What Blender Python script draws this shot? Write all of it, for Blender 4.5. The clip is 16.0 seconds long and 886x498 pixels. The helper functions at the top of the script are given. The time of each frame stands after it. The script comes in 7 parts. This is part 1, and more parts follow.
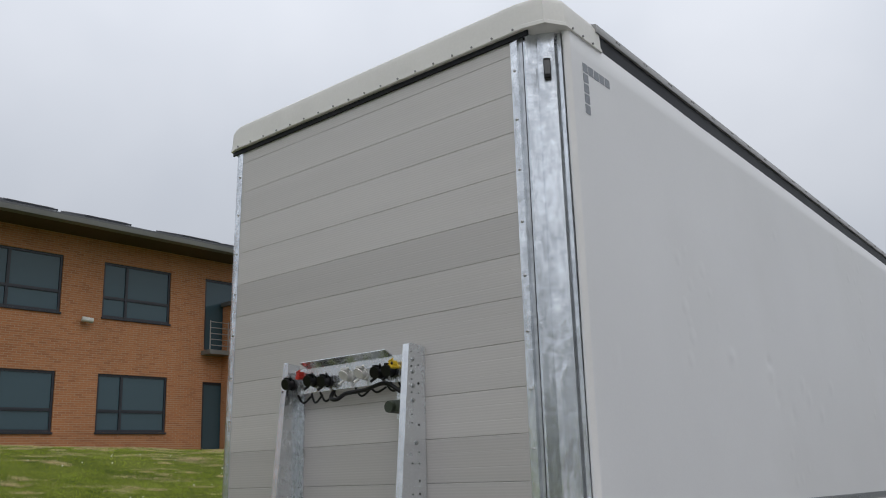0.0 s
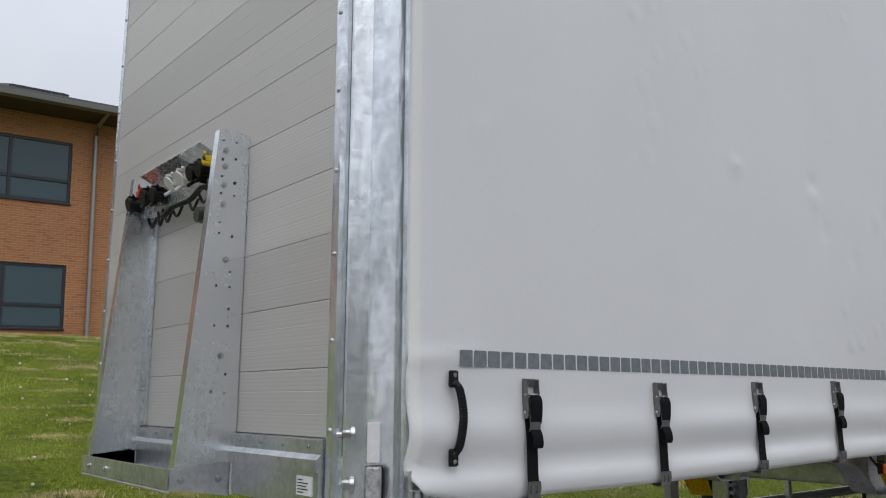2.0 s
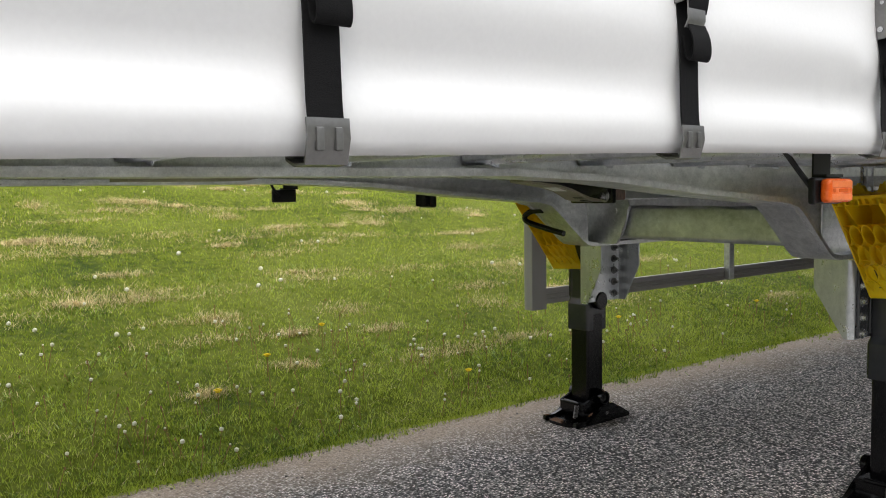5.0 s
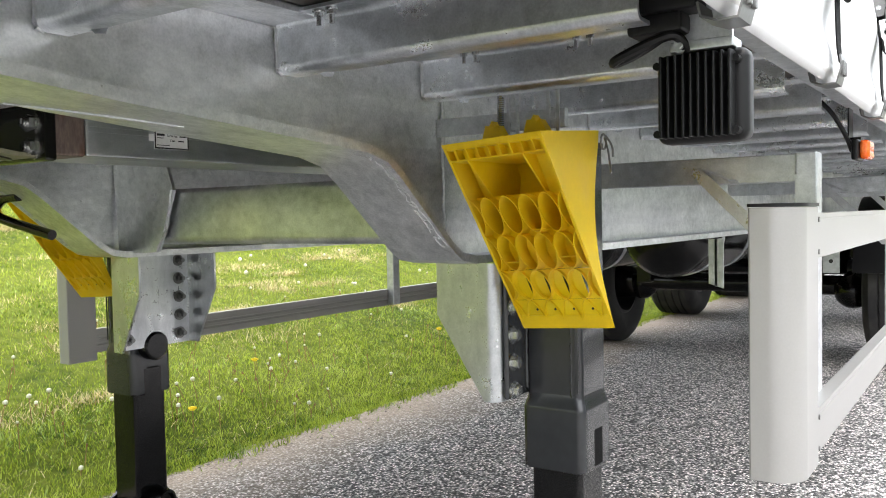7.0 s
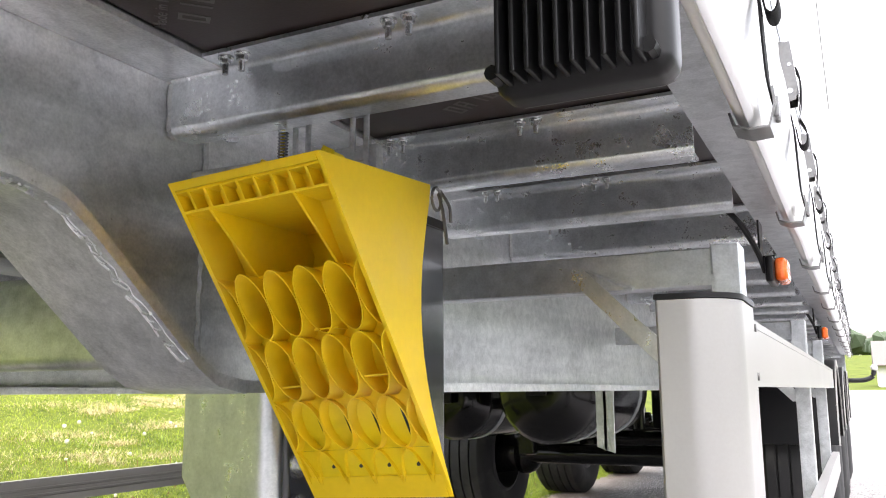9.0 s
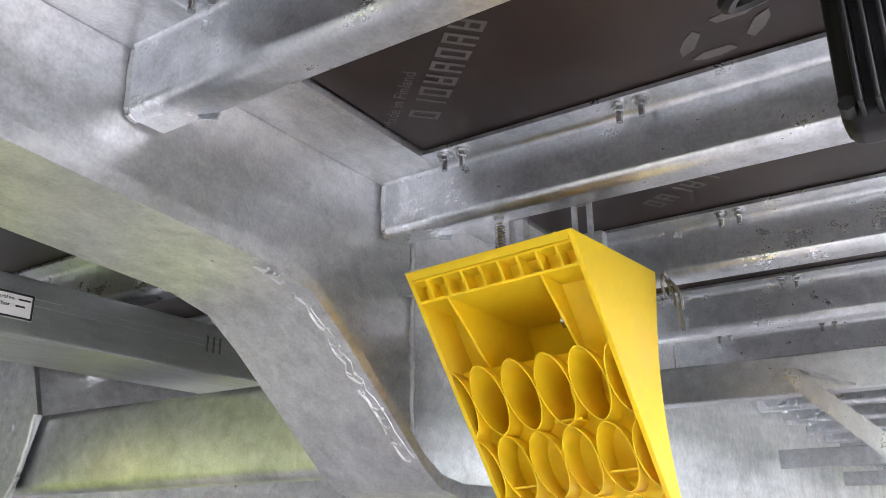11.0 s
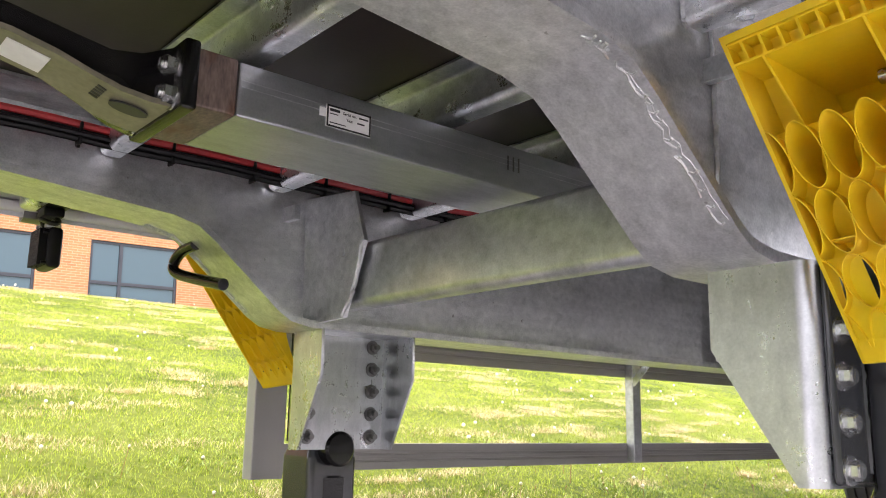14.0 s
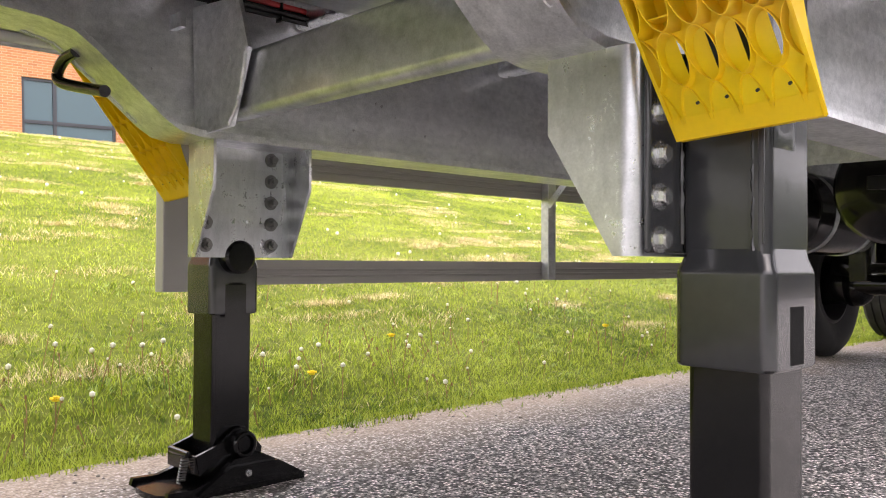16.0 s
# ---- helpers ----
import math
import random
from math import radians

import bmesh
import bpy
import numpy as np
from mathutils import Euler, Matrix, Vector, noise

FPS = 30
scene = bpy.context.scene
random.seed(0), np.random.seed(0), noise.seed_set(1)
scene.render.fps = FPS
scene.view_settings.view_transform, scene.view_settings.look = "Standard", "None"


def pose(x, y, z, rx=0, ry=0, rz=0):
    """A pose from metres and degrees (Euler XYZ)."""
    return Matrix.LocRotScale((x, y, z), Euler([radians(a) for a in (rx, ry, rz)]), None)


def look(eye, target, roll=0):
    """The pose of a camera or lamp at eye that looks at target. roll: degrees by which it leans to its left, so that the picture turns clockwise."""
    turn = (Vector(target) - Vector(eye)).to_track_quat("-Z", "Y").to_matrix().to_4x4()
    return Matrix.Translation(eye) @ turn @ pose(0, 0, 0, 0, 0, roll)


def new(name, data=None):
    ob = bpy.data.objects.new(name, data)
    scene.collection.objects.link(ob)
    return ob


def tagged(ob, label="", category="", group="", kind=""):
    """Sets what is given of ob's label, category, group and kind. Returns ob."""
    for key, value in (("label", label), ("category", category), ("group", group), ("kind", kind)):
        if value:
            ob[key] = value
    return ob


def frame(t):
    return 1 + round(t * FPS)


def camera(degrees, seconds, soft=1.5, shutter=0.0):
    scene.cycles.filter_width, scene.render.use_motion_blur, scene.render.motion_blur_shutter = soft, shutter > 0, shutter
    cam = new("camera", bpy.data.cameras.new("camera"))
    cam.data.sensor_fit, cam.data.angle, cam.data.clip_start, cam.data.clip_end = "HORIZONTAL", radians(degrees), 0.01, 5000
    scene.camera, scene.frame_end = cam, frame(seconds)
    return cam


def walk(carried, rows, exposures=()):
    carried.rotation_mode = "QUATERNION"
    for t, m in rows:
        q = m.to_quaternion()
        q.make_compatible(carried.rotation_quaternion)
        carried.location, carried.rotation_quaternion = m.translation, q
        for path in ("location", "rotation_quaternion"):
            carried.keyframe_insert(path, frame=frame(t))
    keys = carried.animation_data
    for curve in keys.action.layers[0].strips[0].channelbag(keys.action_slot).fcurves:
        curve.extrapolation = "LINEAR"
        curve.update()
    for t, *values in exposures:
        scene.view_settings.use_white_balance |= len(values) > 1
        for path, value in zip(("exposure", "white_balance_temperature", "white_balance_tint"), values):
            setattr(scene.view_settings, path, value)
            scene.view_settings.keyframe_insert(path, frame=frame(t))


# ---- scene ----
cam = camera(55.8, 16.0, 1.0)
# seconds, eye, and the turn about x, y and z in degrees
PATH = [
    (0.0, 0.000, 0.000, 1.700, 105.79, 1.30, 39.57),
    (0.5, 0.083, 0.420, 1.625, 105.50, 0.87, 42.50),
    (1.0, 0.189, 0.880, 1.545, 104.54, 0.42, 45.59),
    (1.5, 0.158, 1.374, 1.467, 102.80, 0.08, 48.45),
    (2.0, 0.062, 1.846, 1.407, 100.29, -0.18, 51.06),
    (2.5, -0.112, 2.289, 1.346, 97.22, -0.34, 53.46),
    (3.0, -0.349, 2.721, 1.284, 93.88, -0.44, 55.26),
    (5.5, -1.175, 4.995, 1.042, 84.46, 0.16, 49.89),
    (6.0, -1.339, 5.372, 0.988, 84.76, 0.50, 44.99),
    (6.5, -1.475, 5.704, 0.959, 85.89, 0.83, 39.37),
    (7.0, -1.581, 6.027, 0.928, 87.75, 1.13, 33.86),
    (7.5, -1.612, 6.341, 0.900, 90.26, 1.35, 29.45),
    (8.0, -1.662, 6.583, 0.850, 93.16, 1.38, 26.52),
    (10.5, -1.863, 6.601, 0.815, 107.88, 0.81, 29.50),
    (11.0, -1.903, 6.554, 0.787, 109.03, 0.48, 33.11),
    (11.5, -1.927, 6.507, 0.772, 109.43, 0.14, 36.93),
    (12.0, -1.942, 6.472, 0.753, 109.16, -0.35, 40.85),
    (12.5, -1.963, 6.453, 0.725, 108.21, -0.64, 44.11),
    (13.0, -1.968, 6.436, 0.690, 106.66, -0.95, 46.74),
    (13.5, -1.954, 6.432, 0.655, 104.46, -1.12, 48.55),
    (14.0, -1.928, 6.447, 0.623, 101.73, -1.06, 49.61),
    (14.5, -1.910, 6.458, 0.596, 98.82, -1.09, 50.05),
    (15.0, -1.888, 6.461, 0.574, 95.90, -0.99, 49.82),
    (15.5, -1.848, 6.488, 0.549, 93.21, -0.76, 48.72),
    (16.0, -1.800, 6.530, 0.544, 90.94, -0.34, 46.46),
]
walk(cam, [(t, pose(x, y, z, rx, ry, rz)) for t, x, y, z, rx, ry, rz in PATH],
     [(0.0, 0.05, 6550, 10), (1.5, 0.17, 6550, 10), (2.5, 0.4, 6550, 10), (3.0, 0.6, 6600, 10), (5.5, 1.62, 7000, 9), (6.0, 2.07, 7000, 8), (6.5, 2.34, 6800, 8), (7.5, 2.4, 6850, 8), (8.0, 2.25, 6900, 10),
      (10.5, 3.2, 6600, 15), (11.0, 3.2, 6570, 15), (12.0, 3.25, 6500, 16), (13.0, 3.12, 6500, 18), (13.5, 2.95, 6750, 20), (14.0, 2.74, 6850, 21), (14.5, 2.5, 7200, 22), (16.0, 2.5, 7250, 21)])

# ---- world, sun and exposure ----
world = bpy.data.worlds.new("overcast_sky")
scene.world = world
world.use_nodes = True
wn, wl = world.node_tree.nodes, world.node_tree.links
wn.clear()
w_out = wn.new("ShaderNodeOutputWorld")
w_bg = wn.new("ShaderNodeBackground")
w_sky = wn.new("ShaderNodeTexSky")
w_sky.sky_type, w_sky.sun_disc = "NISHITA", False
w_sky.sun_elevation, w_sky.sun_rotation = radians(58), radians(129)
w_sky.dust_density, w_sky.air_density = 3.0, 1.0
w_tc = wn.new("ShaderNodeTexCoord")
w_noise = wn.new("ShaderNodeTexNoise")
w_noise.inputs["Scale"].default_value = 2.2
w_noise.inputs["Detail"].default_value = 4
w_ramp = wn.new("ShaderNodeValToRGB")
w_ramp.color_ramp.elements[0].position, w_ramp.color_ramp.elements[1].position = 0.3, 0.72
w_ramp.color_ramp.elements[0].color = (5.9, 6.3, 7.0, 1)
w_ramp.color_ramp.elements[1].color = (7.7, 8.0, 8.6, 1)
w_mix = wn.new("ShaderNodeMixRGB")
w_mix.inputs[0].default_value = 0.85
wl.new(w_tc.outputs["Generated"], w_noise.inputs["Vector"])
wl.new(w_noise.outputs["Fac"], w_ramp.inputs["Fac"])
wl.new(w_sky.outputs["Color"], w_mix.inputs[1])
wl.new(w_ramp.outputs["Color"], w_mix.inputs[2])
# an overcast sky is about three times as bright overhead as at the horizon
w_sep = wn.new("ShaderNodeSeparateXYZ")
w_dome = wn.new("ShaderNodeMapRange")
w_dome.inputs["From Min"].default_value, w_dome.inputs["From Max"].default_value = 0.0, 1.0
w_dome.inputs["To Min"].default_value, w_dome.inputs["To Max"].default_value = 0.48, 1.56
wl.new(w_tc.outputs["Generated"], w_sep.inputs[0])
wl.new(w_sep.outputs["Z"], w_dome.inputs["Value"])
w_mul = wn.new("ShaderNodeMixRGB")
w_mul.blend_type = "MULTIPLY"
w_mul.inputs[0].default_value = 1.0
wl.new(w_mix.outputs["Color"], w_mul.inputs[1])
wl.new(w_dome.outputs[0], w_mul.inputs[2])
wl.new(w_mul.outputs["Color"], w_bg.inputs["Color"])
w_bg.inputs["Strength"].default_value = 0.112
wl.new(w_bg.outputs["Background"], w_out.inputs["Surface"])

sun = new("sun", bpy.data.lights.new("sun", "SUN"))
sun.data.energy, sun.data.angle, sun.data.color = 0.45, radians(60), (1.0, 0.96, 0.9)
sun.matrix_world = look((10, -8, 21), (0, 0, 0))

# ---- materials ----
def shader(name, colour, rough=0.5, metal=0.0, spread=0.12, size=3.0, grain=60.0, bump=0.15, stretch=(1, 1, 1), detail=5,
           stain=None, stain_amount=0.0, stain_size=1.5, spec=0.5, rough_spread=0.1, coat=0.0):
    """A surface with broad and fine variation of its colour and gloss and a fine relief, in metres of the world."""
    m = bpy.data.materials.new(name)
    m.use_nodes = True
    n, l = m.node_tree.nodes, m.node_tree.links
    b = n["Principled BSDF"]
    tc = n.new("ShaderNodeTexCoord")
    geo = n.new("ShaderNodeNewGeometry")
    mp = n.new("ShaderNodeMapping")
    mp.inputs["Scale"].default_value = stretch
    l.new(geo.outputs["Position"], mp.inputs["Vector"])
    big, fine = n.new("ShaderNodeTexNoise"), n.new("ShaderNodeTexNoise")
    big.inputs["Scale"].default_value, big.inputs["Detail"].default_value = size, detail
    fine.inputs["Scale"].default_value, fine.inputs["Detail"].default_value = grain, 3
    l.new(mp.outputs[0], big.inputs["Vector"]), l.new(mp.outputs[0], fine.inputs["Vector"])
    ramp = n.new("ShaderNodeValToRGB")
    c = Vector(colour)
    ramp.color_ramp.elements[0].position, ramp.color_ramp.elements[1].position = 0.3, 0.7
    ramp.color_ramp.elements[0].color = (*(c * (1 - spread)), 1)
    ramp.color_ramp.elements[1].color = (*(c * (1 + spread)), 1)
    mix = n.new("ShaderNodeMath")
    mix.operation = "MULTIPLY_ADD"
    mix.inputs[1].default_value = 0.4
    half = n.new("ShaderNodeMath")
    half.operation = "MULTIPLY"
    half.inputs[1].default_value = 0.6
    l.new(big.outputs["Fac"], half.inputs[0])
    l.new(fine.outputs["Fac"], mix.inputs[0]), l.new(half.outputs[0], mix.inputs[2])
    l.new(mix.outputs[0], ramp.inputs["Fac"])
    out = ramp.outputs["Color"]
    if stain:
        sn = n.new("ShaderNodeTexNoise")
        sn.inputs["Scale"].default_value, sn.inputs["Detail"].default_value = stain_size, 6
        l.new(mp.outputs[0], sn.inputs["Vector"])
        sr = n.new("ShaderNodeValToRGB")
        sr.color_ramp.elements[0].position, sr.color_ramp.elements[1].position = 0.5, 0.72
        sr.color_ramp.elements[0].color, sr.color_ramp.elements[1].color = (0, 0, 0, 1), (stain_amount,) * 3 + (1,)
        l.new(sn.outputs["Fac"], sr.inputs["Fac"])
        sm = n.new("ShaderNodeMixRGB")
        l.new(sr.outputs["Color"], sm.inputs[0]), l.new(out, sm.inputs[1])
        sm.inputs[2].default_value = (*stain, 1)
        out = sm.outputs["Color"]
    l.new(out, b.inputs["Base Color"])
    rr = n.new("ShaderNodeMapRange")
    rr.inputs["To Min"].default_value, rr.inputs["To Max"].default_value = max(0.02, rough - rough_spread), min(1, rough + rough_spread)
    l.new(big.outputs["Fac"], rr.inputs["Value"])
    l.new(rr.outputs[0], b.inputs["Roughness"])
    b.inputs["Metallic"].default_value = metal
    b.inputs["Specular IOR Level"].default_value = spec
    b.inputs["Coat Weight"].default_value = coat
    if bump:
        bp = n.new("ShaderNodeBump")
        bp.inputs["Strength"].default_value, bp.inputs["Distance"].default_value = bump, 0.002
        l.new(mix.outputs[0], bp.inputs["Height"]), l.new(bp.outputs[0], b.inputs["Normal"])
    return m


def galvanised(name, tone=0.6, rough=0.3, streak=(1, 1, 1), spangle=30.0, metal=0.85, flow=0.0, warm=0.0, contrast=1.0, specks=0.3):
    """Hot-dip galvanised steel: smooth, with soft clouds, faint crystals, wiped streaks and a few dark specks."""
    m = bpy.data.materials.new(name)
    m.use_nodes = True
    n, l = m.node_tree.nodes, m.node_tree.links
    b = n["Principled BSDF"]
    geo = n.new("ShaderNodeNewGeometry")

    def mapped(scale, turn=(0, 0, 0)):
        mp = n.new("ShaderNodeMapping")
        mp.inputs["Scale"].default_value = scale
        mp.inputs["Rotation"].default_value = turn
        l.new(geo.outputs["Position"], mp.inputs["Vector"])
        return mp.outputs[0]

    def noise_tex(vec, scale, detail, rough_n=0.55, warp=0.0):
        t = n.new("ShaderNodeTexNoise")
        t.inputs["Scale"].default_value, t.inputs["Detail"].default_value, t.inputs["Roughness"].default_value = scale, detail, rough_n
        t.inputs["Distortion"].default_value = warp
        l.new(vec, t.inputs["Vector"])
        return t.outputs["Fac"]

    def times(sock, k, plus=None):
        t = n.new("ShaderNodeMath")
        t.operation = "MULTIPLY_ADD" if plus is not None else "MULTIPLY"
        t.inputs[1].default_value = k
        l.new(sock, t.inputs[0])
        if plus is not None:
            l.new(plus, t.inputs[2])
        return t.outputs[0]

    base = mapped(streak)
    cloud = noise_tex(base, 9.0, 4, 0.5, 0.3)
    broad = noise_tex(base, 2.2, 4, 0.5)
    flake = noise_tex(base, spangle, 1, 0.5, 0.5)
    wiped = noise_tex(mapped((9, 1.0, 14), (radians(20), radians(25), 0)), 3.0, 4, 0.5)
    grit = noise_tex(mapped((1, 1, 1)), 260, 2, 0.6)
    v = times(cloud, 0.26, times(broad, 0.18, times(flake, 0.2, times(wiped, 0.16, times(grit, 0.2)))))
    ramp = n.new("ShaderNodeValToRGB")
    e = ramp.color_ramp.elements
    lo, hi = 1 - 0.3 * contrast, min(1.45, 0.98 / tone) if contrast > 1.7 else 1 + 0.18 * contrast
    e[0].position, e[0].color = 0.38, (tone * lo * (0.965 + warm), tone * lo, tone * lo * (1.03 - warm), 1)
    e[1].position, e[1].color = 0.62, (tone * hi * (0.985 + warm), tone * hi, tone * hi * (1.015 - warm), 1)
    l.new(v, ramp.inputs["Fac"])
    pit = n.new("ShaderNodeMapRange")
    pit.inputs["From Min"].default_value, pit.inputs["From Max"].default_value = 0.75, 0.79
    pit.inputs["To Max"].default_value = specks
    l.new(noise_tex(mapped((1, 1, 1)), 75, 2, 0.5), pit.inputs["Value"])
    mx_ = n.new("ShaderNodeMixRGB")
    mx_.inputs[2].default_value = (tone * 0.25, tone * 0.25, tone * 0.23, 1)
    l.new(pit.outputs[0], mx_.inputs[0]); l.new(ramp.outputs["Color"], mx_.inputs[1])
    dross = n.new("ShaderNodeMapRange")
    dross.inputs["From Min"].default_value, dross.inputs["From Max"].default_value = 0.7, 0.74
    dross.inputs["To Max"].default_value = 0.55
    l.new(noise_tex(mapped((1, 1, 1)), 34, 4, 0.65), dross.inputs["Value"])
    pale = n.new("ShaderNodeMixRGB")
    pale.inputs[2].default_value = (min(0.95, tone * 1.3),) * 3 + (1,)
    l.new(dross.outputs[0], pale.inputs[0]); l.new(mx_.outputs[0], pale.inputs[1])
    stain = n.new("ShaderNodeMapRange")
    stain.inputs["From Min"].default_value, stain.inputs["From Max"].default_value = 0.58, 0.72
    stain.inputs["To Max"].default_value = 0.3 * contrast
    l.new(noise_tex(mapped((1.6, 1, 0.7)), 4.5, 8, 0.68), stain.inputs["Value"])
    soil = n.new("ShaderNodeMixRGB")
    soil.inputs[2].default_value = (tone * 0.42, tone * 0.4, tone * 0.36, 1)
    l.new(stain.outputs[0], soil.inputs[0]); l.new(pale.outputs[0], soil.inputs[1])
    l.new(soil.outputs[0], b.inputs["Base Color"])
    rr = n.new("ShaderNodeMapRange")
    rr.inputs["From Min"].default_value, rr.inputs["From Max"].default_value = 0.4, 0.6
    rr.inputs["To Min"].default_value, rr.inputs["To Max"].default_value = rough + 0.05, max(0.1, rough - 0.05)
    l.new(v, rr.inputs["Value"]); l.new(rr.outputs[0], b.inputs["Roughness"])
    b.inputs["Metallic"].default_value = metal
    bp = n.new("ShaderNodeBump")
    bp.inputs["Strength"].default_value, bp.inputs["Distance"].default_value = 0.12 + flow, 0.0009 + 0.0045 * flow
    l.new(times(cloud, 0.45, times(flake, 0.3, times(broad, 0.2, times(grit, 0.05)))), bp.inputs["Height"]); l.new(bp.outputs[0], b.inputs["Normal"])
    return m


GALV = galvanised("galvanised_steel", 0.62, 0.33, (1, 1, 1), 48, 0.85, 0.0, -0.015, 1.1, 0.4)
GALV_BEAM = galvanised("galvanised_bearer", 0.74, 0.3, (1, 1, 1), 40, 0.92, 0.0, -0.02, 1.2, 0.08)
GALV_PILLAR = galvanised("galvanised_pillar", 0.8, 0.22, (1, 1, 0.35), 26, 0.85, 1.3, -0.025, 1.35, 0.6)
GALV_BRIGHT = galvanised("bright_zinc_plate", 0.56, 0.3, (1, 1, 0.3), 60, 0.85, 0.0, -0.01, 0.9, 0.2)
GALV_RAIL = galvanised("galvanised_chassis", 0.75, 0.36, (1, 0.7, 1), 60, 0.88, 0.0, 0.0, 1.2, 0.5)
LIP_HIGHLIGHT = galvanised("bright_folded_edge", 0.86, 0.2, (1, 1, 0.4), 40, 0.9, 0.0, -0.01, 0.5, 0.1)
RACK_SHEET = galvanised("smooth_rack_sheet", 0.78, 0.26, (1, 1, 0.3), 60, 0.85, 0.0, -0.01, 0.12, 0.04)
WELD = galvanised("weld_bead", 0.62, 0.34, (1, 1, 1), 120, 0.75, 0.5)
GALV_DULL = galvanised("dull_blue_grey_zinc", 0.5, 0.34, (1, 0.3, 1), 60, 0.85, 0.0, -0.02, 0.8, 0.3)
# olive base colour holds the green that zinc would mirror from the grass
SOLE = shader("bare_olive_zinc", (0.25, 0.235, 0.17), 0.45, 0.5, 0.3, 14, 90, 0.2)
STAINLESS = shader("stainless", (0.19, 0.188, 0.185), 0.34, 0.8, 0.15, 20, 160, 0.1)
ZINC_BOLT = shader("zinc_bolt", (0.5, 0.51, 0.51), 0.24, 0.9, 0.12, 40, 200, 0.08)
ALU = shader("anodised_aluminium", (0.33, 0.325, 0.315), 0.36, 0.35, 0.04, 1.2, 240, 0.05, (1, 1, 1))
CURTAIN = shader("white_tarpaulin", (0.7, 0.705, 0.712), 0.42, 0.0, 0.035, 1.3, 130, 0.06, (1, 1, 1), stain=(0.6, 0.6, 0.59), stain_amount=0.25, stain_size=0.9)
HEM = shader("white_hem", (0.72, 0.715, 0.705), 0.45, 0.0, 0.04, 2.5, 120, 0.1)
ROOF_CAP = shader("white_cap", (0.68, 0.67, 0.63), 0.45, 0.0, 0.05, 3.5, 60, 0.25, stain=(0.5, 0.49, 0.44), stain_amount=0.3, stain_size=2.5)
PLANK = shader("grey_anodised_plank", (0.52, 0.503, 0.478), 0.42, 0.15, 0.05, 1.5, 90, 0.05, (0.35, 1, 6))
BLACK_PAINT = shader("black_gloss_paint", (0.004, 0.004, 0.0045), 0.16, 0.0, 0.3, 4, 60, 0.04, spec=0.28, coat=0.08, stain=(0.04, 0.04, 0.036), stain_amount=0.12, stain_size=7)
ARM_PAINT = shader("black_arm_paint", (0.006, 0.006, 0.007), 0.16, 0.0, 0.3, 4, 60, 0.04, coat=0.8, stain=(0.05, 0.05, 0.045), stain_amount=0.12, stain_size=7)
REFLEX = shader("pale_reflex", (0.78, 0.19, 0.06), 0.18, 0.0, 0.12, 40, 260, 0.3)
AMBER_DEEP = shader("amber_deep", (0.62, 0.09, 0.01), 0.2)
GREY_PAINT = shader("dark_grey_paint", (0.022, 0.024, 0.027), 0.2, 0.0, 0.15, 4, 45, 0.12, spec=0.5, coat=0.15, stain=(0.09, 0.09, 0.085), stain_amount=0.15, stain_size=6)
BLACK_PLASTIC = shader("black_plastic", (0.0065, 0.0065, 0.007), 0.4, 0.0, 0.2, 12, 150, 0.1, spec=0.25)
WEBBING = shader("black_webbing", (0.007, 0.007, 0.0075), 0.8, 0.0, 0.3, 30, 420, 0.8, (1, 1, 2.5), spec=0.12)
RUBBER = shader("black_rubber", (0.013, 0.013, 0.014), 0.7, 0.0, 0.25, 5, 90, 0.25, stain=(0.09, 0.085, 0.08), stain_amount=0.3, stain_size=5)
TRACK_AND_SHADOW = shader("dark_seal", (0.006, 0.0075, 0.01), 0.5, 0.0, 0.2, 3, 70, 0.1, spec=0.25)
YELLOW = shader("yellow_plastic", (0.93, 0.71, 0.02), 0.42, 0.0, 0.05, 9, 120, 0.12, stain=(0.86, 0.64, 0.1), stain_amount=0.5, stain_size=9)
PLY = shader("phenolic_plywood", (0.027, 0.019, 0.017), 0.36, 0.0, 0.2, 5, 240, 0.12, (1, 1, 1), stain=(0.042, 0.03, 0.026), stain_amount=0.5, stain_size=6, spec=0.28)
PRINT = shader("pale_print", (0.09, 0.083, 0.078), 0.5, 0.0, 0.25, 30, 160, 0.0)
RUST = shader("scuffed_primer", (0.17, 0.125, 0.105), 0.5, 0.4, 0.5, 30, 120, 0.2, (1, 2, 0.6), stain=(0.13, 0.045, 0.018), stain_amount=0.95, stain_size=13)
RED = shader("red_hose", (0.42, 0.02, 0.02), 0.45, 0.0, 0.1, 8, 80, 0.05)
RED_PLASTIC = shader("red_plastic", (0.5, 0.03, 0.02), 0.4)
YELLOW_PLASTIC = shader("yellow_coupling", (0.75, 0.5, 0.02), 0.4)
OLIVE = shader("olive_cast_filter", (0.035, 0.045, 0.03), 0.45)
WHITE_PLASTIC = shader("white_plastic", (0.62, 0.61, 0.58), 0.4)
STICKER = shader("white_sticker", (0.72, 0.72, 0.7), 0.4, bump=0.0)
INK = shader("black_ink", (0.02, 0.02, 0.02), 0.5, bump=0.0)
TAPE = shader("grey_reflective_tape", (0.2, 0.215, 0.235), 0.35, 0.2, 0.25, 40, 500, 0.2)
REFLECTOR = shader("white_reflector", (0.7, 0.68, 0.69), 0.25, 0.0, 0.05, 60, 380, 0.3)
LAMP_CLEAR = shader("clear_ribbed_lens", (0.42, 0.42, 0.43), 0.15, 0.3, 0.5, 60, 420, 0.9)
AMBER = shader("amber_lens", (0.7, 0.1, 0.01), 0.2, 0.0, 0.15, 30, 240, 0.4, stain=(0.85, 0.27, 0.09), stain_amount=0.5, stain_size=30)
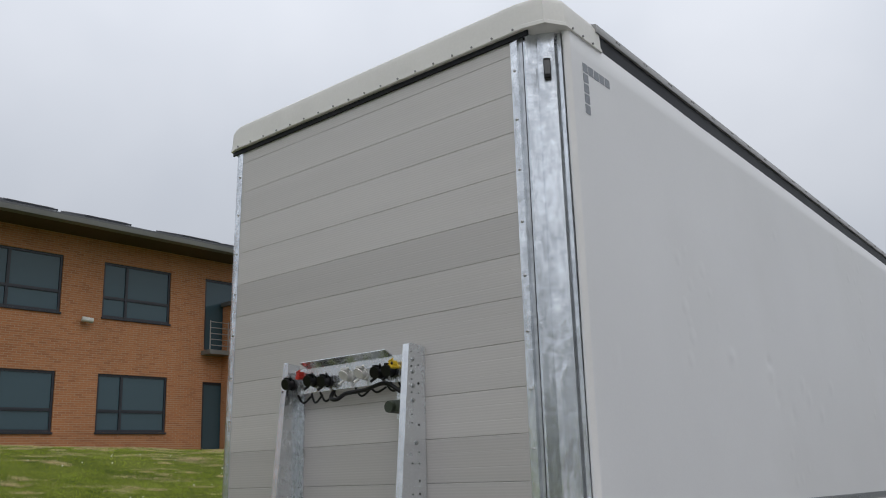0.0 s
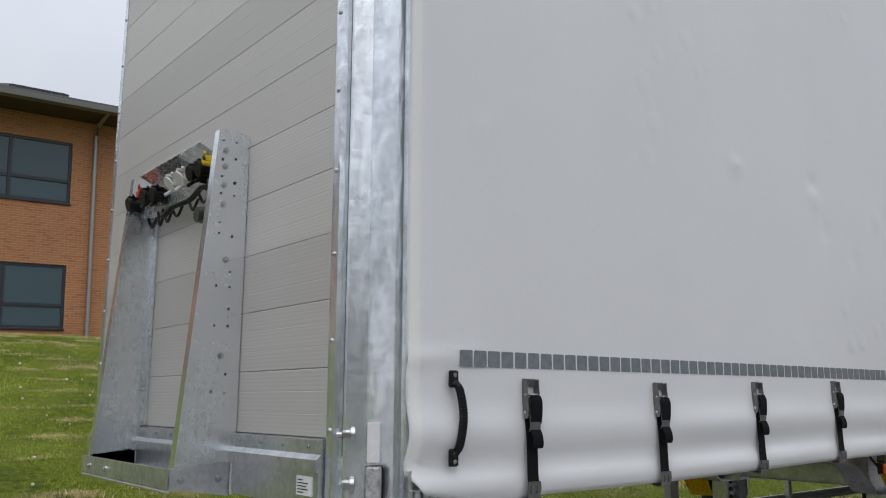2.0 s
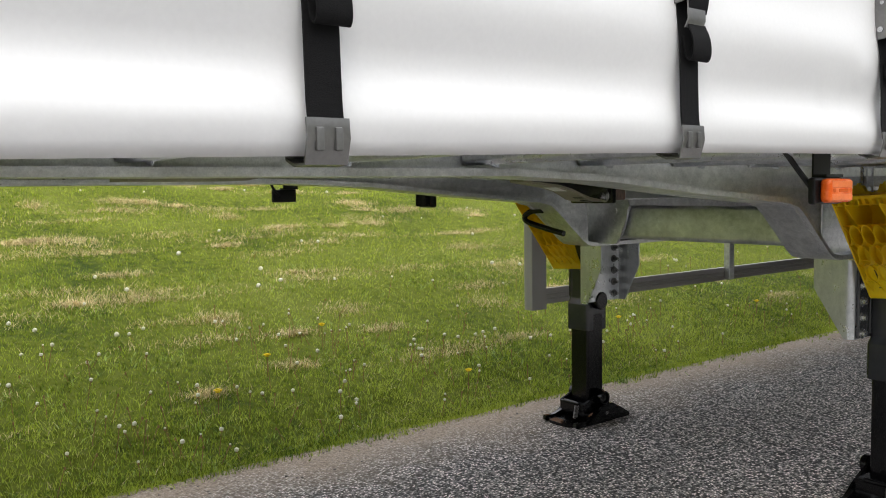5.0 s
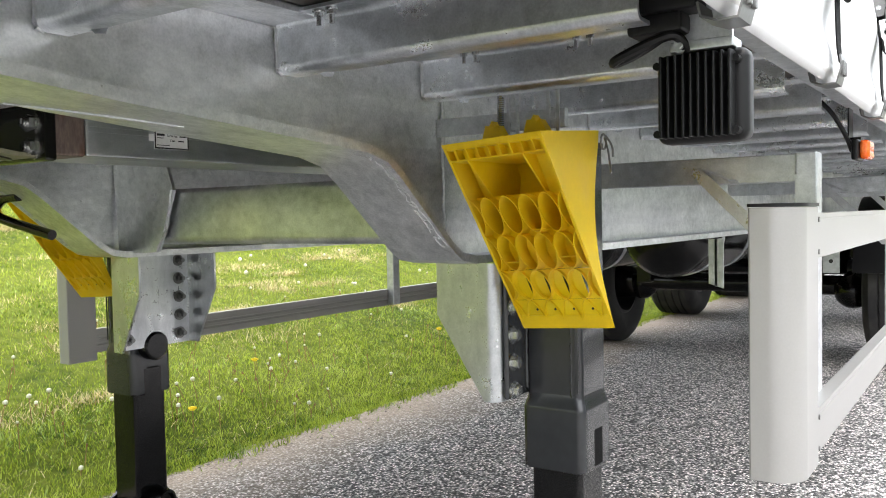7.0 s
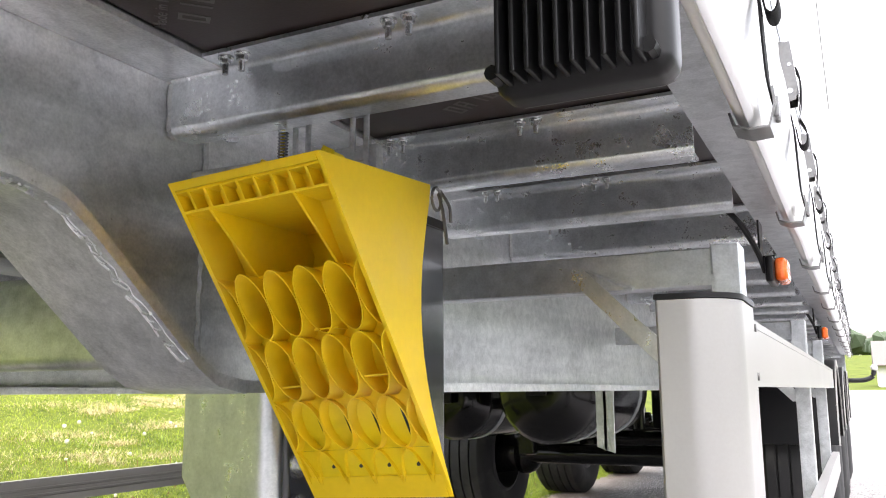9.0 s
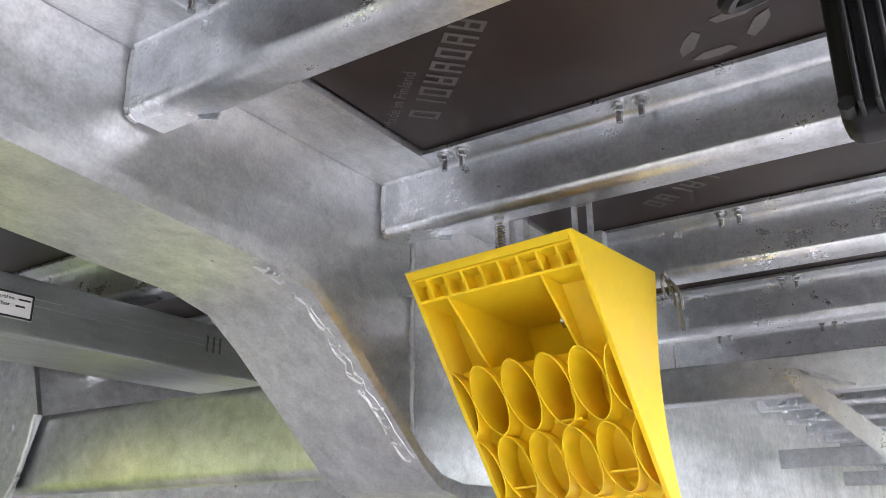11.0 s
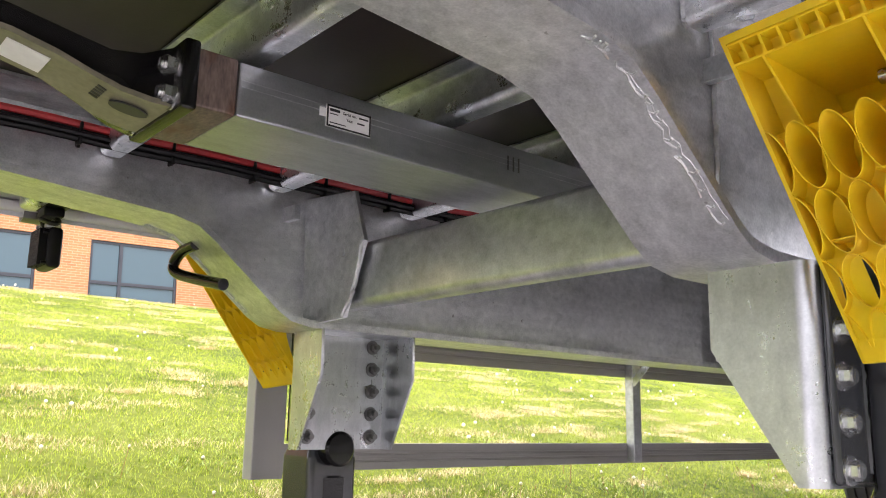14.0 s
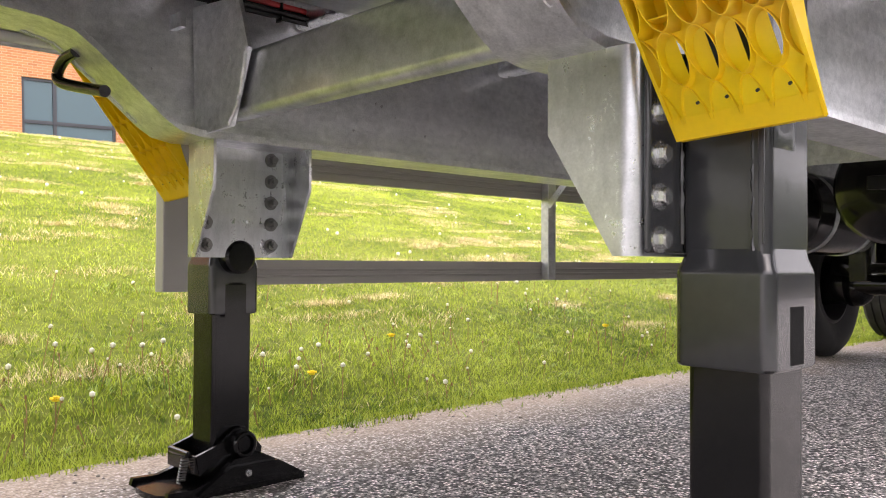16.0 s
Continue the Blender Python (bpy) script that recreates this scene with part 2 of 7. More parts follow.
TYRE = shader("tyre_rubber", (0.014, 0.014, 0.015), 0.75, 0.0, 0.25, 6, 130, 0.35, stain=(0.075, 0.07, 0.065), stain_amount=0.4, stain_size=7)
FRAME_DARK = shader("dark_window_frame", (0.022, 0.025, 0.033), 0.4, bump=0.0)
CONCRETE = shader("painted_metal_eave", (0.2, 0.2, 0.19), 0.5, 0.2, 0.1, 0.7, 20, 0.05)
SOFFIT = shader("brown_soffit_board", (0.075, 0.05, 0.035), 0.7, 0.0, 0.15, 1.5, 20, 0.1, (1, 0.3, 1))
ROOFING = shader("grey_roofing", (0.11, 0.115, 0.12), 0.6, 0.0, 0.15, 0.8, 12, 0.1)
ROOM_SHADE = shader("interior_dark", (0.045, 0.04, 0.038), 0.8, bump=0.0)
WHITE_WALL = shader("white_render", (0.68, 0.66, 0.63), 0.8, 0.0, 0.06, 0.3, 6, 0.05)
TILE_ROOF = shader("brown_grey_roof", (0.15, 0.13, 0.115), 0.8, 0.0, 0.1, 0.5, 8, 0.1)
HAY = shader("dry_cut_grass", (0.66, 0.53, 0.31), 0.85, 0.0, 0.3, 6, 60, 0.0)
LEAF = shader("broad_leaf_green", (0.24, 0.34, 0.055), 0.55, 0.0, 0.35, 6, 90, 0.0)
DANDELION = shader("dandelion_yellow", (0.8, 0.58, 0.01), 0.7, bump=0.0)
SEEDHEAD = shader("pale_seed_head", (0.72, 0.7, 0.58), 0.9, bump=0.0)
STALK = shader("reddish_stalk", (0.24, 0.13, 0.06), 0.8, bump=0.0)
FAR_TREES = shader("far_trees", (0.06, 0.085, 0.045), 0.9, 0.0, 0.3, 0.15, 2, 0.0)


def plank_shader():
    """Ribbed grey planks: broad bands across each plank and fine lines along it."""
    m = PLANK
    n, l = m.node_tree.nodes, m.node_tree.links
    b = n["Principled BSDF"]
    geo = n["Geometry"] if "Geometry" in n else n.new("ShaderNodeNewGeometry")
    w = n.new("ShaderNodeTexWave")
    w.wave_type, w.bands_direction = "BANDS", "Z"
    w.inputs["Scale"].default_value, w.inputs["Distortion"].default_value = 24, 0.6
    l.new(geo.outputs["Position"], w.inputs["Vector"])
    src = b.inputs["Base Color"].links[0].from_socket
    mx = n.new("ShaderNodeMixRGB")
    mx.blend_type = "MULTIPLY"
    mx.inputs[0].default_value = 0.08
    l.new(src, mx.inputs[1]); l.new(w.outputs["Color"], mx.inputs[2])
    rnd = n.new("ShaderNodeObjectInfo")
    rr = n.new("ShaderNodeMapRange")
    rr.inputs["To Min"].default_value, rr.inputs["To Max"].default_value = 0.9, 1.1
    l.new(rnd.outputs["Random"], rr.inputs["Value"])
    mv = n.new("ShaderNodeMixRGB")
    mv.blend_type = "MULTIPLY"
    mv.inputs[0].default_value = 1.0
    l.new(mx.outputs[0], mv.inputs[1]); l.new(rr.outputs[0], mv.inputs[2])
    l.new(mv.outputs[0], b.inputs["Base Color"])


plank_shader()


def dents():
    """Small dents in patches of the tarpaulin, on top of its weave."""
    n, l = CURTAIN.node_tree.nodes, CURTAIN.node_tree.links
    b = n["Principled BSDF"]
    geo = n.new("ShaderNodeNewGeometry")
    vor = n.new("ShaderNodeTexVoronoi")
    vor.inputs["Scale"].default_value = 5.5
    l.new(geo.outputs["Position"], vor.inputs["Vector"])
    cup = n.new("ShaderNodeMapRange")
    cup.interpolation_type = "SMOOTHSTEP"
    cup.inputs["From Min"].default_value, cup.inputs["From Max"].default_value = 0.34, 0.02
    l.new(vor.outputs["Distance"], cup.inputs["Value"])
    patch = n.new("ShaderNodeTexNoise")
    patch.inputs["Scale"].default_value, patch.inputs["Detail"].default_value = 0.9, 2
    l.new(geo.outputs["Position"], patch.inputs["Vector"])
    pm = n.new("ShaderNodeMapRange")
    pm.inputs["From Min"].default_value, pm.inputs["From Max"].default_value = 0.57, 0.66
    l.new(patch.outputs["Fac"], pm.inputs["Value"])
    mul = n.new("ShaderNodeMath")
    mul.operation = "MULTIPLY"
    l.new(cup.outputs[0], mul.inputs[0]); l.new(pm.outputs[0], mul.inputs[1])
    bp = n.new("ShaderNodeBump")
    bp.inputs["Strength"].default_value, bp.inputs["Distance"].default_value = 0.5, 0.009
    l.new(mul.outputs[0], bp.inputs["Height"])
    old = b.inputs["Normal"].links[0].from_socket
    l.new(old, bp.inputs["Normal"])
    l.new(bp.outputs[0], b.inputs["Normal"])


dents()


def moulded():
    """Thin yellow plastic lets some light through."""
    n, l = YELLOW.node_tree.nodes, YELLOW.node_tree.links
    b = n["Principled BSDF"]
    tr, ms = n.new("ShaderNodeBsdfTranslucent"), n.new("ShaderNodeMixShader")
    ms.inputs[0].default_value = 0.4
    l.new(b.inputs["Base Color"].links[0].from_socket, tr.inputs["Color"])
    l.new(b.outputs[0], ms.inputs[1]); l.new(tr.outputs[0], ms.inputs[2])
    l.new(ms.outputs[0], n["Material Output"].inputs["Surface"])


moulded()


def glass_pane():
    m = bpy.data.materials.new("window_glass")
    m.use_nodes = True
    b = m.node_tree.nodes["Principled BSDF"]
    b.inputs["Base Color"].default_value = (0.05, 0.09, 0.11, 1)
    b.inputs["Roughness"].default_value = 0.04
    b.inputs["IOR"].default_value = 1.5
    return m


GLASS = glass_pane()


def brick_facade():
    m = bpy.data.materials.new("orange_brick")
    m.use_nodes = True
    n, l = m.node_tree.nodes, m.node_tree.links
    b = n["Principled BSDF"]
    tc = n.new("ShaderNodeTexCoord")
    mp = n.new("ShaderNodeMapping")
    mp.inputs["Rotation"].default_value = (radians(90), 0, radians(90))
    sep, comb = n.new("ShaderNodeSeparateXYZ"), n.new("ShaderNodeCombineXYZ")
    add = n.new("ShaderNodeMath")
    l.new(tc.outputs["Object"], sep.inputs[0])
    l.new(sep.outputs["X"], add.inputs[0]); l.new(sep.outputs["Y"], add.inputs[1])
    l.new(add.outputs[0], comb.inputs["X"]); l.new(sep.outputs["Z"], comb.inputs["Y"])
    br = n.new("ShaderNodeTexBrick")
    br.inputs["Color1"].default_value = (0.46, 0.19, 0.08, 1)
    br.inputs["Color2"].default_value = (0.29, 0.105, 0.046, 1)
    br.inputs["Mortar"].default_value = (0.46, 0.31, 0.2, 1)
    br.inputs["Scale"].default_value = 1.0
    br.inputs["Brick Width"].default_value, br.inputs["Row Height"].default_value = 0.24, 0.067
    br.inputs["Mortar Size"].default_value, br.inputs["Bias"].default_value = 0.006, -0.45
    l.new(comb.outputs[0], br.inputs["Vector"])
    ns = n.new("ShaderNodeTexNoise")
    ns.inputs["Scale"].default_value, ns.inputs["Detail"].default_value = 0.8, 6
    l.new(tc.outputs["Object"], ns.inputs["Vector"])
    rp = n.new("ShaderNodeMapRange")
    rp.inputs["To Min"].default_value, rp.inputs["To Max"].default_value = 0.82, 1.15
    l.new(ns.outputs["Fac"], rp.inputs["Value"])
    mx = n.new("ShaderNodeMixRGB")
    mx.blend_type = "MULTIPLY"
    mx.inputs[0].default_value = 1
    l.new(br.outputs["Color"], mx.inputs[1]); l.new(rp.outputs[0], mx.inputs[2])
    l.new(mx.outputs[0], b.inputs["Base Color"])
    b.inputs["Roughness"].default_value = 0.85
    bp = n.new("ShaderNodeBump")
    bp.inputs["Strength"].default_value, bp.inputs["Distance"].default_value = 0.5, 0.01
    l.new(br.outputs["Fac"], bp.inputs["Height"])
    bp.invert = True
    l.new(bp.outputs[0], b.inputs["Normal"])
    return m


BRICK = brick_facade()


def asphalt():
    """Worn asphalt with pale chippings, dusty and sandy towards the verge."""
    m = bpy.data.materials.new("asphalt_with_chippings")
    m.use_nodes = True
    n, l = m.node_tree.nodes, m.node_tree.links
    b = n["Principled BSDF"]
    geo = n.new("ShaderNodeNewGeometry")
    vor = n.new("ShaderNodeTexVoronoi")
    vor.inputs["Scale"].default_value = 108
    l.new(geo.outputs["Position"], vor.inputs["Vector"])
    bw = n.new("ShaderNodeRGBToBW")
    l.new(vor.outputs["Color"], bw.inputs[0])
    chip = n.new("ShaderNodeValToRGB")
    e = chip.color_ramp.elements
    e[0].position, e[0].color = 0.36, (0.075, 0.075, 0.078, 1)
    e[1].position, e[1].color = 0.66, (0.95, 0.89, 0.87, 1)
    mid = chip.color_ramp.elements.new(0.55)
    mid.color = (0.42, 0.415, 0.41, 1)
    l.new(bw.outputs[0], chip.inputs["Fac"])
    edge = n.new("ShaderNodeValToRGB")
    edge.color_ramp.elements[0].position, edge.color_ramp.elements[1].position = 0.18, 0.5
    edge.color_ramp.elements[0].color, edge.color_ramp.elements[1].color = (1, 1, 1, 1), (0.16, 0.16, 0.16, 1)
    l.new(vor.outputs["Distance"], edge.inputs["Fac"])
    mx = n.new("ShaderNodeMixRGB")
    mx.blend_type = "MULTIPLY"
    mx.inputs[0].default_value = 0.9
    l.new(chip.outputs[0], mx.inputs[1]); l.new(edge.outputs[0], mx.inputs[2])
    big = n.new("ShaderNodeTexNoise")
    big.inputs["Scale"].default_value, big.inputs["Detail"].default_value = 1.3, 6
    l.new(geo.outputs["Position"], big.inputs["Vector"])
    br = n.new("ShaderNodeMapRange")
    br.inputs["To Min"].default_value, br.inputs["To Max"].default_value = 1.22, 1.9
    l.new(big.outputs["Fac"], br.inputs["Value"])
    m2 = n.new("ShaderNodeMixRGB")
    m2.blend_type = "MULTIPLY"
    m2.inputs[0].default_value = 1
    l.new(mx.outputs[0], m2.inputs[1]); l.new(br.outputs[0], m2.inputs[2])
    # dust blown and washed against the grass edge
    sep = n.new("ShaderNodeSeparateXYZ")
    l.new(geo.outputs["Position"], sep.inputs[0])
    wob = n.new("ShaderNodeTexNoise")
    wob.inputs["Scale"].default_value, wob.inputs["Detail"].default_value = 2.6, 7
    l.new(geo.outputs["Position"], wob.inputs["Vector"])
    pos = n.new("ShaderNodeMath"); pos.operation = "MULTIPLY_ADD"
    pos.inputs[1].default_value = 0.5
    l.new(wob.outputs["Fac"], pos.inputs[0]); l.new(sep.outputs["X"], pos.inputs[2])
    dr = n.new("ShaderNodeMapRange")
    dr.inputs["From Min"].default_value, dr.inputs["From Max"].default_value = -3.86, -3.36
    dr.inputs["To Min"].default_value, dr.inputs["To Max"].default_value = 0.86, 0.0
    l.new(pos.outputs[0], dr.inputs["Value"])
    sand = n.new("ShaderNodeTexNoise")
    sand.inputs["Scale"].default_value, sand.inputs["Detail"].default_value = 120, 5
    l.new(geo.outputs["Position"], sand.inputs["Vector"])
    sc = n.new("ShaderNodeValToRGB")
    sc.color_ramp.elements[0].color, sc.color_ramp.elements[1].color = (0.2, 0.145, 0.1, 1), (0.46, 0.365, 0.28, 1)
    sc.color_ramp.elements[0].position, sc.color_ramp.elements[1].position = 0.35, 0.65
    l.new(sand.outputs["Fac"], sc.inputs["Fac"])
    m3 = n.new("ShaderNodeMixRGB")
    l.new(dr.outputs[0], m3.inputs[0]); l.new(m2.outputs[0], m3.inputs[1]); l.new(sc.outputs[0], m3.inputs[2])
    l.new(m3.outputs[0], b.inputs["Base Color"])
    b.inputs["Roughness"].default_value = 0.8
    bp = n.new("ShaderNodeBump")
    bp.inputs["Strength"].default_value, bp.inputs["Distance"].default_value = 0.5, 0.004
    l.new(edge.outputs[0], bp.inputs["Height"]); l.new(bp.outputs[0], b.inputs["Normal"])
    return m


ASPHALT = asphalt()


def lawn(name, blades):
    # one set of greens, lifted for blades and shaded down for the ground
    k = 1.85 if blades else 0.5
    m = bpy.data.materials.new(name)
    m.use_nodes = True
    n, l = m.node_tree.nodes, m.node_tree.links
    b = n["Principled BSDF"]
    geo = n.new("ShaderNodeNewGeometry")
    big, fine = n.new("ShaderNodeTexNoise"), n.new("ShaderNodeTexNoise")
    big.inputs["Scale"].default_value, big.inputs["Detail"].default_value = 0.9, 6
    fine.inputs["Scale"].default_value, fine.inputs["Detail"].default_value = 16 if not blades else 8, 6
    l.new(geo.outputs["Position"], big.inputs["Vector"]); l.new(geo.outputs["Position"], fine.inputs["Vector"])
    r1 = n.new("ShaderNodeValToRGB")
    e = r1.color_ramp.elements
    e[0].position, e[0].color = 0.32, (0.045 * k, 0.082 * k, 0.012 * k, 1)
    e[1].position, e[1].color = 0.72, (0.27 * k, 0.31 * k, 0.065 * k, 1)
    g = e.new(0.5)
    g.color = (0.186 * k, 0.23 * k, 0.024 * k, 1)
    ad = n.new("ShaderNodeMath"); ad.operation = "MULTIPLY_ADD"
    ad.inputs[1].default_value = 0.5
    h2 = n.new("ShaderNodeMath"); h2.operation = "MULTIPLY"; h2.inputs[1].default_value = 0.5
    l.new(big.outputs["Fac"], h2.inputs[0])
    l.new(fine.outputs["Fac"], ad.inputs[0]); l.new(h2.outputs[0], ad.inputs[2])
    if blades:
        rnd = n.new("ShaderNodeMath"); rnd.operation = "MULTIPLY_ADD"
        rnd.inputs[1].default_value = 0.38
        l.new(geo.outputs["Random Per Island"], rnd.inputs[0])
        sb = n.new("ShaderNodeMath"); sb.operation = "SUBTRACT"; sb.inputs[1].default_value = 0.18
        l.new(ad.outputs[0], sb.inputs[0]); l.new(sb.outputs[0], rnd.inputs[2])
        l.new(rnd.outputs[0], r1.inputs["Fac"])
    else:
        l.new(ad.outputs[0], r1.inputs["Fac"])
    l.new(r1.outputs[0], b.inputs["Base Color"])
    b.inputs["Roughness"].default_value = 0.7
    b.inputs["Specular IOR Level"].default_value = 0.04
    if blades:
        tr = n.new("ShaderNodeBsdfTranslucent")
        ms = n.new("ShaderNodeMixShader")
        ms.inputs[0].default_value = 0.38
        out = n["Material Output"]
        l.new(r1.outputs[0], tr.inputs["Color"])
        l.new(b.outputs[0], ms.inputs[1]); l.new(tr.outputs[0], ms.inputs[2])
        l.new(ms.outputs[0], out.inputs["Surface"])
    else:
        bp = n.new("ShaderNodeBump")
        bp.inputs["Strength"].default_value, bp.inputs["Distance"].default_value = 0.8, 0.06
        l.new(ad.outputs[0], bp.inputs["Height"]); l.new(bp.outputs[0], b.inputs["Normal"])
    return m


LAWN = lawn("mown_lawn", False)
BLADES = lawn("grass_blades", True)

# ---- mesh helpers ----
def soft_normals(bm, smooth):
    """A normal for each corner, weighted by area over the faces that meet there at less than the angle: flat plates stay flat beside rounded edges."""
    limit = math.cos(radians(smooth))
    bm.normal_update()
    area = {f: max(1e-12, f.calc_area()) for f in bm.faces}
    out = []
    for f in bm.faces:
        for lp in f.loops:
            n = Vector((0, 0, 0))
            for g in lp.vert.link_faces:
                if g is f or f.normal.dot(g.normal) > limit:
                    n += g.normal * area[g]
            out.append(n.normalized() if n.length > 1e-14 else f.normal.copy())
    return out


def finish(name, bm, material, parent=None, label="", smooth=40):
    me = bpy.data.meshes.new(name)
    bmesh.ops.recalc_face_normals(bm, faces=bm.faces)
    normals = soft_normals(bm, smooth) if smooth else None
    bm.to_mesh(me)
    bm.free()
    me.materials.append(material)
    if smooth:
        me.polygons.foreach_set("use_smooth", [True] * len(me.polygons))
        me.normals_split_custom_set(normals)
    ob = new(name, me)
    if parent:
        ob.parent = parent
    if label:
        ob["label"] = label
    return ob


def part(name, bm, material, parent, label="", smooth=40):
    return finish(name, bm, material, parent, label, smooth)


def again(ob, parent, m=None, name=None):
    """Another object on the same mesh."""
    o = new(name or ob.name.split(".")[0], ob.data)
    o.parent = parent
    if m is not None:
        o.matrix_basis = m
    if "label" in ob:
        o["label"] = ob["label"]
    return o


def bevelled(bm, verts, r, seg=2):
    if r > 0:
        vs = set(verts)
        edges = [e for e in bm.edges if e.verts[0] in vs and e.verts[1] in vs and len(e.link_faces) == 2 and e.calc_face_angle(0) > 0.3]
        bmesh.ops.bevel(bm, geom=edges, offset=r, segments=seg, affect="EDGES", profile=0.5)


def box(bm, x0, x1, y0, y1, z0, z1, r=0.0, seg=2):
    vs = bmesh.ops.create_cube(bm, size=1)["verts"]
    for v in vs:
        v.co = Vector(((x0 + x1) / 2 + v.co.x * (x1 - x0), (y0 + y1) / 2 + v.co.y * (y1 - y0), (z0 + z1) / 2 + v.co.z * (z1 - z0)))
    bevelled(bm, vs, r, seg)
    return bm


AX = {"x": lambda a, b, c: (c, a, b), "y": lambda a, b, c: (a, c, b), "z": lambda a, b, c: (a, b, c)}


def prism(bm, pts, axis, lo, hi, r=0.0, seg=2):
    """A polygon, in (y, z), (x, z) or (x, y), drawn out along the axis."""
    f = AX[axis]
    a = [bm.verts.new(f(p[0], p[1], lo)) for p in pts]
    b = [bm.verts.new(f(p[0], p[1], hi)) for p in pts]
    bm.faces.new(a)
    bm.faces.new(b[::-1])
    k = len(pts)
    for i in range(k):
        bm.faces.new((a[i], b[i], b[(i + 1) % k], a[(i + 1) % k]))
    bevelled(bm, a + b, r, seg)
    return bm


def rod(bm, p0, p1, r, seg=16, r2=None, cap=True):
    p0, p1 = Vector(p0), Vector(p1)
    d = p1 - p0
    m = Matrix.Translation((p0 + p1) / 2) @ d.to_track_quat("Z", "Y").to_matrix().to_4x4()
    bmesh.ops.create_cone(bm, cap_ends=cap, segments=seg, radius1=r, radius2=r if r2 is None else r2, depth=d.length, matrix=m)
    return bm


def sweep(bm, pts, r, seg=8):
    """A round cord along the points."""
    pts = [Vector(p) for p in pts]
    rings = []
    for i, p in enumerate(pts):
        d = (pts[min(i + 1, len(pts) - 1)] - pts[max(i - 1, 0)]).normalized()
        u = d.cross(Vector((0, 0, 1)) if abs(d.z) < 0.9 else Vector((1, 0, 0))).normalized()
        w = d.cross(u)
        rings.append([bm.verts.new(p + (u * math.cos(k * math.tau / seg) + w * math.sin(k * math.tau / seg)) * r) for k in range(seg)])
    for a, b in zip(rings, rings[1:]):
        for k in range(seg):
            bm.faces.new((a[k], a[(k + 1) % seg], b[(k + 1) % seg], b[k]))
    bm.faces.new(rings[0])
    bm.faces.new(rings[-1][::-1])
    return bm


def curve_points(ctrl, n=8):
    """Points of a smooth line through the control points."""
    c = [Vector(p) for p in ctrl]
    c = [c[0] * 2 - c[1]] + c + [c[-1] * 2 - c[-2]]
    out = []
    for i in range(1, len(c) - 2):
        for k in range(n):
            t = k / n
            out.append(0.5 * (2 * c[i] + (c[i + 1] - c[i - 1]) * t + (2 * c[i - 1] - 5 * c[i] + 4 * c[i + 1] - c[i + 2]) * t * t
                              + (3 * c[i] - c[i - 1] - 3 * c[i + 1] + c[i + 2]) * t ** 3))
    return out + [c[-2]]


def bolt(bm, p, d, r=0.011, washer=True):
    """A hexagonal head on a washer, looking along d."""
    p, d = Vector(p), Vector(d).normalized()
    if washer:
        rod(bm, p, p + d * 0.003, r * 1.45, 18)
    rod(bm, p + d * 0.003, p + d * (0.003 + r * 0.85), r, 6)
    rod(bm, p + d * (0.003 + r * 0.85), p + d * (0.004 + r * 0.95), r * 0.75, 12)
    return bm


def ribbon(bm, line, half, thick, side=(0, 1, 0)):
    """A flat band along a line of points, as wide as 2 half along side."""
    line, s = [Vector(p) for p in line], Vector(side)
    rows = []
    for i, p in enumerate(line):
        d = (line[min(i + 1, len(line) - 1)] - line[max(i - 1, 0)]).normalized()
        k = d.cross(s).normalized() * thick / 2
        rows.append([bm.verts.new(p + s * half + k), bm.verts.new(p + s * half - k), bm.verts.new(p - s * half - k), bm.verts.new(p - s * half + k)])
    for a, b in zip(rows, rows[1:]):
        for k in range(4):
            bm.faces.new((a[k], a[(k + 1) % 4], b[(k + 1) % 4], b[k]))
    bm.faces.new(rows[0])
    bm.faces.new(rows[-1][::-1])
    return bm


def weld_line(bm, line, r=0.004):
    """A rippled bead along the points."""
    pts = []
    line = [Vector(p) for p in line]
    for a, b in zip(line, line[1:]):
        k = max(2, int((b - a).length / 0.008))
        pts += [a.lerp(b, i / k) for i in range(k)]
    pts.append(line[-1])
    rnd = random.Random(len(pts))
    pts = [p + Vector((rnd.uniform(-1, 1), rnd.uniform(-1, 1), rnd.uniform(-1, 1))) * 0.0012 for p in pts]
    return sweep(bm, pts, r, 6)


def plate(bm, corners, t):
    """A flat plate of thickness t on a polygon of points in space."""
    c = [Vector(p) for p in corners]
    nrm = (c[1] - c[0]).cross(c[2] - c[0]).normalized() * t
    a, b = [bm.verts.new(p) for p in c], [bm.verts.new(p + nrm) for p in c]
    bm.faces.new(a[::-1])
    bm.faces.new(b)
    for i in range(len(c)):
        bm.faces.new((a[i], a[(i + 1) % len(c)], b[(i + 1) % len(c)], b[i]))
    return bm


def letters(name, text, size, m, material, parent):
    cu = bpy.data.curves.new(name, "FONT")
    cu.body, cu.size, cu.extrude, cu.align_x, cu.align_y = text, size, 0.0003, "CENTER", "CENTER"
    cu.materials.append(material)
    ob = new(name, cu)
    ob.parent = parent
    ob.matrix_basis = m
    return ob


BM = bmesh.new

# ---- ground, road and grass ----
def hill(x, y):
    """Height of the land: a bank that rises from the road to the building, level road, land that climbs far behind."""
    s = -4.27 - x
    if s <= 0:
        h = 0.0
    else:
        h = 0.055 * min(s, 0.35) / 0.35 + 0.235 * max(0.0, min(s, 9.5) - 0.2) if s < 9.5 else 2.24 + 0.68 * (1 - math.exp(-(s - 9.5) / 3.6))
    far = max(0.0, y - 30)
    h += -0.04 + 0.02 * min(far, 60) + (0.075 * (far - 60) if far > 60 else 0) * max(0.2, 1 - max(0.0, far - 60) / 500)
    return h


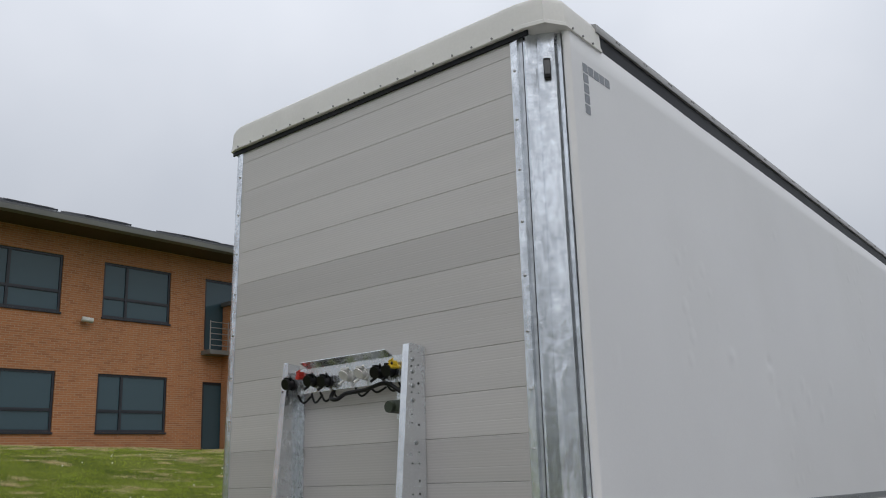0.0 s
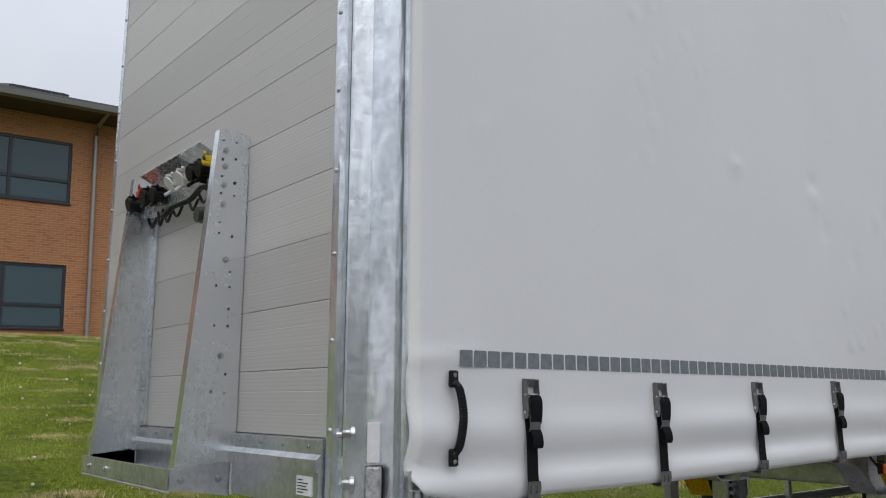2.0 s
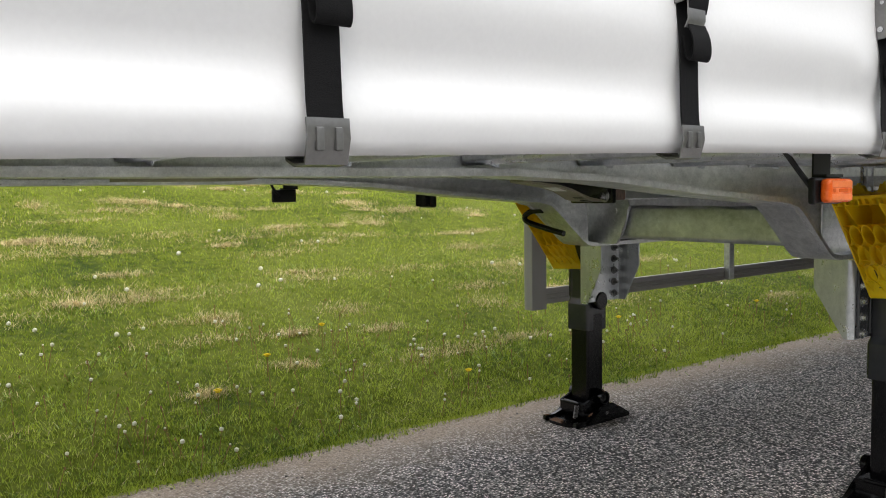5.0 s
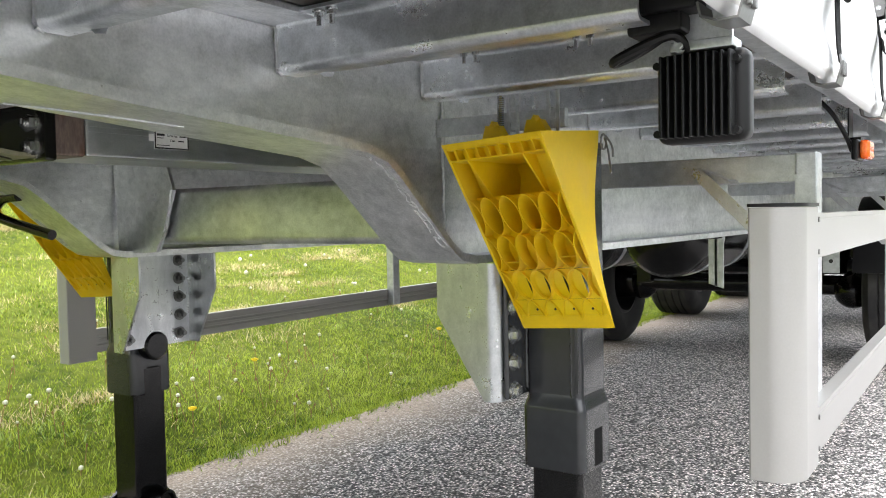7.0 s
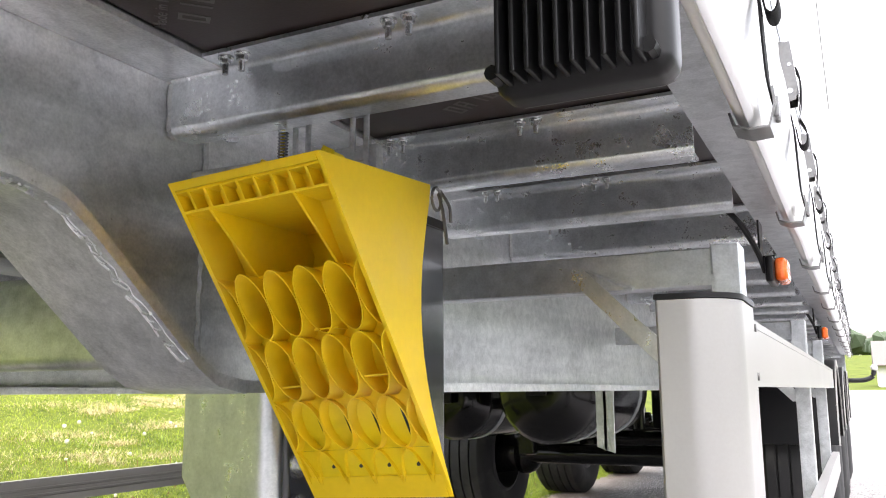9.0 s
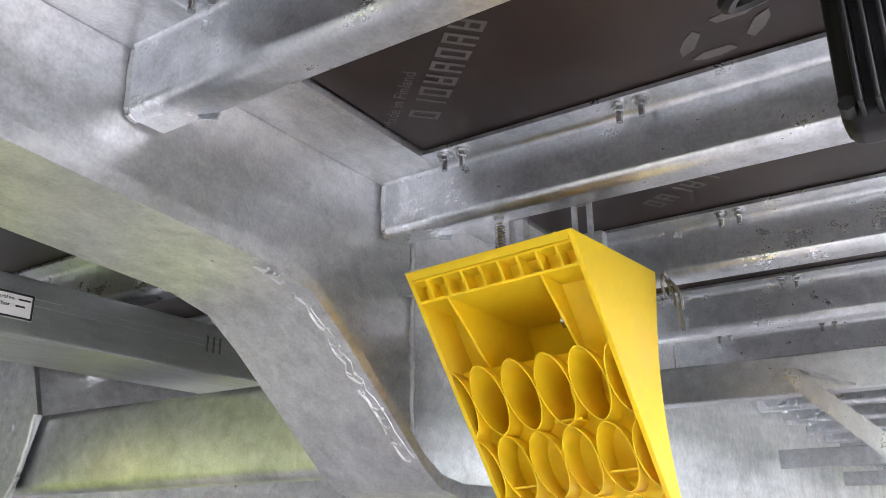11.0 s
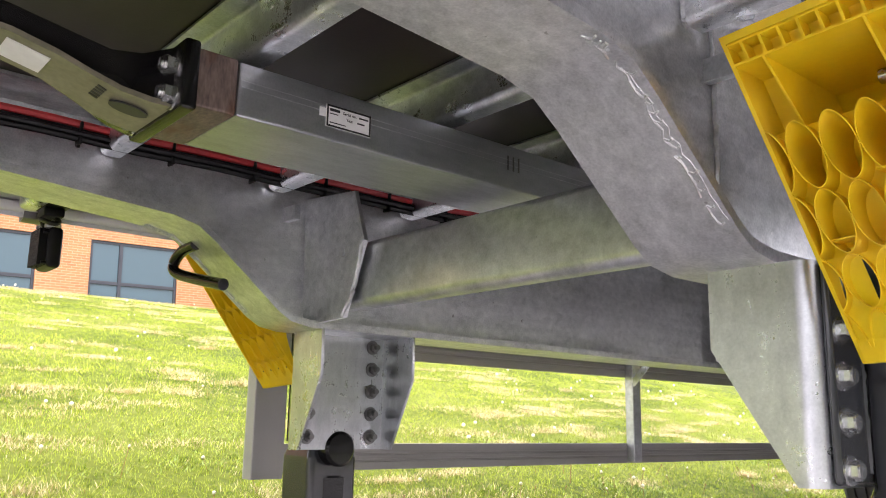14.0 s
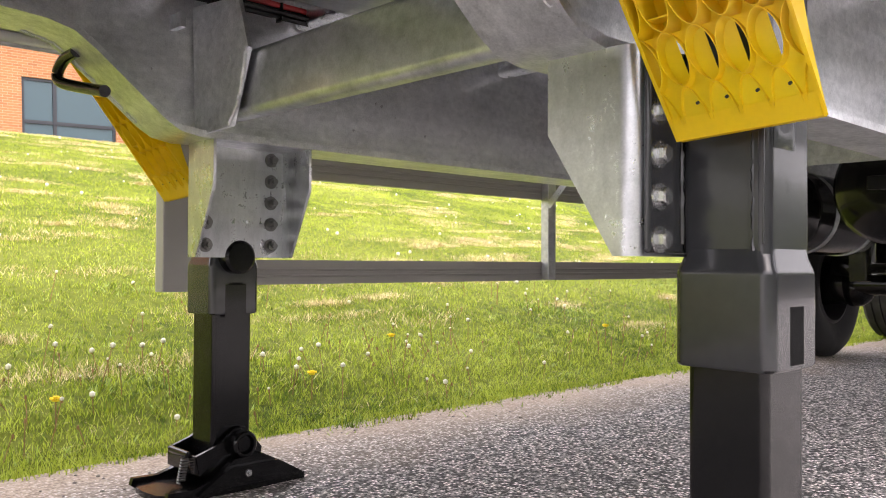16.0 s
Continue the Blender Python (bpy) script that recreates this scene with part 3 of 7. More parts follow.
def unevenness(x, y):
    k = min(1.0, max(0.0, (-4.27 - x) / 0.5))
    return k * (0.03 * noise.noise((x * 0.8, y * 0.8, 0)) + 0.018 * noise.noise((x * 2.7, y * 2.7, 3)))


def make_ground():
    xs = sorted(set([-900, -500, -250, -120, -70, -45, -33, -28] + [round(-25 + 0.5 * i, 2) for i in range(31)]
                    + [round(-9.6 + 0.15 * i, 2) for i in range(36)] + [-4.27, -4.2, -4.0, -2, 1, 5, 8, 12, 20, 40, 80, 160, 350, 900]))
    ys = sorted(set([-900, -400, -150, -60, -25, -12, -6] + [round(-3 + 0.5 * i, 2) for i in range(16)]
                    + [round(4.8 + 0.2 * i, 2) for i in range(70)] + [19, 20, 22, 25, 30, 35, 40, 50, 60, 75, 90, 110, 150, 200, 260, 330, 420, 600, 900]))
    verts = []
    for y in ys:
        for x in xs:
            z = hill(x, y) + (unevenness(x, y) if -30 < x < -4 and -10 < y < 30 else 0)
            if x > -4.25 and -60 < y < 70:
                z -= 0.035 if x < 6.5 else 0
            verts.append((x, y, z))
    w = len(xs)
    faces = [(j * w + i, j * w + i + 1, (j + 1) * w + i + 1, (j + 1) * w + i) for j in range(len(ys) - 1) for i in range(w - 1)]
    me = bpy.data.meshes.new("ground")
    me.from_pydata(verts, [], faces)
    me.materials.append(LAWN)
    me.polygons.foreach_set("use_smooth", [True] * len(faces))
    return tagged(new("ground", me), "grassy bank of mown lawn rising beside the road", "ground", kind="structure")


make_ground()


def make_road():
    ys = [-60, -40, -20, -8] + [i * 0.25 for i in range(0, 81)] + [22, 25, 30, 34, 40, 48, 58, 68]
    rows = []
    for y in ys:
        e = -4.24 + 0.05 * noise.noise((0, y * 1.7, 5)) + 0.03 * noise.noise((0, y * 6, 9))
        rows.append([(e, y), (-3.9, y), (-2.5, y), (0.5, y), (6.4 + 0.04 * noise.noise((3, y, 5)), y)])
    verts = [(x, y, hill(0, y) + 0.002) for r in rows for x, y in r]
    verts += [(r[0][0] - 0.01, r[0][1], hill(0, r[0][1]) - 0.06) for r in rows]
    w, k = 5, len(rows)
    faces = [(j * w + i, j * w + i + 1, (j + 1) * w + i + 1, (j + 1) * w + i) for j in range(k - 1) for i in range(4)]
    faces += [(k * w + j, j * w, (j + 1) * w, k * w + j + 1) for j in range(k - 1)]
    me = bpy.data.meshes.new("road")
    me.from_pydata(verts, [], faces)
    me.materials.append(ASPHALT)
    return tagged(new("road", me), "grey asphalt road with pale chippings and a sandy edge", "road", kind="structure")


make_road()


def tuft_field(name, count, region, height, width, material, label, category, lean=0.5, seed=1, flat=False):
    """Thousands of single blades, each a bent strip of its own."""
    rs = np.random.RandomState(seed)
    x, y = region(rs, count)
    z = np.array([hill(a, b) + unevenness(a, b) for a, b in zip(x, y)])
    n = len(x)
    hgt = height[0] + (height[1] - height[0]) * rs.rand(n) ** 1.6
    yaw = rs.rand(n) * math.tau
    ln = hgt * lean * (0.3 + rs.rand(n))
    if flat:
        ln = hgt * (1.2 + rs.rand(n))
        hgt = 0.014 + 0.026 * rs.rand(n)
    dx, dy = np.cos(yaw), np.sin(yaw)
    wx, wy = -dy * width / 2, dx * width / 2
    base = np.stack([x, y, z - 0.01], 1)
    v = np.zeros((n, 5, 3))
    v[:, 0] = base + np.stack([wx, wy, 0 * x], 1)
    v[:, 1] = base - np.stack([wx, wy, 0 * x], 1)
    mid = base + np.stack([dx * ln * 0.35, dy * ln * 0.35, hgt * 0.62], 1)
    v[:, 2] = mid - 0.8 * np.stack([wx, wy, 0 * x], 1)
    v[:, 3] = mid + 0.8 * np.stack([wx, wy, 0 * x], 1)
    v[:, 4] = base + np.stack([dx * ln, dy * ln, hgt + 0.008], 1)
    me = bpy.data.meshes.new(name)
    me.vertices.add(n * 5)
    me.vertices.foreach_set("co", v.reshape(-1))
    i0 = np.arange(n) * 5
    loops = np.stack([i0, i0 + 1, i0 + 2, i0 + 3, i0 + 3, i0 + 2, i0 + 4], 1).reshape(-1)
    me.loops.add(n * 7)
    me.loops.foreach_set("vertex_index", loops.astype(np.int32))
    starts = np.stack([np.arange(n) * 7, np.arange(n) * 7 + 4], 1).reshape(-1)
    me.polygons.add(n * 2)
    me.polygons.foreach_set("loop_start", starts.astype(np.int32))
    me.update(calc_edges=True)
    me.materials.append(material)
    return tagged(new(name, me), label, category, kind="stuff")


def near_bank(rs, n):
    x = -4.22 - 9.0 * rs.rand(n) ** 1.7
    y = 3.6 + 15.0 * rs.rand(n)
    return x, y


def verge(rs, n):
    y = 4.2 + 12.5 * rs.rand(n)
    spill = np.array([0.05 + 0.07 * noise.noise((0, v * 2.3, 2)) + 0.05 * noise.noise((3, v * 9, 2)) for v in y])
    x = -4.22 + spill - 0.9 * rs.rand(n) ** 1.5
    return x, y


def far_bank(rs, n):
    x = -8.0 - 14.5 * rs.rand(n)
    y = 0.5 + 19.0 * rs.rand(n)
    return x, y


tuft_field("grass", 460000, near_bank, (0.012, 0.03), 0.0034, BLADES, "short green mown grass on the bank", "grass", lean=1.3, seed=3)
tuft_field("verge_grass", 26000, verge, (0.015, 0.05), 0.0036, BLADES, "longer uncut grass along the road edge", "grass", lean=1.1, seed=5)
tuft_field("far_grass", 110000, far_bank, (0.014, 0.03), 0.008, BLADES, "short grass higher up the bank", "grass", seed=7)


def clumps(rs, n):
    k = 150
    cx, cy = -4.22 - 2.6 * rs.rand(k) ** 1.7, 4.6 + 11.0 * rs.rand(k)
    i = rs.randint(0, k, n)
    return cx[i] + rs.randn(n) * 0.07, cy[i] + rs.randn(n) * 0.1


def strewn(rs, n):
    return -4.3 - 5.0 * rs.rand(n) ** 1.5, 4.2 + 12.0 * rs.rand(n)


tuft_field("broad_leaves", 7500, clumps, (0.014, 0.032), 0.008, LEAF, "clumps of darker broad-leaved weeds in the grass", "weeds", lean=1.4, seed=23)
tuft_field("loose_straw", 6000, strewn, (0.04, 0.1), 0.0026, HAY, "single pale straws lying in the grass", "straw", seed=29, flat=True)


def hay_region(rs, n):
    k = 640
    cx, cy = -4.75 - 14.0 * rs.rand(k) ** 1.1, 0.5 + 17.0 * rs.rand(k)
    lx, ly = 0.025 + 0.07 * rs.rand(k) ** 2, 0.07 + 0.28 * rs.rand(k) ** 2
    i = rs.randint(0, k, n)
    return cx[i] + rs.randn(n) * lx[i], cy[i] + rs.randn(n) * ly[i]


tuft_field("dry_clippings", 240000, hay_region, (0.016, 0.036), 0.003, HAY, "strewn tufts of dry pale cut grass", "cut grass", seed=13, flat=True)


def flowers():
    rs = random.Random(4)
    seeds, stalks = BM(), BM()
    spots = [(-4.4 - 1.1 * rs.random() ** 1.5, 4.6 + 11.0 * rs.random()) for i in range(34)]
    for i in range(420):
        x, y = -4.32 - 1.7 * rs.random() ** 1.6, 4.4 + 11.5 * rs.random()
        if i % 3:
            sx, sy = rs.choice(spots)
            x, y = min(-4.3, sx + rs.gauss(0, 0.12)), sy + rs.gauss(0, 0.22)
        z, h = hill(x, y), 0.04 + 0.12 * rs.random() ** 1.3
        top = Vector((x + rs.uniform(-0.04, 0.04), y + rs.uniform(-0.04, 0.04), z + h))
        rod(stalks, (x, y, z - 0.01), top, 0.0015, 4)
        rod(stalks, top - Vector((0, 0, 0.012)), top, 0.0045, 5, 0.003)
        if rs.random() < 0.55:
            bmesh.ops.create_icosphere(seeds, subdivisions=1, radius=rs.uniform(0.005, 0.012), matrix=Matrix.Translation(top))
    for i in range(220):
        x, y = -5.5 - 9 * rs.random(), 2.0 + 15.5 * rs.random()
        bmesh.ops.create_icosphere(seeds, subdivisions=1, radius=rs.uniform(0.008, 0.018), matrix=Matrix.Translation((x, y, hill(x, y) + 0.06)))
    tagged(finish("seed_heads", seeds, SEEDHEAD, smooth=0), "pale round dandelion seed heads in the grass", "dandelions", kind="stuff")
    tagged(finish("flower_stalks", stalks, STALK, smooth=0), "thin brownish flower stalks along the verge", "stalks", kind="stuff")
    for x, y in [(-4.7, 6.1), (-4.5, 7.45), (-4.8, 9.05), (-4.5, 8.4), (-5.3, 7.0), (-4.7, 10.6), (-5.0, 6.5)]:
        b = BM()
        z = hill(x, y) + 0.11
        for k in range(11):
            a = k * math.tau / 11
            rod(b, (x, y, z), (x + 0.019 * math.cos(a), y + 0.019 * math.sin(a), z + 0.006), 0.0045, 5, 0.003)
        rod(b, (x, y, z - 0.004), (x, y, z + 0.012), 0.012, 10, 0.009)
        f = tagged(finish("dandelion", b, DANDELION), "yellow dandelion flower in the grass", "flower", group="dandelions on the verge")
        s = BM()
        rod(s, (x, y, z - 0.13), (x, y, z - 0.002), 0.002, 5)
        part("stalk", s, STALK, f)


flowers()


def pebbles():
    rs = random.Random(21)
    b = BM()
    for i in range(320):
        x, y = -4.2 + 0.55 * rs.random() ** 1.8, 4.5 + 11.0 * rs.random()
        r = rs.uniform(0.002, 0.0075)
        bmesh.ops.create_icosphere(b, subdivisions=1, radius=r, matrix=Matrix.Translation((x, y, -0.037)) @ Matrix.Diagonal((1, rs.uniform(0.7, 1.3), 0.6, 1)))
    tagged(finish("gravel", b, shader("verge_gravel", (0.17, 0.15, 0.135), 0.85, 0, 0.3, 40, 120), smooth=0), "loose gravel along the road edge", "gravel", kind="stuff")


pebbles()

# ---- the semi-trailer ----
XN, XF, XC = -1.85, -4.39, -3.095           # curtain planes, middle of the chassis
XL = -3.07                                   # middle between the landing legs
Y0, Y1, ROOF = 3.165, 16.8, 4.04
STRAPS = [3.722 + 0.6595 * k for k in range(20)]


def hem_lift(y):
    """How much higher the bottom hem hangs behind the front corner."""
    t = max(0.0, min(1.0, (y - 3.9) / 2.5))
    return 0.036 * t * t * (3 - 2 * t)


BEAMS = [3.46 + 0.39 * k for k in range(34)]
trailer = tagged(new("semi_trailer"), "white curtain-sided semi-trailer with galvanised chassis on its landing legs", "trailer")


def mx(x):
    return 2 * XC - x


# -- front wall --
def front_wall():
    b = BM()
    box(b, -4.33, -2.05, Y0 + 0.012, Y0 + 0.04, 1.25, 3.9)
    wall = part("front_wall", b, GALV, trailer, "front wall of ribbed grey planks")
    top, step = 3.77, 0.206
    first = None
    for k in range(12):
        z1, z0 = top - step * k - 0.0004, top - step * (k + 1) + 0.0004
        if first is None:
            p = BM()
            h = z1 - z0
            prism(p, [(0.012, 0), (0.0008, 0.0005), (0, 0.003), (0, h * 0.32), (0.0005, h * 0.33), (0, h * 0.34), (0, h * 0.66), (0.0005, h * 0.67), (0, h * 0.68), (0, h - 0.003), (0.0008, h - 0.0005), (0.012, h)], "x", -4.262, -2.105)
            first = part("plank", p, PLANK, wall, smooth=0)
            first.matrix_basis = pose(0, Y0, z0)
        else:
            again(first, wall, pose(0, Y0, z0))
    p = BM()
    box(p, -4.262, -2.105, Y0 + 0.001, Y0 + 0.012, 3.772, 3.9)
    part("top_plank", p, PLANK, wall)
    # foot of the wall: folded galvanised strips with bolts
    p = BM()
    prism(p, [(Y0 + 0.01, 1.298), (Y0 - 0.012, 1.292), (Y0 - 0.014, 1.25), (Y0 - 0.03, 1.235), (Y0 - 0.03, 1.2), (Y0 + 0.02, 1.2), (Y0 + 0.02, 1.29)], "x", -4.3, -2.12, 0.002)
    part("sill_strip", p, GALV, wall, "folded galvanised strip")
    p = BM()
    prism(p, [(Y0 - 0.022, 1.2), (Y0 - 0.022, 1.095), (Y0 + 0.03, 1.088), (Y0 + 0.03, 1.2)], "x", -4.33, -2.12, 0.002)
    part("front_beam", p, GALV, wall, "galvanised front cross beam")
    for k in range(14):
        p = BM()
        bolt(p, (-4.2 + 0.155 * k, Y0 - 0.014, 1.272), (0, -1, 0), 0.006, False)
        part("bolt", p, ZINC_BOLT, wall)
    p = BM()
    box(p, -2.24, -2.15, Y0 - 0.0255, Y0 - 0.022, 1.13, 1.185)
    s = part("type_plate", p, STICKER, wall, "white type plate")
    p = BM()
    for k, w in enumerate((0.03, 0.06, 0.05, 0.062, 0.035)):
        box(p, -2.232, -2.232 + w, Y0 - 0.0265, Y0 - 0.0252, 1.176 - 0.009 * k - 0.003, 1.176 - 0.009 * k)
    part("print", p, INK, s)
    return wall


wall = front_wall()


def pillars():
    # near pillar: riveted strip, groove, broad face, rounded return
    prof = [(-2.112, Y0 - 0.004), (-2.07, Y0 - 0.006), (-2.064, Y0 + 0.024), (-2.05, Y0 + 0.028), (-2.044, Y0 + 0.012), (-2.034, Y0 + 0.014), (-2.0, Y0 + 0.062),
            (-1.988, Y0 + 0.06), (-1.918, Y0 + 0.1), (-1.912, Y0 + 0.122), (-1.894, Y0 + 0.126), (-1.88, Y0 + 0.145), (-1.88, Y0 + 0.19), (-2.1, Y0 + 0.19)]
    b = BM()
    prism(b, prof, "z", 1.092, 3.9, 0.002)
    near = part("corner_pillar", b, GALV_PILLAR, trailer, "galvanised corner pillar with runs of zinc")
    prof2 = [(-4.262, Y0 - 0.004), (-4.3, Y0 - 0.006), (-4.31, Y0 + 0.01), (-4.34, Y0 + 0.012), (-4.372, Y0 + 0.05), (-4.372, Y0 + 0.15), (-4.262, Y0 + 0.15)]
    b = BM()
    prism(b, prof2[::-1], "z", 1.092, 3.9, 0.002)
    far = part("corner_pillar", b, GALV_PILLAR, trailer, "galvanised corner pillar with runs of zinc")
    for who, x in ((near, -2.09), (far, -4.282)):
        first = None
        z = 1.32
        k = 0
        while z < 3.8:
            p = BM()
            bmesh.ops.create_uvsphere(p, u_segments=10, v_segments=5, radius=0.0085, matrix=Matrix.Diagonal((1, 0.7, 1, 1)))
            if first is None:
                first = part("rivet", p, ZINC_BOLT, who)
                first.matrix_basis = pose(x, Y0 - 0.006, z)
            else:
                p.free()
                again(first, who, pose(x, Y0 - 0.006, z))
            k += 1
            z += 0.262
    # marker lamps at the top of both pillars
    for x, y, yaw, par in ((-1.95, Y0 + 0.075, 30, near), (-4.372, Y0 + 0.07, -62, far)):
        p = BM()
        box(p, -0.018, 0.018, -0.018, 0.004, -0.055, 0.055, 0.007, 3)
        lamp = part("marker_lamp", p, BLACK_PLASTIC, par, "small dark marker lamp")
        lamp.matrix_basis = pose(x, y, 3.67, 0, 0, yaw)
        p = BM()
        box(p, -0.014, 0.014, -0.0215, -0.016, -0.036, 0.04, 0.003)
        part("lens", p, shader("smoked_lens", (0.1, 0.1, 0.1), 0.2), lamp)
    # foot of the near pillar
    for z in (1.31, 1.17):
        p = BM()
        rod(p, (-2.02, Y0 + 0.036, z), (-2.026, Y0 + 0.026, z), 0.024, 22)
        rod(p, (-2.026, Y0 + 0.026, z), (-2.039, Y0 + 0.004, z), 0.014, 6)
        rod(p, (-2.039, Y0 + 0.004, z), (-2.047 if z > 1.2 else -2.041, Y0 - 0.009 if z > 1.2 else Y0 + 0.001, z), 0.009, 12)
        part("pillar_bolt", p, ZINC_BOLT, near)
    p = BM()
    box(p, -0.02, 0.02, -0.004, 0.004, -0.056, 0.056, 0.002)
    r = part("reflector", p, REFLECTOR, near, "white rectangular reflector")
    r.matrix_basis = pose(-1.968, Y0 + 0.068, 1.289, 0, 0, 30)
    p = BM()
    box(p, -0.026, 0.026, -0.016, 0.01, -0.066, 0.066, 0.012, 3)
    r = part("position_lamp", p, BLACK_PLASTIC, near, "clear ribbed position lamp in black housing")
    r.matrix_basis = pose(-1.956, Y0 + 0.068, 1.162, 0, 0, 30)
    p = BM()
    box(p, -0.0245, 0.0245, -0.024, -0.012, -0.0645, 0.0645, 0.01, 3)
    part("lens", p, LAMP_CLEAR, r)
    for s in (-1, 1):
        p = BM()
        rod(p, (0, -0.0235, s * 0.054), (0, -0.0255, s * 0.054), 0.005, 10)
        part("screw", p, ZINC_BOLT, r)
    # curtain tensioner at the foot
    p = BM()
    box(p, -1.888, -1.862, Y0 + 0.115, Y0 + 0.13, 1.108, 1.2, 0.003)
    box(p, -1.893, -1.857, Y0 + 0.115, Y0 + 0.235, 1.108, 1.114, 0.002)
    box(p, -1.893, -1.857, Y0 + 0.115, Y0 + 0.2, 1.158, 1.164, 0.002)
    for dy in (0.15, 0.18, 0.205):
        rod(p, (-1.872, Y0 + dy, 1.112), (-1.872, Y0 + dy, 1.16), 0.013, 12)
    rod(p, (-1.872, Y0 + 0.122, 1.2), (-1.872, Y0 + 0.122, 1.214), 0.009, 8)
    sweep(p, [(-1.862, Y0 + 0.2, 1.11), (-1.858, Y0 + 0.25, 1.108), (-1.857, Y0 + 0.27, 1.1), (-1.857, Y0 + 0.31, 1.1)], 0.005)
    part("curtain_tensioner", p, GALV, near, "galvanised ratchet bracket")
    return near


pillars()


# -- roof cap, roof rail --
def roof():
    b = BM()
    out = [(-4.405, 3.62), (-4.405, 3.22), (-4.38, Y0 - 0.015), (-4.31, Y0 - 0.035), (-2.02, Y0 - 0.035), (-1.9, Y0 - 0.005), (-1.838, Y0 + 0.1), (-1.838, 3.62)]
    cx, cy = -3.12, 3.7
    rings = []
    for z, ins in ((3.872, 0.012), (3.876, 0.0), (3.895, 0.002), (3.9, 0.008), (4.0, 0.012), (4.03, 0.028), (4.048, 0.07), (4.05, 0.2)):
        ring = []
        for i, (x, y) in enumerate(out):
            d = Vector((cx - x, (cy - y) if y < 3.5 else 0))
            d = d.normalized() * ins
            w = 0.004 * noise.noise((x * 5, y * 5, z * 9))
            ring.append(b.verts.new((x + d.x, y + d.y + w, z + 0.006 * noise.noise((x * 3, y * 4, 2)))))
        rings.append(ring)
    for r0, r1 in zip(rings, rings[1:]):
        for i in range(len(out) - 1):
            b.faces.new((r0[i], r0[i + 1], r1[i + 1], r1[i]))
    b.faces.new(rings[-1])
    b.faces.new(rings[0][::-1])
    # black strip drawn as the shadow gap under the cap
    p = BM()
    box(p, -4.36, -2.0, Y0 - 0.012, Y0 - 0.001, 3.845, 3.874)
    part("cap_seal", p, TRACK_AND_SHADOW, trailer, "black strip standing in for the shadow below the roof cap")
    cap = part("roof_cap", b, ROOF_CAP, trailer, "off-white creased front roof cap", smooth=30)
    p = BM()
    rod(p, (0, 0, 0), (0, -0.006, 0), 0.006, 8)
    rv = part("rivet", p, STAINLESS, cap)
    rv.matrix_basis = pose(-4.28, Y0 - 0.033, 3.886)
    for k in range(1, 18):
        again(rv, cap, pose(-4.28 + 0.13 * k, Y0 - 0.033, 3.886))
    for i in range(3):
        again(rv, cap, pose(-1.838, 3.32 + 0.1 * i, 3.886, 0, 0, 90))
    b = BM()
    box(b, -4.36, -1.885, 3.3, Y1, 4.0, 4.028, 0.004)
    part("roof_sheet", b, ROOF_CAP, trailer, "white fabric roof")
    for x0, x1 in ((-1.872, -1.856), (-4.384, -4.368)):
        b = BM()
        box(b, x0, x1, 3.3, Y1, 3.84, 4.0, 0.003)
        part("curtain_track", b, TRACK_AND_SHADOW, trailer, "dark curtain runner track")
    for s, xo in ((1, -1.842), (-1, -4.398)):
        b = BM()
        prism(b, [(xo, 3.985), (xo + s * 0.004, 4.0), (xo, 4.03), (xo - s * 0.03, 4.04), (xo - s * 0.06, 4.03), (xo - s * 0.06, 3.985)], "y", 3.58, Y1, 0.001)
        rail = part("roof_rail", b, ALU, trailer, "aluminium roof rail")
        if s > 0:
            first = None
            for k in range(40):
                for d in (0, 0.03):
                    if first is None:
                        p = BM()
                        rod(p, (0, 0, 0), (0.006, 0, 0), 0.007, 8)
                        first = part("rivet", p, STAINLESS, rail)
                        first.matrix_basis = pose(xo, 3.8 + 0.33 * k + d, 4.012)
                    else:
                        again(first, rail, pose(xo, 3.8 + 0.33 * k + d, 4.012))


roof()


# -- curtains --
def curtain_x(y, z):
    """How far the cloth stands out at (y, z)."""
    z_true = z
    z -= hem_lift(y)
    low = max(0.0, min(1.0, (1.6 - z) / 0.2))
    strap = min(abs(y - s) for s in STRAPS)
    pinch = math.exp(-(strap / 0.07) ** 2)
    f = 0.022 * math.exp(-((z - 1.32) / 0.055) ** 2) - 0.012 * math.exp(-((z - 1.225) / 0.035) ** 2) + 0.016 * math.exp(-((z - 1.165) / 0.035) ** 2)
    f = f * low * (1 - 0.55 * pinch) * (0.8 + 0.4 * noise.noise((0, y * 1.3, z)))
    if z < 1.14:
        f -= (1.14 - z) * 0.25
    z = z_true
    if y < 3.315:
        f -= 0.03 * ((3.315 - y) / 0.035) ** 2
    f += 0.006 * noise.noise((0, y * 0.45, z * 0.7)) + 0.0022 * noise.noise((4, y * 2.2, z * 1.4))
    # soft dents where goods leaned against the cloth
    for k, (cy, cz) in enumerate(((5.0, 2.41), (5.65, 2.44), (5.67, 2.36), (6.31, 2.34), (5.76, 2.21), (7.03, 2.37), (6.43, 2.25), (6.03, 2.11), (6.7, 2.15), (3.53, 2.26))):
        r2 = ((y - cy) / (0.045 if y > 4 else 0.02)) ** 2 + ((z - cz) / 0.035) ** 2
        if r2 < 9:
            f += (0.009, -0.007, 0.008)[k % 3] * math.exp(-r2)
    # crease that runs from the front edge to the tape
    if y < 3.75 and 1.4 < z < 1.7:
        f += 0.012 * math.exp(-((z - 1.525 - 0.12 * (y - 3.3)) / 0.02) ** 2) * max(0, (3.62 - y) / 0.4)
    return f


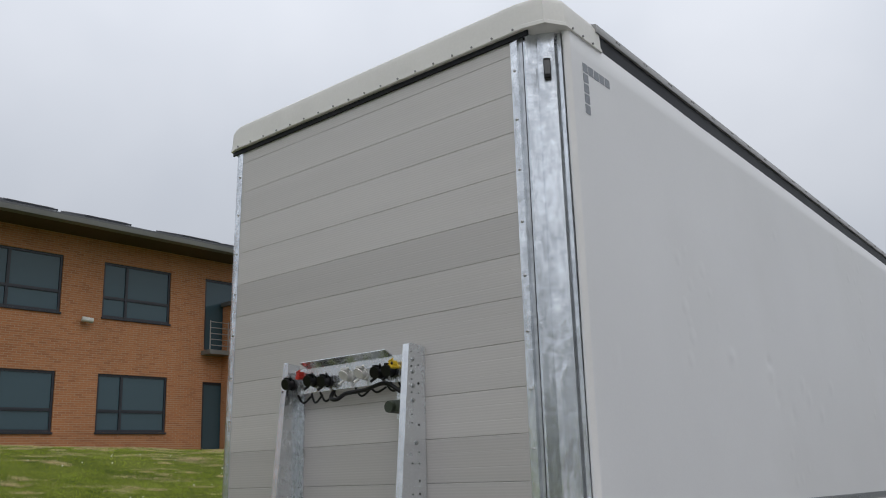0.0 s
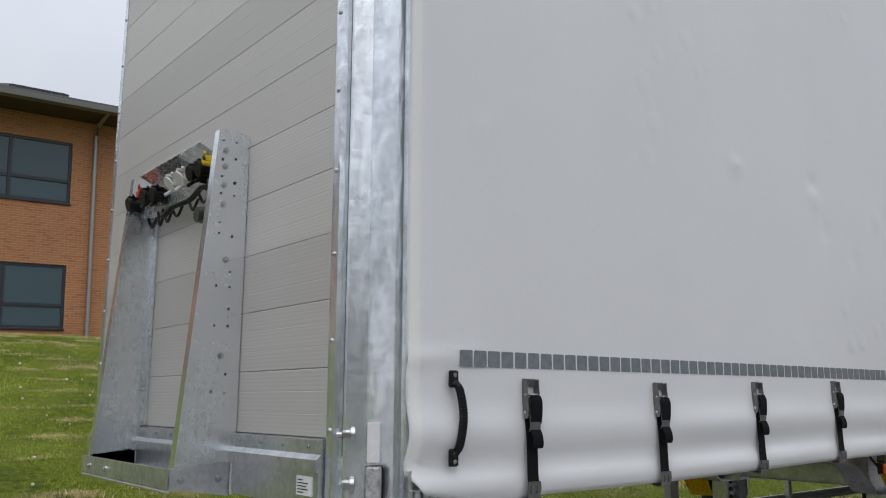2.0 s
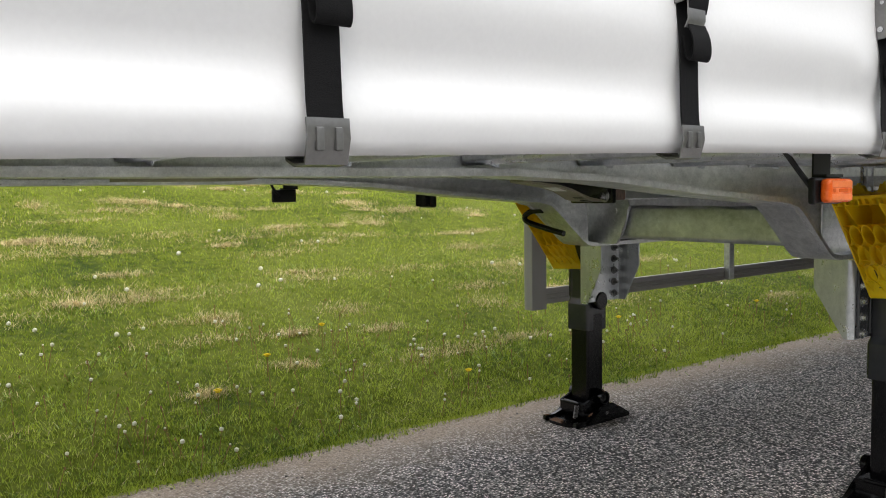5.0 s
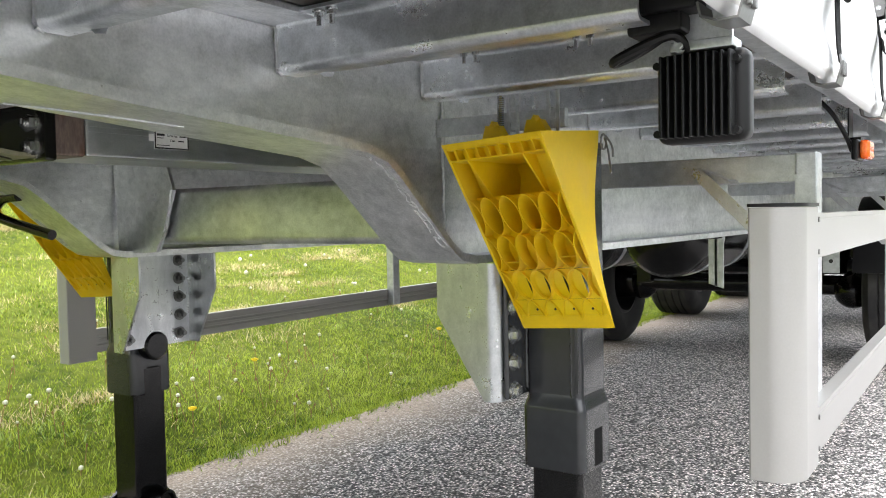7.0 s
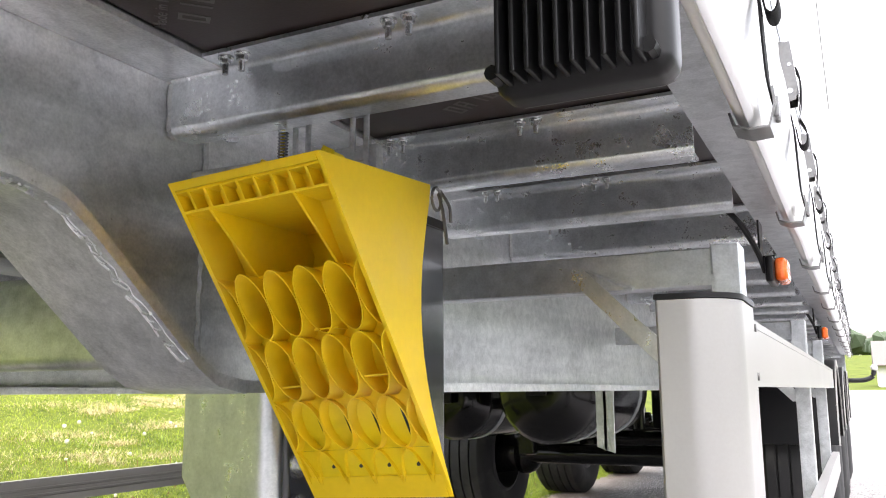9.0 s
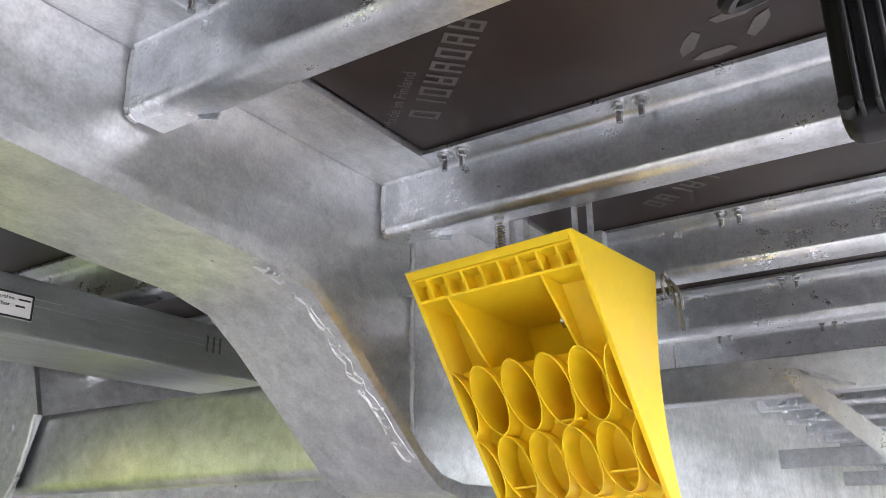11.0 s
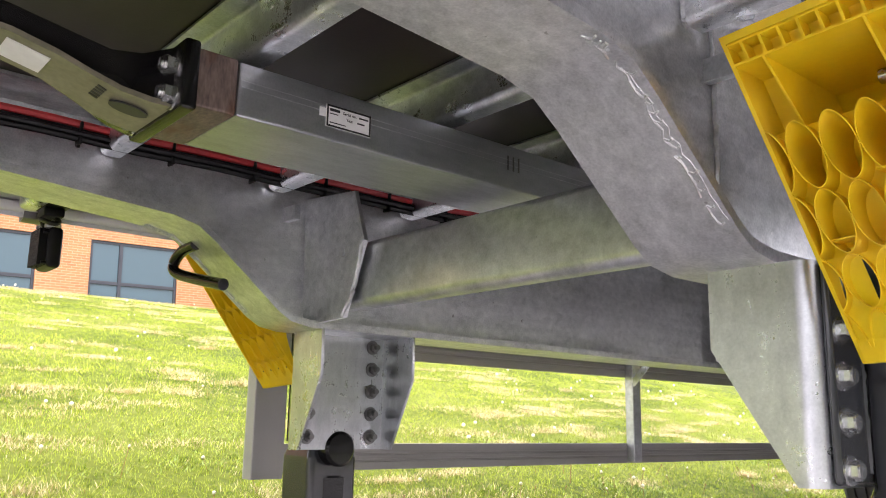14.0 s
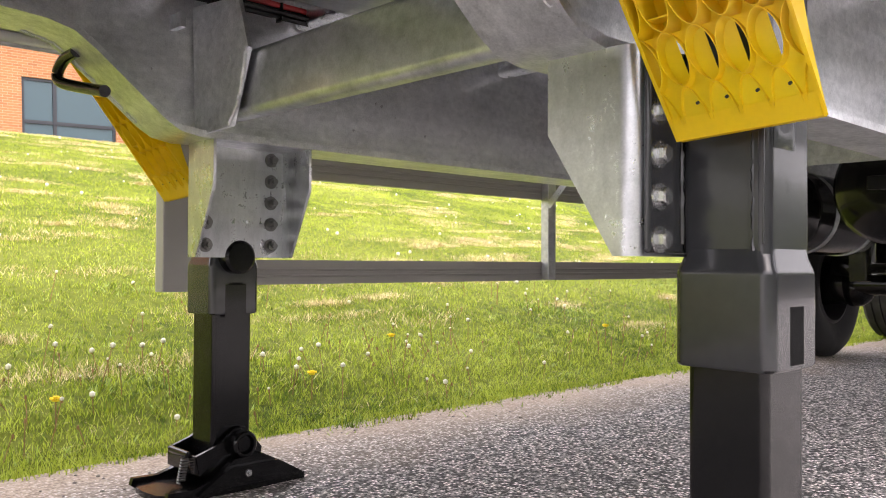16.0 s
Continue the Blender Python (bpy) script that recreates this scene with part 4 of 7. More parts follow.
def curtain(x, side):
    ys = [3.28, 3.286, 3.293, 3.301, 3.31, 3.32, 3.33] + [3.3375 + 0.0225 * i for i in range(29)] + [3.99 + 0.0224 * i for i in range(150)] + [7.35 + 0.09 * i for i in range(105)]
    vs = [0, 0.006, 0.012, 0.018, 0.025] + [0.03 + 0.0085 * i for i in range(22)] + [0.225 + 0.0135 * i for i in range(18)] + [0.4615 + 0.0074 * i for i in range(24)] + [0.64 + 0.04 * i for i in range(10)]
    b = BM()
    grid = []
    for y in ys:
        if y < 3.315:
            zb = 1.192 - 1.4 * (y - 3.285)
        elif y < 3.46:
            zb = 1.15 - 0.19 * (y - 3.315)
        elif y < 3.8:
            zb = 1.122 - 0.016 * math.sin((y - 3.46) / 0.34 * math.pi)
        else:
            zb = 1.12 + hem_lift(y) + 0.003 * noise.noise((y * 1.5, 0, 0))
        zb = max(zb, 1.098)
        row = []
        for v in vs:
            z = zb + v * (3.885 - zb)
            row.append(b.verts.new((x + side * curtain_x(y, z), y, z)))
        grid.append(row)
    for a, c in zip(grid, grid[1:]):
        for i in range(len(vs) - 1):
            b.faces.new((a[i], c[i], c[i + 1], a[i + 1]))
    ob = part("curtain", b, CURTAIN, trailer, "white tarpaulin side curtain, slightly dented", smooth=80)
    sol = ob.modifiers.new("thickness", "SOLIDIFY")
    sol.thickness, sol.offset = 0.0025, 0
    h = BM()
    cols = []
    for y in (3.279, 3.285, 3.289, 3.293, 3.297, 3.301, 3.305, 3.3055):
        zs = [max(1.225, 1.235 - 0.85 * (y - 3.285)) + 0.012] + [1.25 + 0.0275 * i for i in range(95)] + [3.88]
        cols.append([h.verts.new((x + side * (curtain_x(y, z) + (0.0022 if y < 3.3055 else 0.0)), y, z)) for z in zs])
    for c0, c1 in zip(cols, cols[1:]):
        for i in range(len(c0) - 1):
            h.faces.new((c0[i], c1[i], c1[i + 1], c0[i + 1]))
    part("front_hem", h, HEM, ob, "white rolled front hem")
    return ob


near_curtain = curtain(XN, 1)
curtain(XF, -1)


def tape():
    p = BM()
    w, h = 0.0245, 0.0245
    n = 5
    ring = []
    for cx, cy, a0 in ((w - 0.004, h - 0.004, 0), (-w + 0.004, h - 0.004, 90), (-w + 0.004, -h + 0.004, 180), (w - 0.004, -h + 0.004, 270)):
        for k in range(3):
            a = radians(a0 + 45 * k)
            ring.append((cx + 0.004 * math.cos(a), cy + 0.004 * math.sin(a)))
    prism(p, ring, "x", 0, 0.0012)
    first = part("tape_square", p, TAPE, near_curtain, smooth=0)
    k, y = 0, 3.475
    while y < 16.4:
        z = 1.532 + 0.003 * (y - 3.4)
        m = pose(XN + max(curtain_x(y + d, z + e) for d in (-0.02, 0, 0.02) for e in (-0.02, 0, 0.02)) + 0.0018, y, z)
        if k == 0:
            first.matrix_basis = m
        else:
            again(first, near_curtain, m)
        k, y = k + 1, y + 0.0572
    for dy, dz in [(0, -0.057 * i) for i in range(5)] + [(0.057 * i, 0) for i in range(1, 5)]:
        again(first, near_curtain, pose(XN + curtain_x(3.435 + dy, 3.715 + dz) + 0.0018, 3.435 + dy, 3.715 + dz))


tape()


def hem_pole():
    for x, s in ((XN - 0.008, 1), (XF + 0.008, -1)):
        b = BM()
        ys = [4.75, 5.1, 5.5, 5.9, 6.4, 7.5, Y1 - 0.1]
        sweep(b, [(x, y, 1.146 + hem_lift(y)) for y in ys], 0.0155, 16)
        part("hem_pole", b, HEM, trailer, "pole in the white bottom hem")


hem_pole()


def carry_handle():
    x0 = XN + 0.012
    b = BM()
    pts = curve_points([(x0 + 0.006, 3.42, 1.462), (x0 + 0.014, 3.434, 1.435), (x0 + 0.018, 3.444, 1.36), (x0 + 0.014, 3.434, 1.285), (x0 + 0.006, 3.42, 1.255)], 7)
    ribbon(b, pts, 0.0095, 0.014)
    bevelled(b, list(b.verts), 0.003, 2)
    h = part("carry_handle", b, BLACK_PLASTIC, near_curtain, "black ribbed plastic carrying handle")
    for i, p in enumerate(pts[4:-4]):
        if i > 0:
            g = BM()
            box(g, p.x - 0.007, p.x + 0.0082, p.y - 0.0118, p.y + 0.0103, p.z - 0.0028, p.z + 0.0028, 0.001)
            part("grip_rib", g, BLACK_PLASTIC, h)
    for z in (1.47, 1.247):
        g = BM()
        box(g, x0 - 0.002, x0 + 0.01, 3.4, 3.434, z - 0.025, z + 0.025, 0.006)
        part("end_plate", g, BLACK_PLASTIC, h)
        for d in (-0.011, 0.011):
            g = BM()
            rod(g, (x0 + 0.009, 3.417, z + d), (x0 + 0.0125, 3.417, z + d), 0.007, 12)
            part("screw", g, ZINC_BOLT, h)


carry_handle()


# -- straps with over-centre buckles --
def strap_set():
    x = 0.006
    web = BM()
    ribbon(web, curve_points([(x + 0.002, 0, 1.36), (x + 0.01, 0, 1.3), (x + 0.012, 0, 1.24), (x + 0.014, 0, 1.18), (x + 0.018, 0, 1.148)], 5), 0.0225, 0.0025)
    loop = BM()
    ribbon(loop, curve_points([(x + 0.022, 0.004, 1.318), (x + 0.032, 0.004, 1.295), (x + 0.033, 0.005, 1.272), (x + 0.026, 0.006, 1.262), (x + 0.018, 0.005, 1.27), (x + 0.014, 0.004, 1.3)], 5), 0.0225, 0.0022)
    end = BM()
    ribbon(end, curve_points([(x + 0.022, 0.004, 1.42), (x + 0.028, 0.005, 1.4), (x + 0.027, 0.005, 1.36), (x + 0.024, 0.003, 1.335)], 5), 0.024, 0.0025)
    buckle = BM()
    for s in (-1, 1):
        prism(buckle, [(0.0, 1.47), (x + 0.016, 1.472), (x + 0.018, 1.44), (x + 0.024, 1.38), (x + 0.02, 1.352), (x + 0.004, 1.35), (0.002, 1.4)], "y", s * 0.0255 - 0.0015, s * 0.0255 + 0.0015)
    box(buckle, 0.0, x + 0.004, -0.026, 0.026, 1.448, 1.474, 0.002)
    box(buckle, 0.0, x + 0.002, -0.026, 0.026, 1.40, 1.412, 0.002)
    ribbon(buckle, [(x + 0.012, 0, 1.418), (x + 0.024, 0, 1.36), (x + 0.026, 0, 1.325), (x + 0.02, 0, 1.312)], 0.022, 0.002)
    pin = BM()
    rod(pin, (x + 0.01, -0.03, 1.37), (x + 0.01, 0.03, 1.37), 0.006, 10)
    pin2 = BM()
    rod(pin2, (x + 0.012, -0.029, 1.424), (x + 0.012, 0.029, 1.424), 0.004, 10)
    hook = BM()
    ribbon(hook, [(x + 0.02, 0, 1.162), (x + 0.022, 0, 1.14), (x + 0.014, 0, 1.112), (-0.004, 0, 1.111), (-0.022, 0, 1.118), (-0.026, 0, 1.135)], 0.027, 0.003)
    for s in (-1, 1):
        box(hook, x + 0.019, x + 0.026, s * 0.012 - 0.005, s * 0.012 + 0.005, 1.126, 1.152, 0.002)
    return [("webbing", web, WEBBING, "black webbing"), ("webbing_loop", loop, WEBBING, ""), ("webbing_end", end, WEBBING, ""), ("buckle", buckle, STAINLESS, "steel over-centre buckle"),
            ("buckle_pin", pin, ZINC_BOLT, ""), ("buckle_pin", pin2, ZINC_BOLT, ""), ("hook", hook, STAINLESS, "grey steel hook")]


def straps():
    src = strap_set()
    made = None
    rnd = random.Random(8)
    for side, xp in ((1, XN), (-1, XF)):
        for y in STRAPS:
            m = pose(xp, y + rnd.uniform(-0.004, 0.004), rnd.uniform(-0.003, 0.003) + hem_lift(y), rnd.uniform(-0.8, 0.8), 0, 0 if side > 0 else 180)
            if made is None:
                first = part(src[0][0], src[0][1], src[0][2], trailer, "black strap with steel buckle")
                first.name = "strap"
                first.matrix_basis = m
                made = [first] + [part(nm, bm, mt, first, lb) for nm, bm, mt, lb in src[1:]]
            else:
                o = again(made[0], trailer, m, "strap")
                for c in made[1:]:
                    again(c, o)


straps()


# -- front rack with couplings --
def rack():
    xr, xl = -2.715, -3.648
    for x, s in ((xr, 1), (xl, -1)):
        b = BM()
        pr = [(2.945, 1.14), (3.048, 2.372), (3.056, 2.38), (3.162, 2.372), (3.162, 1.265), (3.14, 1.2), (3.14, 1.14)]
        prism(b, pr, "x", x - 0.002, x + 0.002)
        side = part("rack_side", b, RACK_SHEET, trailer, "folded zinc side panel of the coupling rack", smooth=20)
        # same sheet as the side; the lip's highlight is a brighter base tone
        b = BM()
        ribbon(b, [(x - s * 0.018, 2.943, 1.14), (x - s * 0.018, 3.046, 2.376)], 0.02, 0.004, (1, 0, 0))
        bevelled(b, list(b.verts), 0.0015, 2)
        part("front_lip", b, LIP_HIGHLIGHT, side, "folded front lip with its highlight put into the colour")
        b = BM()
        box(b, min(x, x - s * 0.05), max(x, x - s * 0.05), 3.155, 3.163, 1.3, 2.2)
        part("back_lip", b, RACK_SHEET, side)
        for z in (2.3, 2.24, 2.17, 2.1, 1.9, 1.56):
            p = BM()
            bolt(p, (x + s * 0.002, 3.07, z) if z > 2 else (x + s * 0.002, 3.09, z), (s, 0, 0), 0.008)
            part("bolt", p, ZINC_BOLT, side)
        rnd = random.Random(3)
        for z in (2.335, 2.27, 2.205, 2.135, 2.03, 1.99, 1.86, 1.8, 1.72, 1.66, 1.5, 1.43):
            for yy in (3.06, 3.11):
                if rnd.random() < 0.75:
                    # black disc on the closed sheet, for the dark inside of a hole
                    p = BM()
                    rod(p, (x + s * 0.0015, yy, z + rnd.uniform(-0.01, 0.01)), (x + s * 0.0028, yy, z), 0.0042, 8)
                    part("hole", p, INK, side)
    b = BM()
    prism(b, [(2.93, 1.18), (2.926, 1.12), (3.14, 1.085), (3.145, 1.19), (3.12, 1.2)], "x", xr - 0.002, xr + 0.004)
    prism(b, [(2.93, 1.18), (2.926, 1.12), (3.14, 1.085), (3.145, 1.19), (3.12, 1.2)], "x", xl - 0.004, xl + 0.002)
    box(b, xl - 0.004, xr + 0.004, 2.926, 2.932, 1.115, 1.182, 0.001)
    box(b, xl, xr, 2.93, 3.14, 1.112, 1.118)
    tray = part("rack_base", b, GALV, trailer, "galvanised base tray of the rack", smooth=20)
    for x, y in ((xr + 0.004, 2.97), (xr + 0.004, 3.1), (xl + 0.1, 2.926), (xl + 0.3, 2.926)):
        p = BM()
        bolt(p, (x, y, 1.145), (1, 0, 0) if y > 2.95 else (0, -1, 0), 0.008)
        part("bolt", p, ZINC_BOLT, tray)
    p = BM()
    weld_line(p, [(xr + 0.02, 3.143, 1.09), (xr + 0.02, 3.143, 1.2)], 0.006)
    part("weld_seam", p, WELD, tray)
    p = BM()
    weld_line(p, [(xl, 2.93, 1.108), (xr, 2.93, 1.108)], 0.005)
    part("weld_seam", p, WELD, tray)
    # coupling plate
    b = BM()
    box(b, -3.6, -2.78, 3.086, 3.09, 2.2, 2.335, 0.001)
    plate(b, [(-3.5, 3.088, 2.335), (-2.86, 3.088, 2.335), (-2.86, 3.03, 2.362), (-3.5, 3.03, 2.362)], 0.003)
    box(b, -3.6, -3.57, 3.09, 3.16, 2.2, 2.335)
    box(b, -2.8, -2.78, 3.09, 3.16, 2.2, 2.335)
    cp = part("coupling_panel", b, RACK_SHEET, trailer, "bright panel with air and electric couplings", smooth=20)
    rnd = random.Random(5)
    kinds = [(-3.61, BLACK_PLASTIC, 0), (-3.52, RED_PLASTIC, 1), (-3.43, BLACK_PLASTIC, 0), (-3.32, BLACK_PLASTIC, 0), (-3.16, WHITE_PLASTIC, 2), (-3.05, WHITE_PLASTIC, 2), (-2.93, BLACK_PLASTIC, 0), (-2.85, BLACK_PLASTIC, 0), (-2.83, YELLOW_PLASTIC, 1)]
    for x, mt, kind in kinds:
        p = BM()
        z = 2.255 + rnd.uniform(-0.008, 0.008) + (0.045 if kind == 1 else 0)
        if kind == 1:
            box(p, x - 0.014, x + 0.014, 3.035, 3.075, z - 0.012, z + 0.012, 0.005)
            rod(p, (x, 3.09, z - 0.016), (x, 3.03, z - 0.02), 0.013, 14)
            rod(p, (x - 0.014, 3.04, z + 0.008), (x + 0.022, 3.03, z + 0.016), 0.005, 8)
        else:
            rod(p, (x, 3.088, z), (x, 3.07, z), 0.032, 8)
            rod(p, (x, 3.07, z), (x, 3.035 + 0.01 * (kind == 2), z), 0.024, 18)
            rod(p, (x, 3.037, z), (x, 3.022 + 0.01 * (kind == 2), z - 0.004), 0.03, 18)
            rod(p, (x - 0.018, 3.06, z - 0.02), (x - 0.03, 3.03, z - 0.045), 0.007, 8)
            rod(p, (x + 0.016, 3.05, z + 0.02), (x + 0.034, 3.03, z + 0.036), 0.006, 8)
            box(p, x - 0.01, x + 0.01, 3.02, 3.07, z + 0.024, z + 0.036, 0.003)
        nm = "gladhand" if kind == 1 else "socket"
        c = part(nm, p, mt, cp, {0: "black socket with hinged lid", 1: "coloured air coupling", 2: "pale socket with hinged lid"}[kind])
        p = BM()
        sweep(p, curve_points([(x, 3.1, z - 0.01), (x + 0.01, 3.12, z - 0.07), (x + 0.05, 3.12, 2.17 - 0.02 * rnd.random()), (x + 0.12, 3.11, 2.185)], 6), 0.006)
        part("cable", p, BLACK_PLASTIC, c)
    p = BM()
    sweep(p, curve_points([(-3.3, 3.1, 2.2), (-3.28, 3.06, 2.155), (-3.22, 3.05, 2.145), (-3.17, 3.06, 2.17), (-3.05, 3.08, 2.18), (-2.9, 3.07, 2.2), (-2.8, 3.08, 2.15)], 8), 0.011)
    part("cable_loop", p, BLACK_PLASTIC, cp)
    p = BM()
    box(p, -2.86, -2.74, 3.11, 3.16, 2.02, 2.16, 0.004)
    bk = part("filter_bracket", p, RACK_SHEET, trailer, "small zinc bracket with an air filter")
    p = BM()
    rod(p, (-2.83, 3.11, 2.08), (-2.83, 3.02, 2.075), 0.035, 14, 0.028)
    box(p, -2.87, -2.77, 3.04, 3.09, 2.05, 2.11, 0.012)
    part("air_filter", p, OLIVE, bk, "dark olive cast air filter")


rack()


# -- chassis --
FLANGE = [(3.3, 1.126), (5.9, 1.126), (6.25, 1.11), (6.65, 1.072), (7.11, 1.036), (7.165, 1.022), (7.21, 0.99), (7.365, 0.861), (7.4, 0.84), (7.45, 0.831), (16.6, 0.831)]


def rail(s):
    """One main beam: web, flange below that follows the neck down, flange above."""
    q = (lambda x: x) if s > 0 else mx
    b = BM()
    top = 1.226
    line = [(y, z + 0.006) for y, z in FLANGE]
    pts = line + [(16.6, top), (3.3, top)]
    x0, x1 = sorted((q(-2.532), q(-2.522)))
    prism(b, pts, "x", x0, x1)
    r = part("chassis_beam", b, GALV_RAIL, trailer, "galvanised main chassis beam with a dropped neck", smooth=30)
    b = BM()
    low = [(y, z) for y, z in FLANGE]
    up = [(y, z + 0.017) for y, z in FLANGE]
    x0, x1 = sorted((q(-2.61), q(-2.456)))
    prism(b, low + up[::-1], "x", x0, x1, 0.003, 2)
    part("lower_flange", b, GALV_RAIL, r, smooth=30)
    b = BM()
    x0, x1 = sorted((q(-2.66), q(-2.43)))
    box(b, x0, x1, 3.3, 16.6, 1.2265, 1.2345)
    part("upper_flange", b, GALV_RAIL, r)
    # seams on the neck and stiffener
    b = BM()
    xo = q(-2.539)
    weld_line(b, [(q(-2.519), 7.43, 0.86), (q(-2.519), 7.43, 1.21)], 0.004)
    if s < 0:
        weld_line(b, [(q(-2.535), 7.533, 0.86), (q(-2.535), 7.533, 1.21)], 0.004)
    part("weld_seam", b, WELD, r)
    b = BM()
    rnd = random.Random(17 if s > 0 else 18)
    lines = [(7.1, 1.0366), (7.125, 1.032), (7.165, 1.0216), (7.21, 0.9896), (7.26, 0.948), (7.31, 0.9064), (7.362, 0.8632)]
    xa = q(-2.477)
    pts = []
    for (ya, za), (yb, zb) in zip(lines, lines[1:]):
        for k in range(5):
            t = k / 5
            pts.append((xa + rnd.uniform(-0.003, 0.003), ya + (yb - ya) * t, za + (zb - za) * t - 0.0005))
            if rnd.random() < 0.7:
                p0, out = Vector(pts[-1]), 0.004 + 0.011 * rnd.random()
                sweep(b, [p0, p0 + Vector((s * out * 0.5, 0.004, -0.003)), p0 + Vector((s * out, 0.003 * rnd.random(), -0.002))], 0.0012 + 0.0014 * rnd.random(), 5)
    for k in range(0, len(pts) - 2, 3):
        sweep(b, curve_points(pts[k:k + 3 + (k % 2)], 3), 0.0011 + 0.0012 * rnd.random(), 5)
    sweep(b, curve_points([(p[0] + s * (0.004 + 0.0006 * k), p[1], p[2] + 0.0006) for k, p in enumerate(pts[11:])], 2), 0.001, 5)
    part("zinc_run", b, WELD, r, "run of zinc left on the flange")
    if s > 0:
        for d in (0, 0.006):
            b = BM()
            sweep(b, [(-2.6 + d, 6.58, 1.0762), (-2.575 + d, 6.66, 1.0703), (-2.555 + d, 6.72, 1.0655), (-2.535 + d * 0.5, 6.8, 1.0593)], 0.0007, 5)
            part("zinc_line", b, GALV, r, "thin raised line of zinc on the flange")
        return r
    for y, z in ((9.08, 1.1), (8.03, 0.995), (8.05, 0.99), (8.22, 0.922), (7.95, 0.91)):
        b = BM()
        rod(b, (q(-2.532), y, z), (q(-2.529), y, z), 0.016 if y > 9 else 0.005, 14)
        part("hole_rim", b, INK if y < 9 else GALV_BRIGHT, r)
    # gusset towards the cross tube
    b = BM()
    g = [(-2.55, 0.84), (-2.72, 0.846), (-2.79, 1.01), (-2.745, 1.13), (-2.532, 1.15)]
    g = [(q(x), z) for x, z in g]
    prism(b, g[::-1], "y", 7.465, 7.475, 0.0015)
    gs = part("gusset", b, GALV_RAIL, r, smooth=20)
    b = BM()
    rod(b, (q(-2.71), 7.4645, 0.994), (q(-2.71), 7.459, 0.994), 0.011, 14)
    part("plug", b, WELD, gs)
    b = BM()
    weld_line(b, [(q(-2.715), 7.464, 0.85), (q(-2.755), 7.464, 0.9), (q(-2.775), 7.464, 0.96), (q(-2.785), 7.464, 1.012)], 0.005)
    part("weld_seam", b, WELD, gs)
    return r


near_rail, far_rail = rail(1), rail(-1)


def cross_member():
    b = BM()
    fold = [(7.484 + 0.02 - 0.02 * math.cos(radians(a)), 0.888 - 0.02 * math.sin(radians(a))) for a in (0, 22, 45, 68, 90)]
    back = [(7.484 + 0.02 - 0.012 * math.cos(radians(a)), 0.888 - 0.012 * math.sin(radians(a))) for a in (90, 68, 45, 22, 0)]
    prism(b, [(7.484, 1.0)] + fold + [(7.52, 0.868), (7.52, 0.876)] + back + [(7.492, 1.0), (7.6, 1.006), (7.6, 1.014), (7.495, 1.014)], "x", mx(-2.6), -2.6)
    part("cross_member", b, GALV, trailer, "galvanised folded cross member between the chassis beams", smooth=40)
    b = BM()
    box(b, mx(-2.56), -2.56, 9.2, 9.212, 0.86, 1.2)
    part("cross_plate", b, GALV_RAIL, trailer, "galvanised cross plate")


cross_member()


SCREWS = (-2.404, -2.379, -2.18, -2.155)


def beams():
    """Z-shaped floor bearers from the main beams to the side rails and between the beams."""
    def bend(cy, cz, r, a0, a1):
        return [(cy + r * math.cos(radians(a0 + (a1 - a0) * k / 5)), cz + r * math.sin(radians(a0 + (a1 - a0) * k / 5))) for k in range(6)]
    prof = ([(-0.04, 1.2335)] + bend(-0.009, 1.2205, 0.013, 90, 0) + bend(0.013, 1.166, 0.009, 180, 270) + [(0.04, 1.157), (0.04, 1.152)]
            + bend(0.013, 1.166, 0.014, 270, 180) + bend(-0.009, 1.2205, 0.008, 0, 90) + [(-0.04, 1.2285)])
    first = {}
    for y in BEAMS:
        for key, x0, x1 in (("near", -2.514, -1.936), ("far", mx(-1.936) - 0.02, mx(-2.514)), ("mid", mx(-2.54), -2.54)):
            if key not in first:
                b = BM()
                prism(b, prof, "x", x0, x1)
                first[key] = part("floor_bearer", b, GALV_BEAM, trailer, "galvanised floor bearer", smooth=30)
                first[key].matrix_basis = pose(0, y, 0)
                o = first[key]
            else:
                o = again(first[key], trailer, pose(0, y, 0))
            if key == "near":
                if "weld" not in first:
                    b = BM()
                    weld_line(b, [(-2.517, 0.012, 1.154), (-2.517, 0.003, 1.158), (-2.517, 0.001, 1.166), (-2.517, 0.001, 1.222)], 0.0045)
                    first["weld"] = part("weld_seam", b, WELD, o)
                    b = BM()
                    rod(b, (0, -0.028, 1.2285), (0, -0.028, 1.2255), 0.0095, 14)
                    rod(b, (0, -0.028, 1.2255), (0, -0.028, 1.219), 0.0068, 6)
                    rod(b, (0, -0.028, 1.219), (0, -0.028, 1.206), 0.0038, 8)
                    first["screw"] = part("floor_screw", b, ZINC_BOLT, o)
                    first["screw"].matrix_basis = pose(SCREWS[0], 0, 0)
                    for x in SCREWS[1:]:
                        again(first["screw"], o, pose(x, 0, 0))
                    b = BM()
                    plate(b, [(-2.458, 0.032, 1.1515), (-2.436, 0.04, 1.1515), (-2.438, 0.038, 1.145), (-2.452, 0.033, 1.146)], 0.002)
                    first["clip"] = part("lashing_tab", b, GALV_BEAM, o)
                else:
                    for k in ("weld", "clip"):
                        again(first[k], o)
                    for x in SCREWS:
                        again(first["screw"], o, pose(x, 0, 0))


beams()


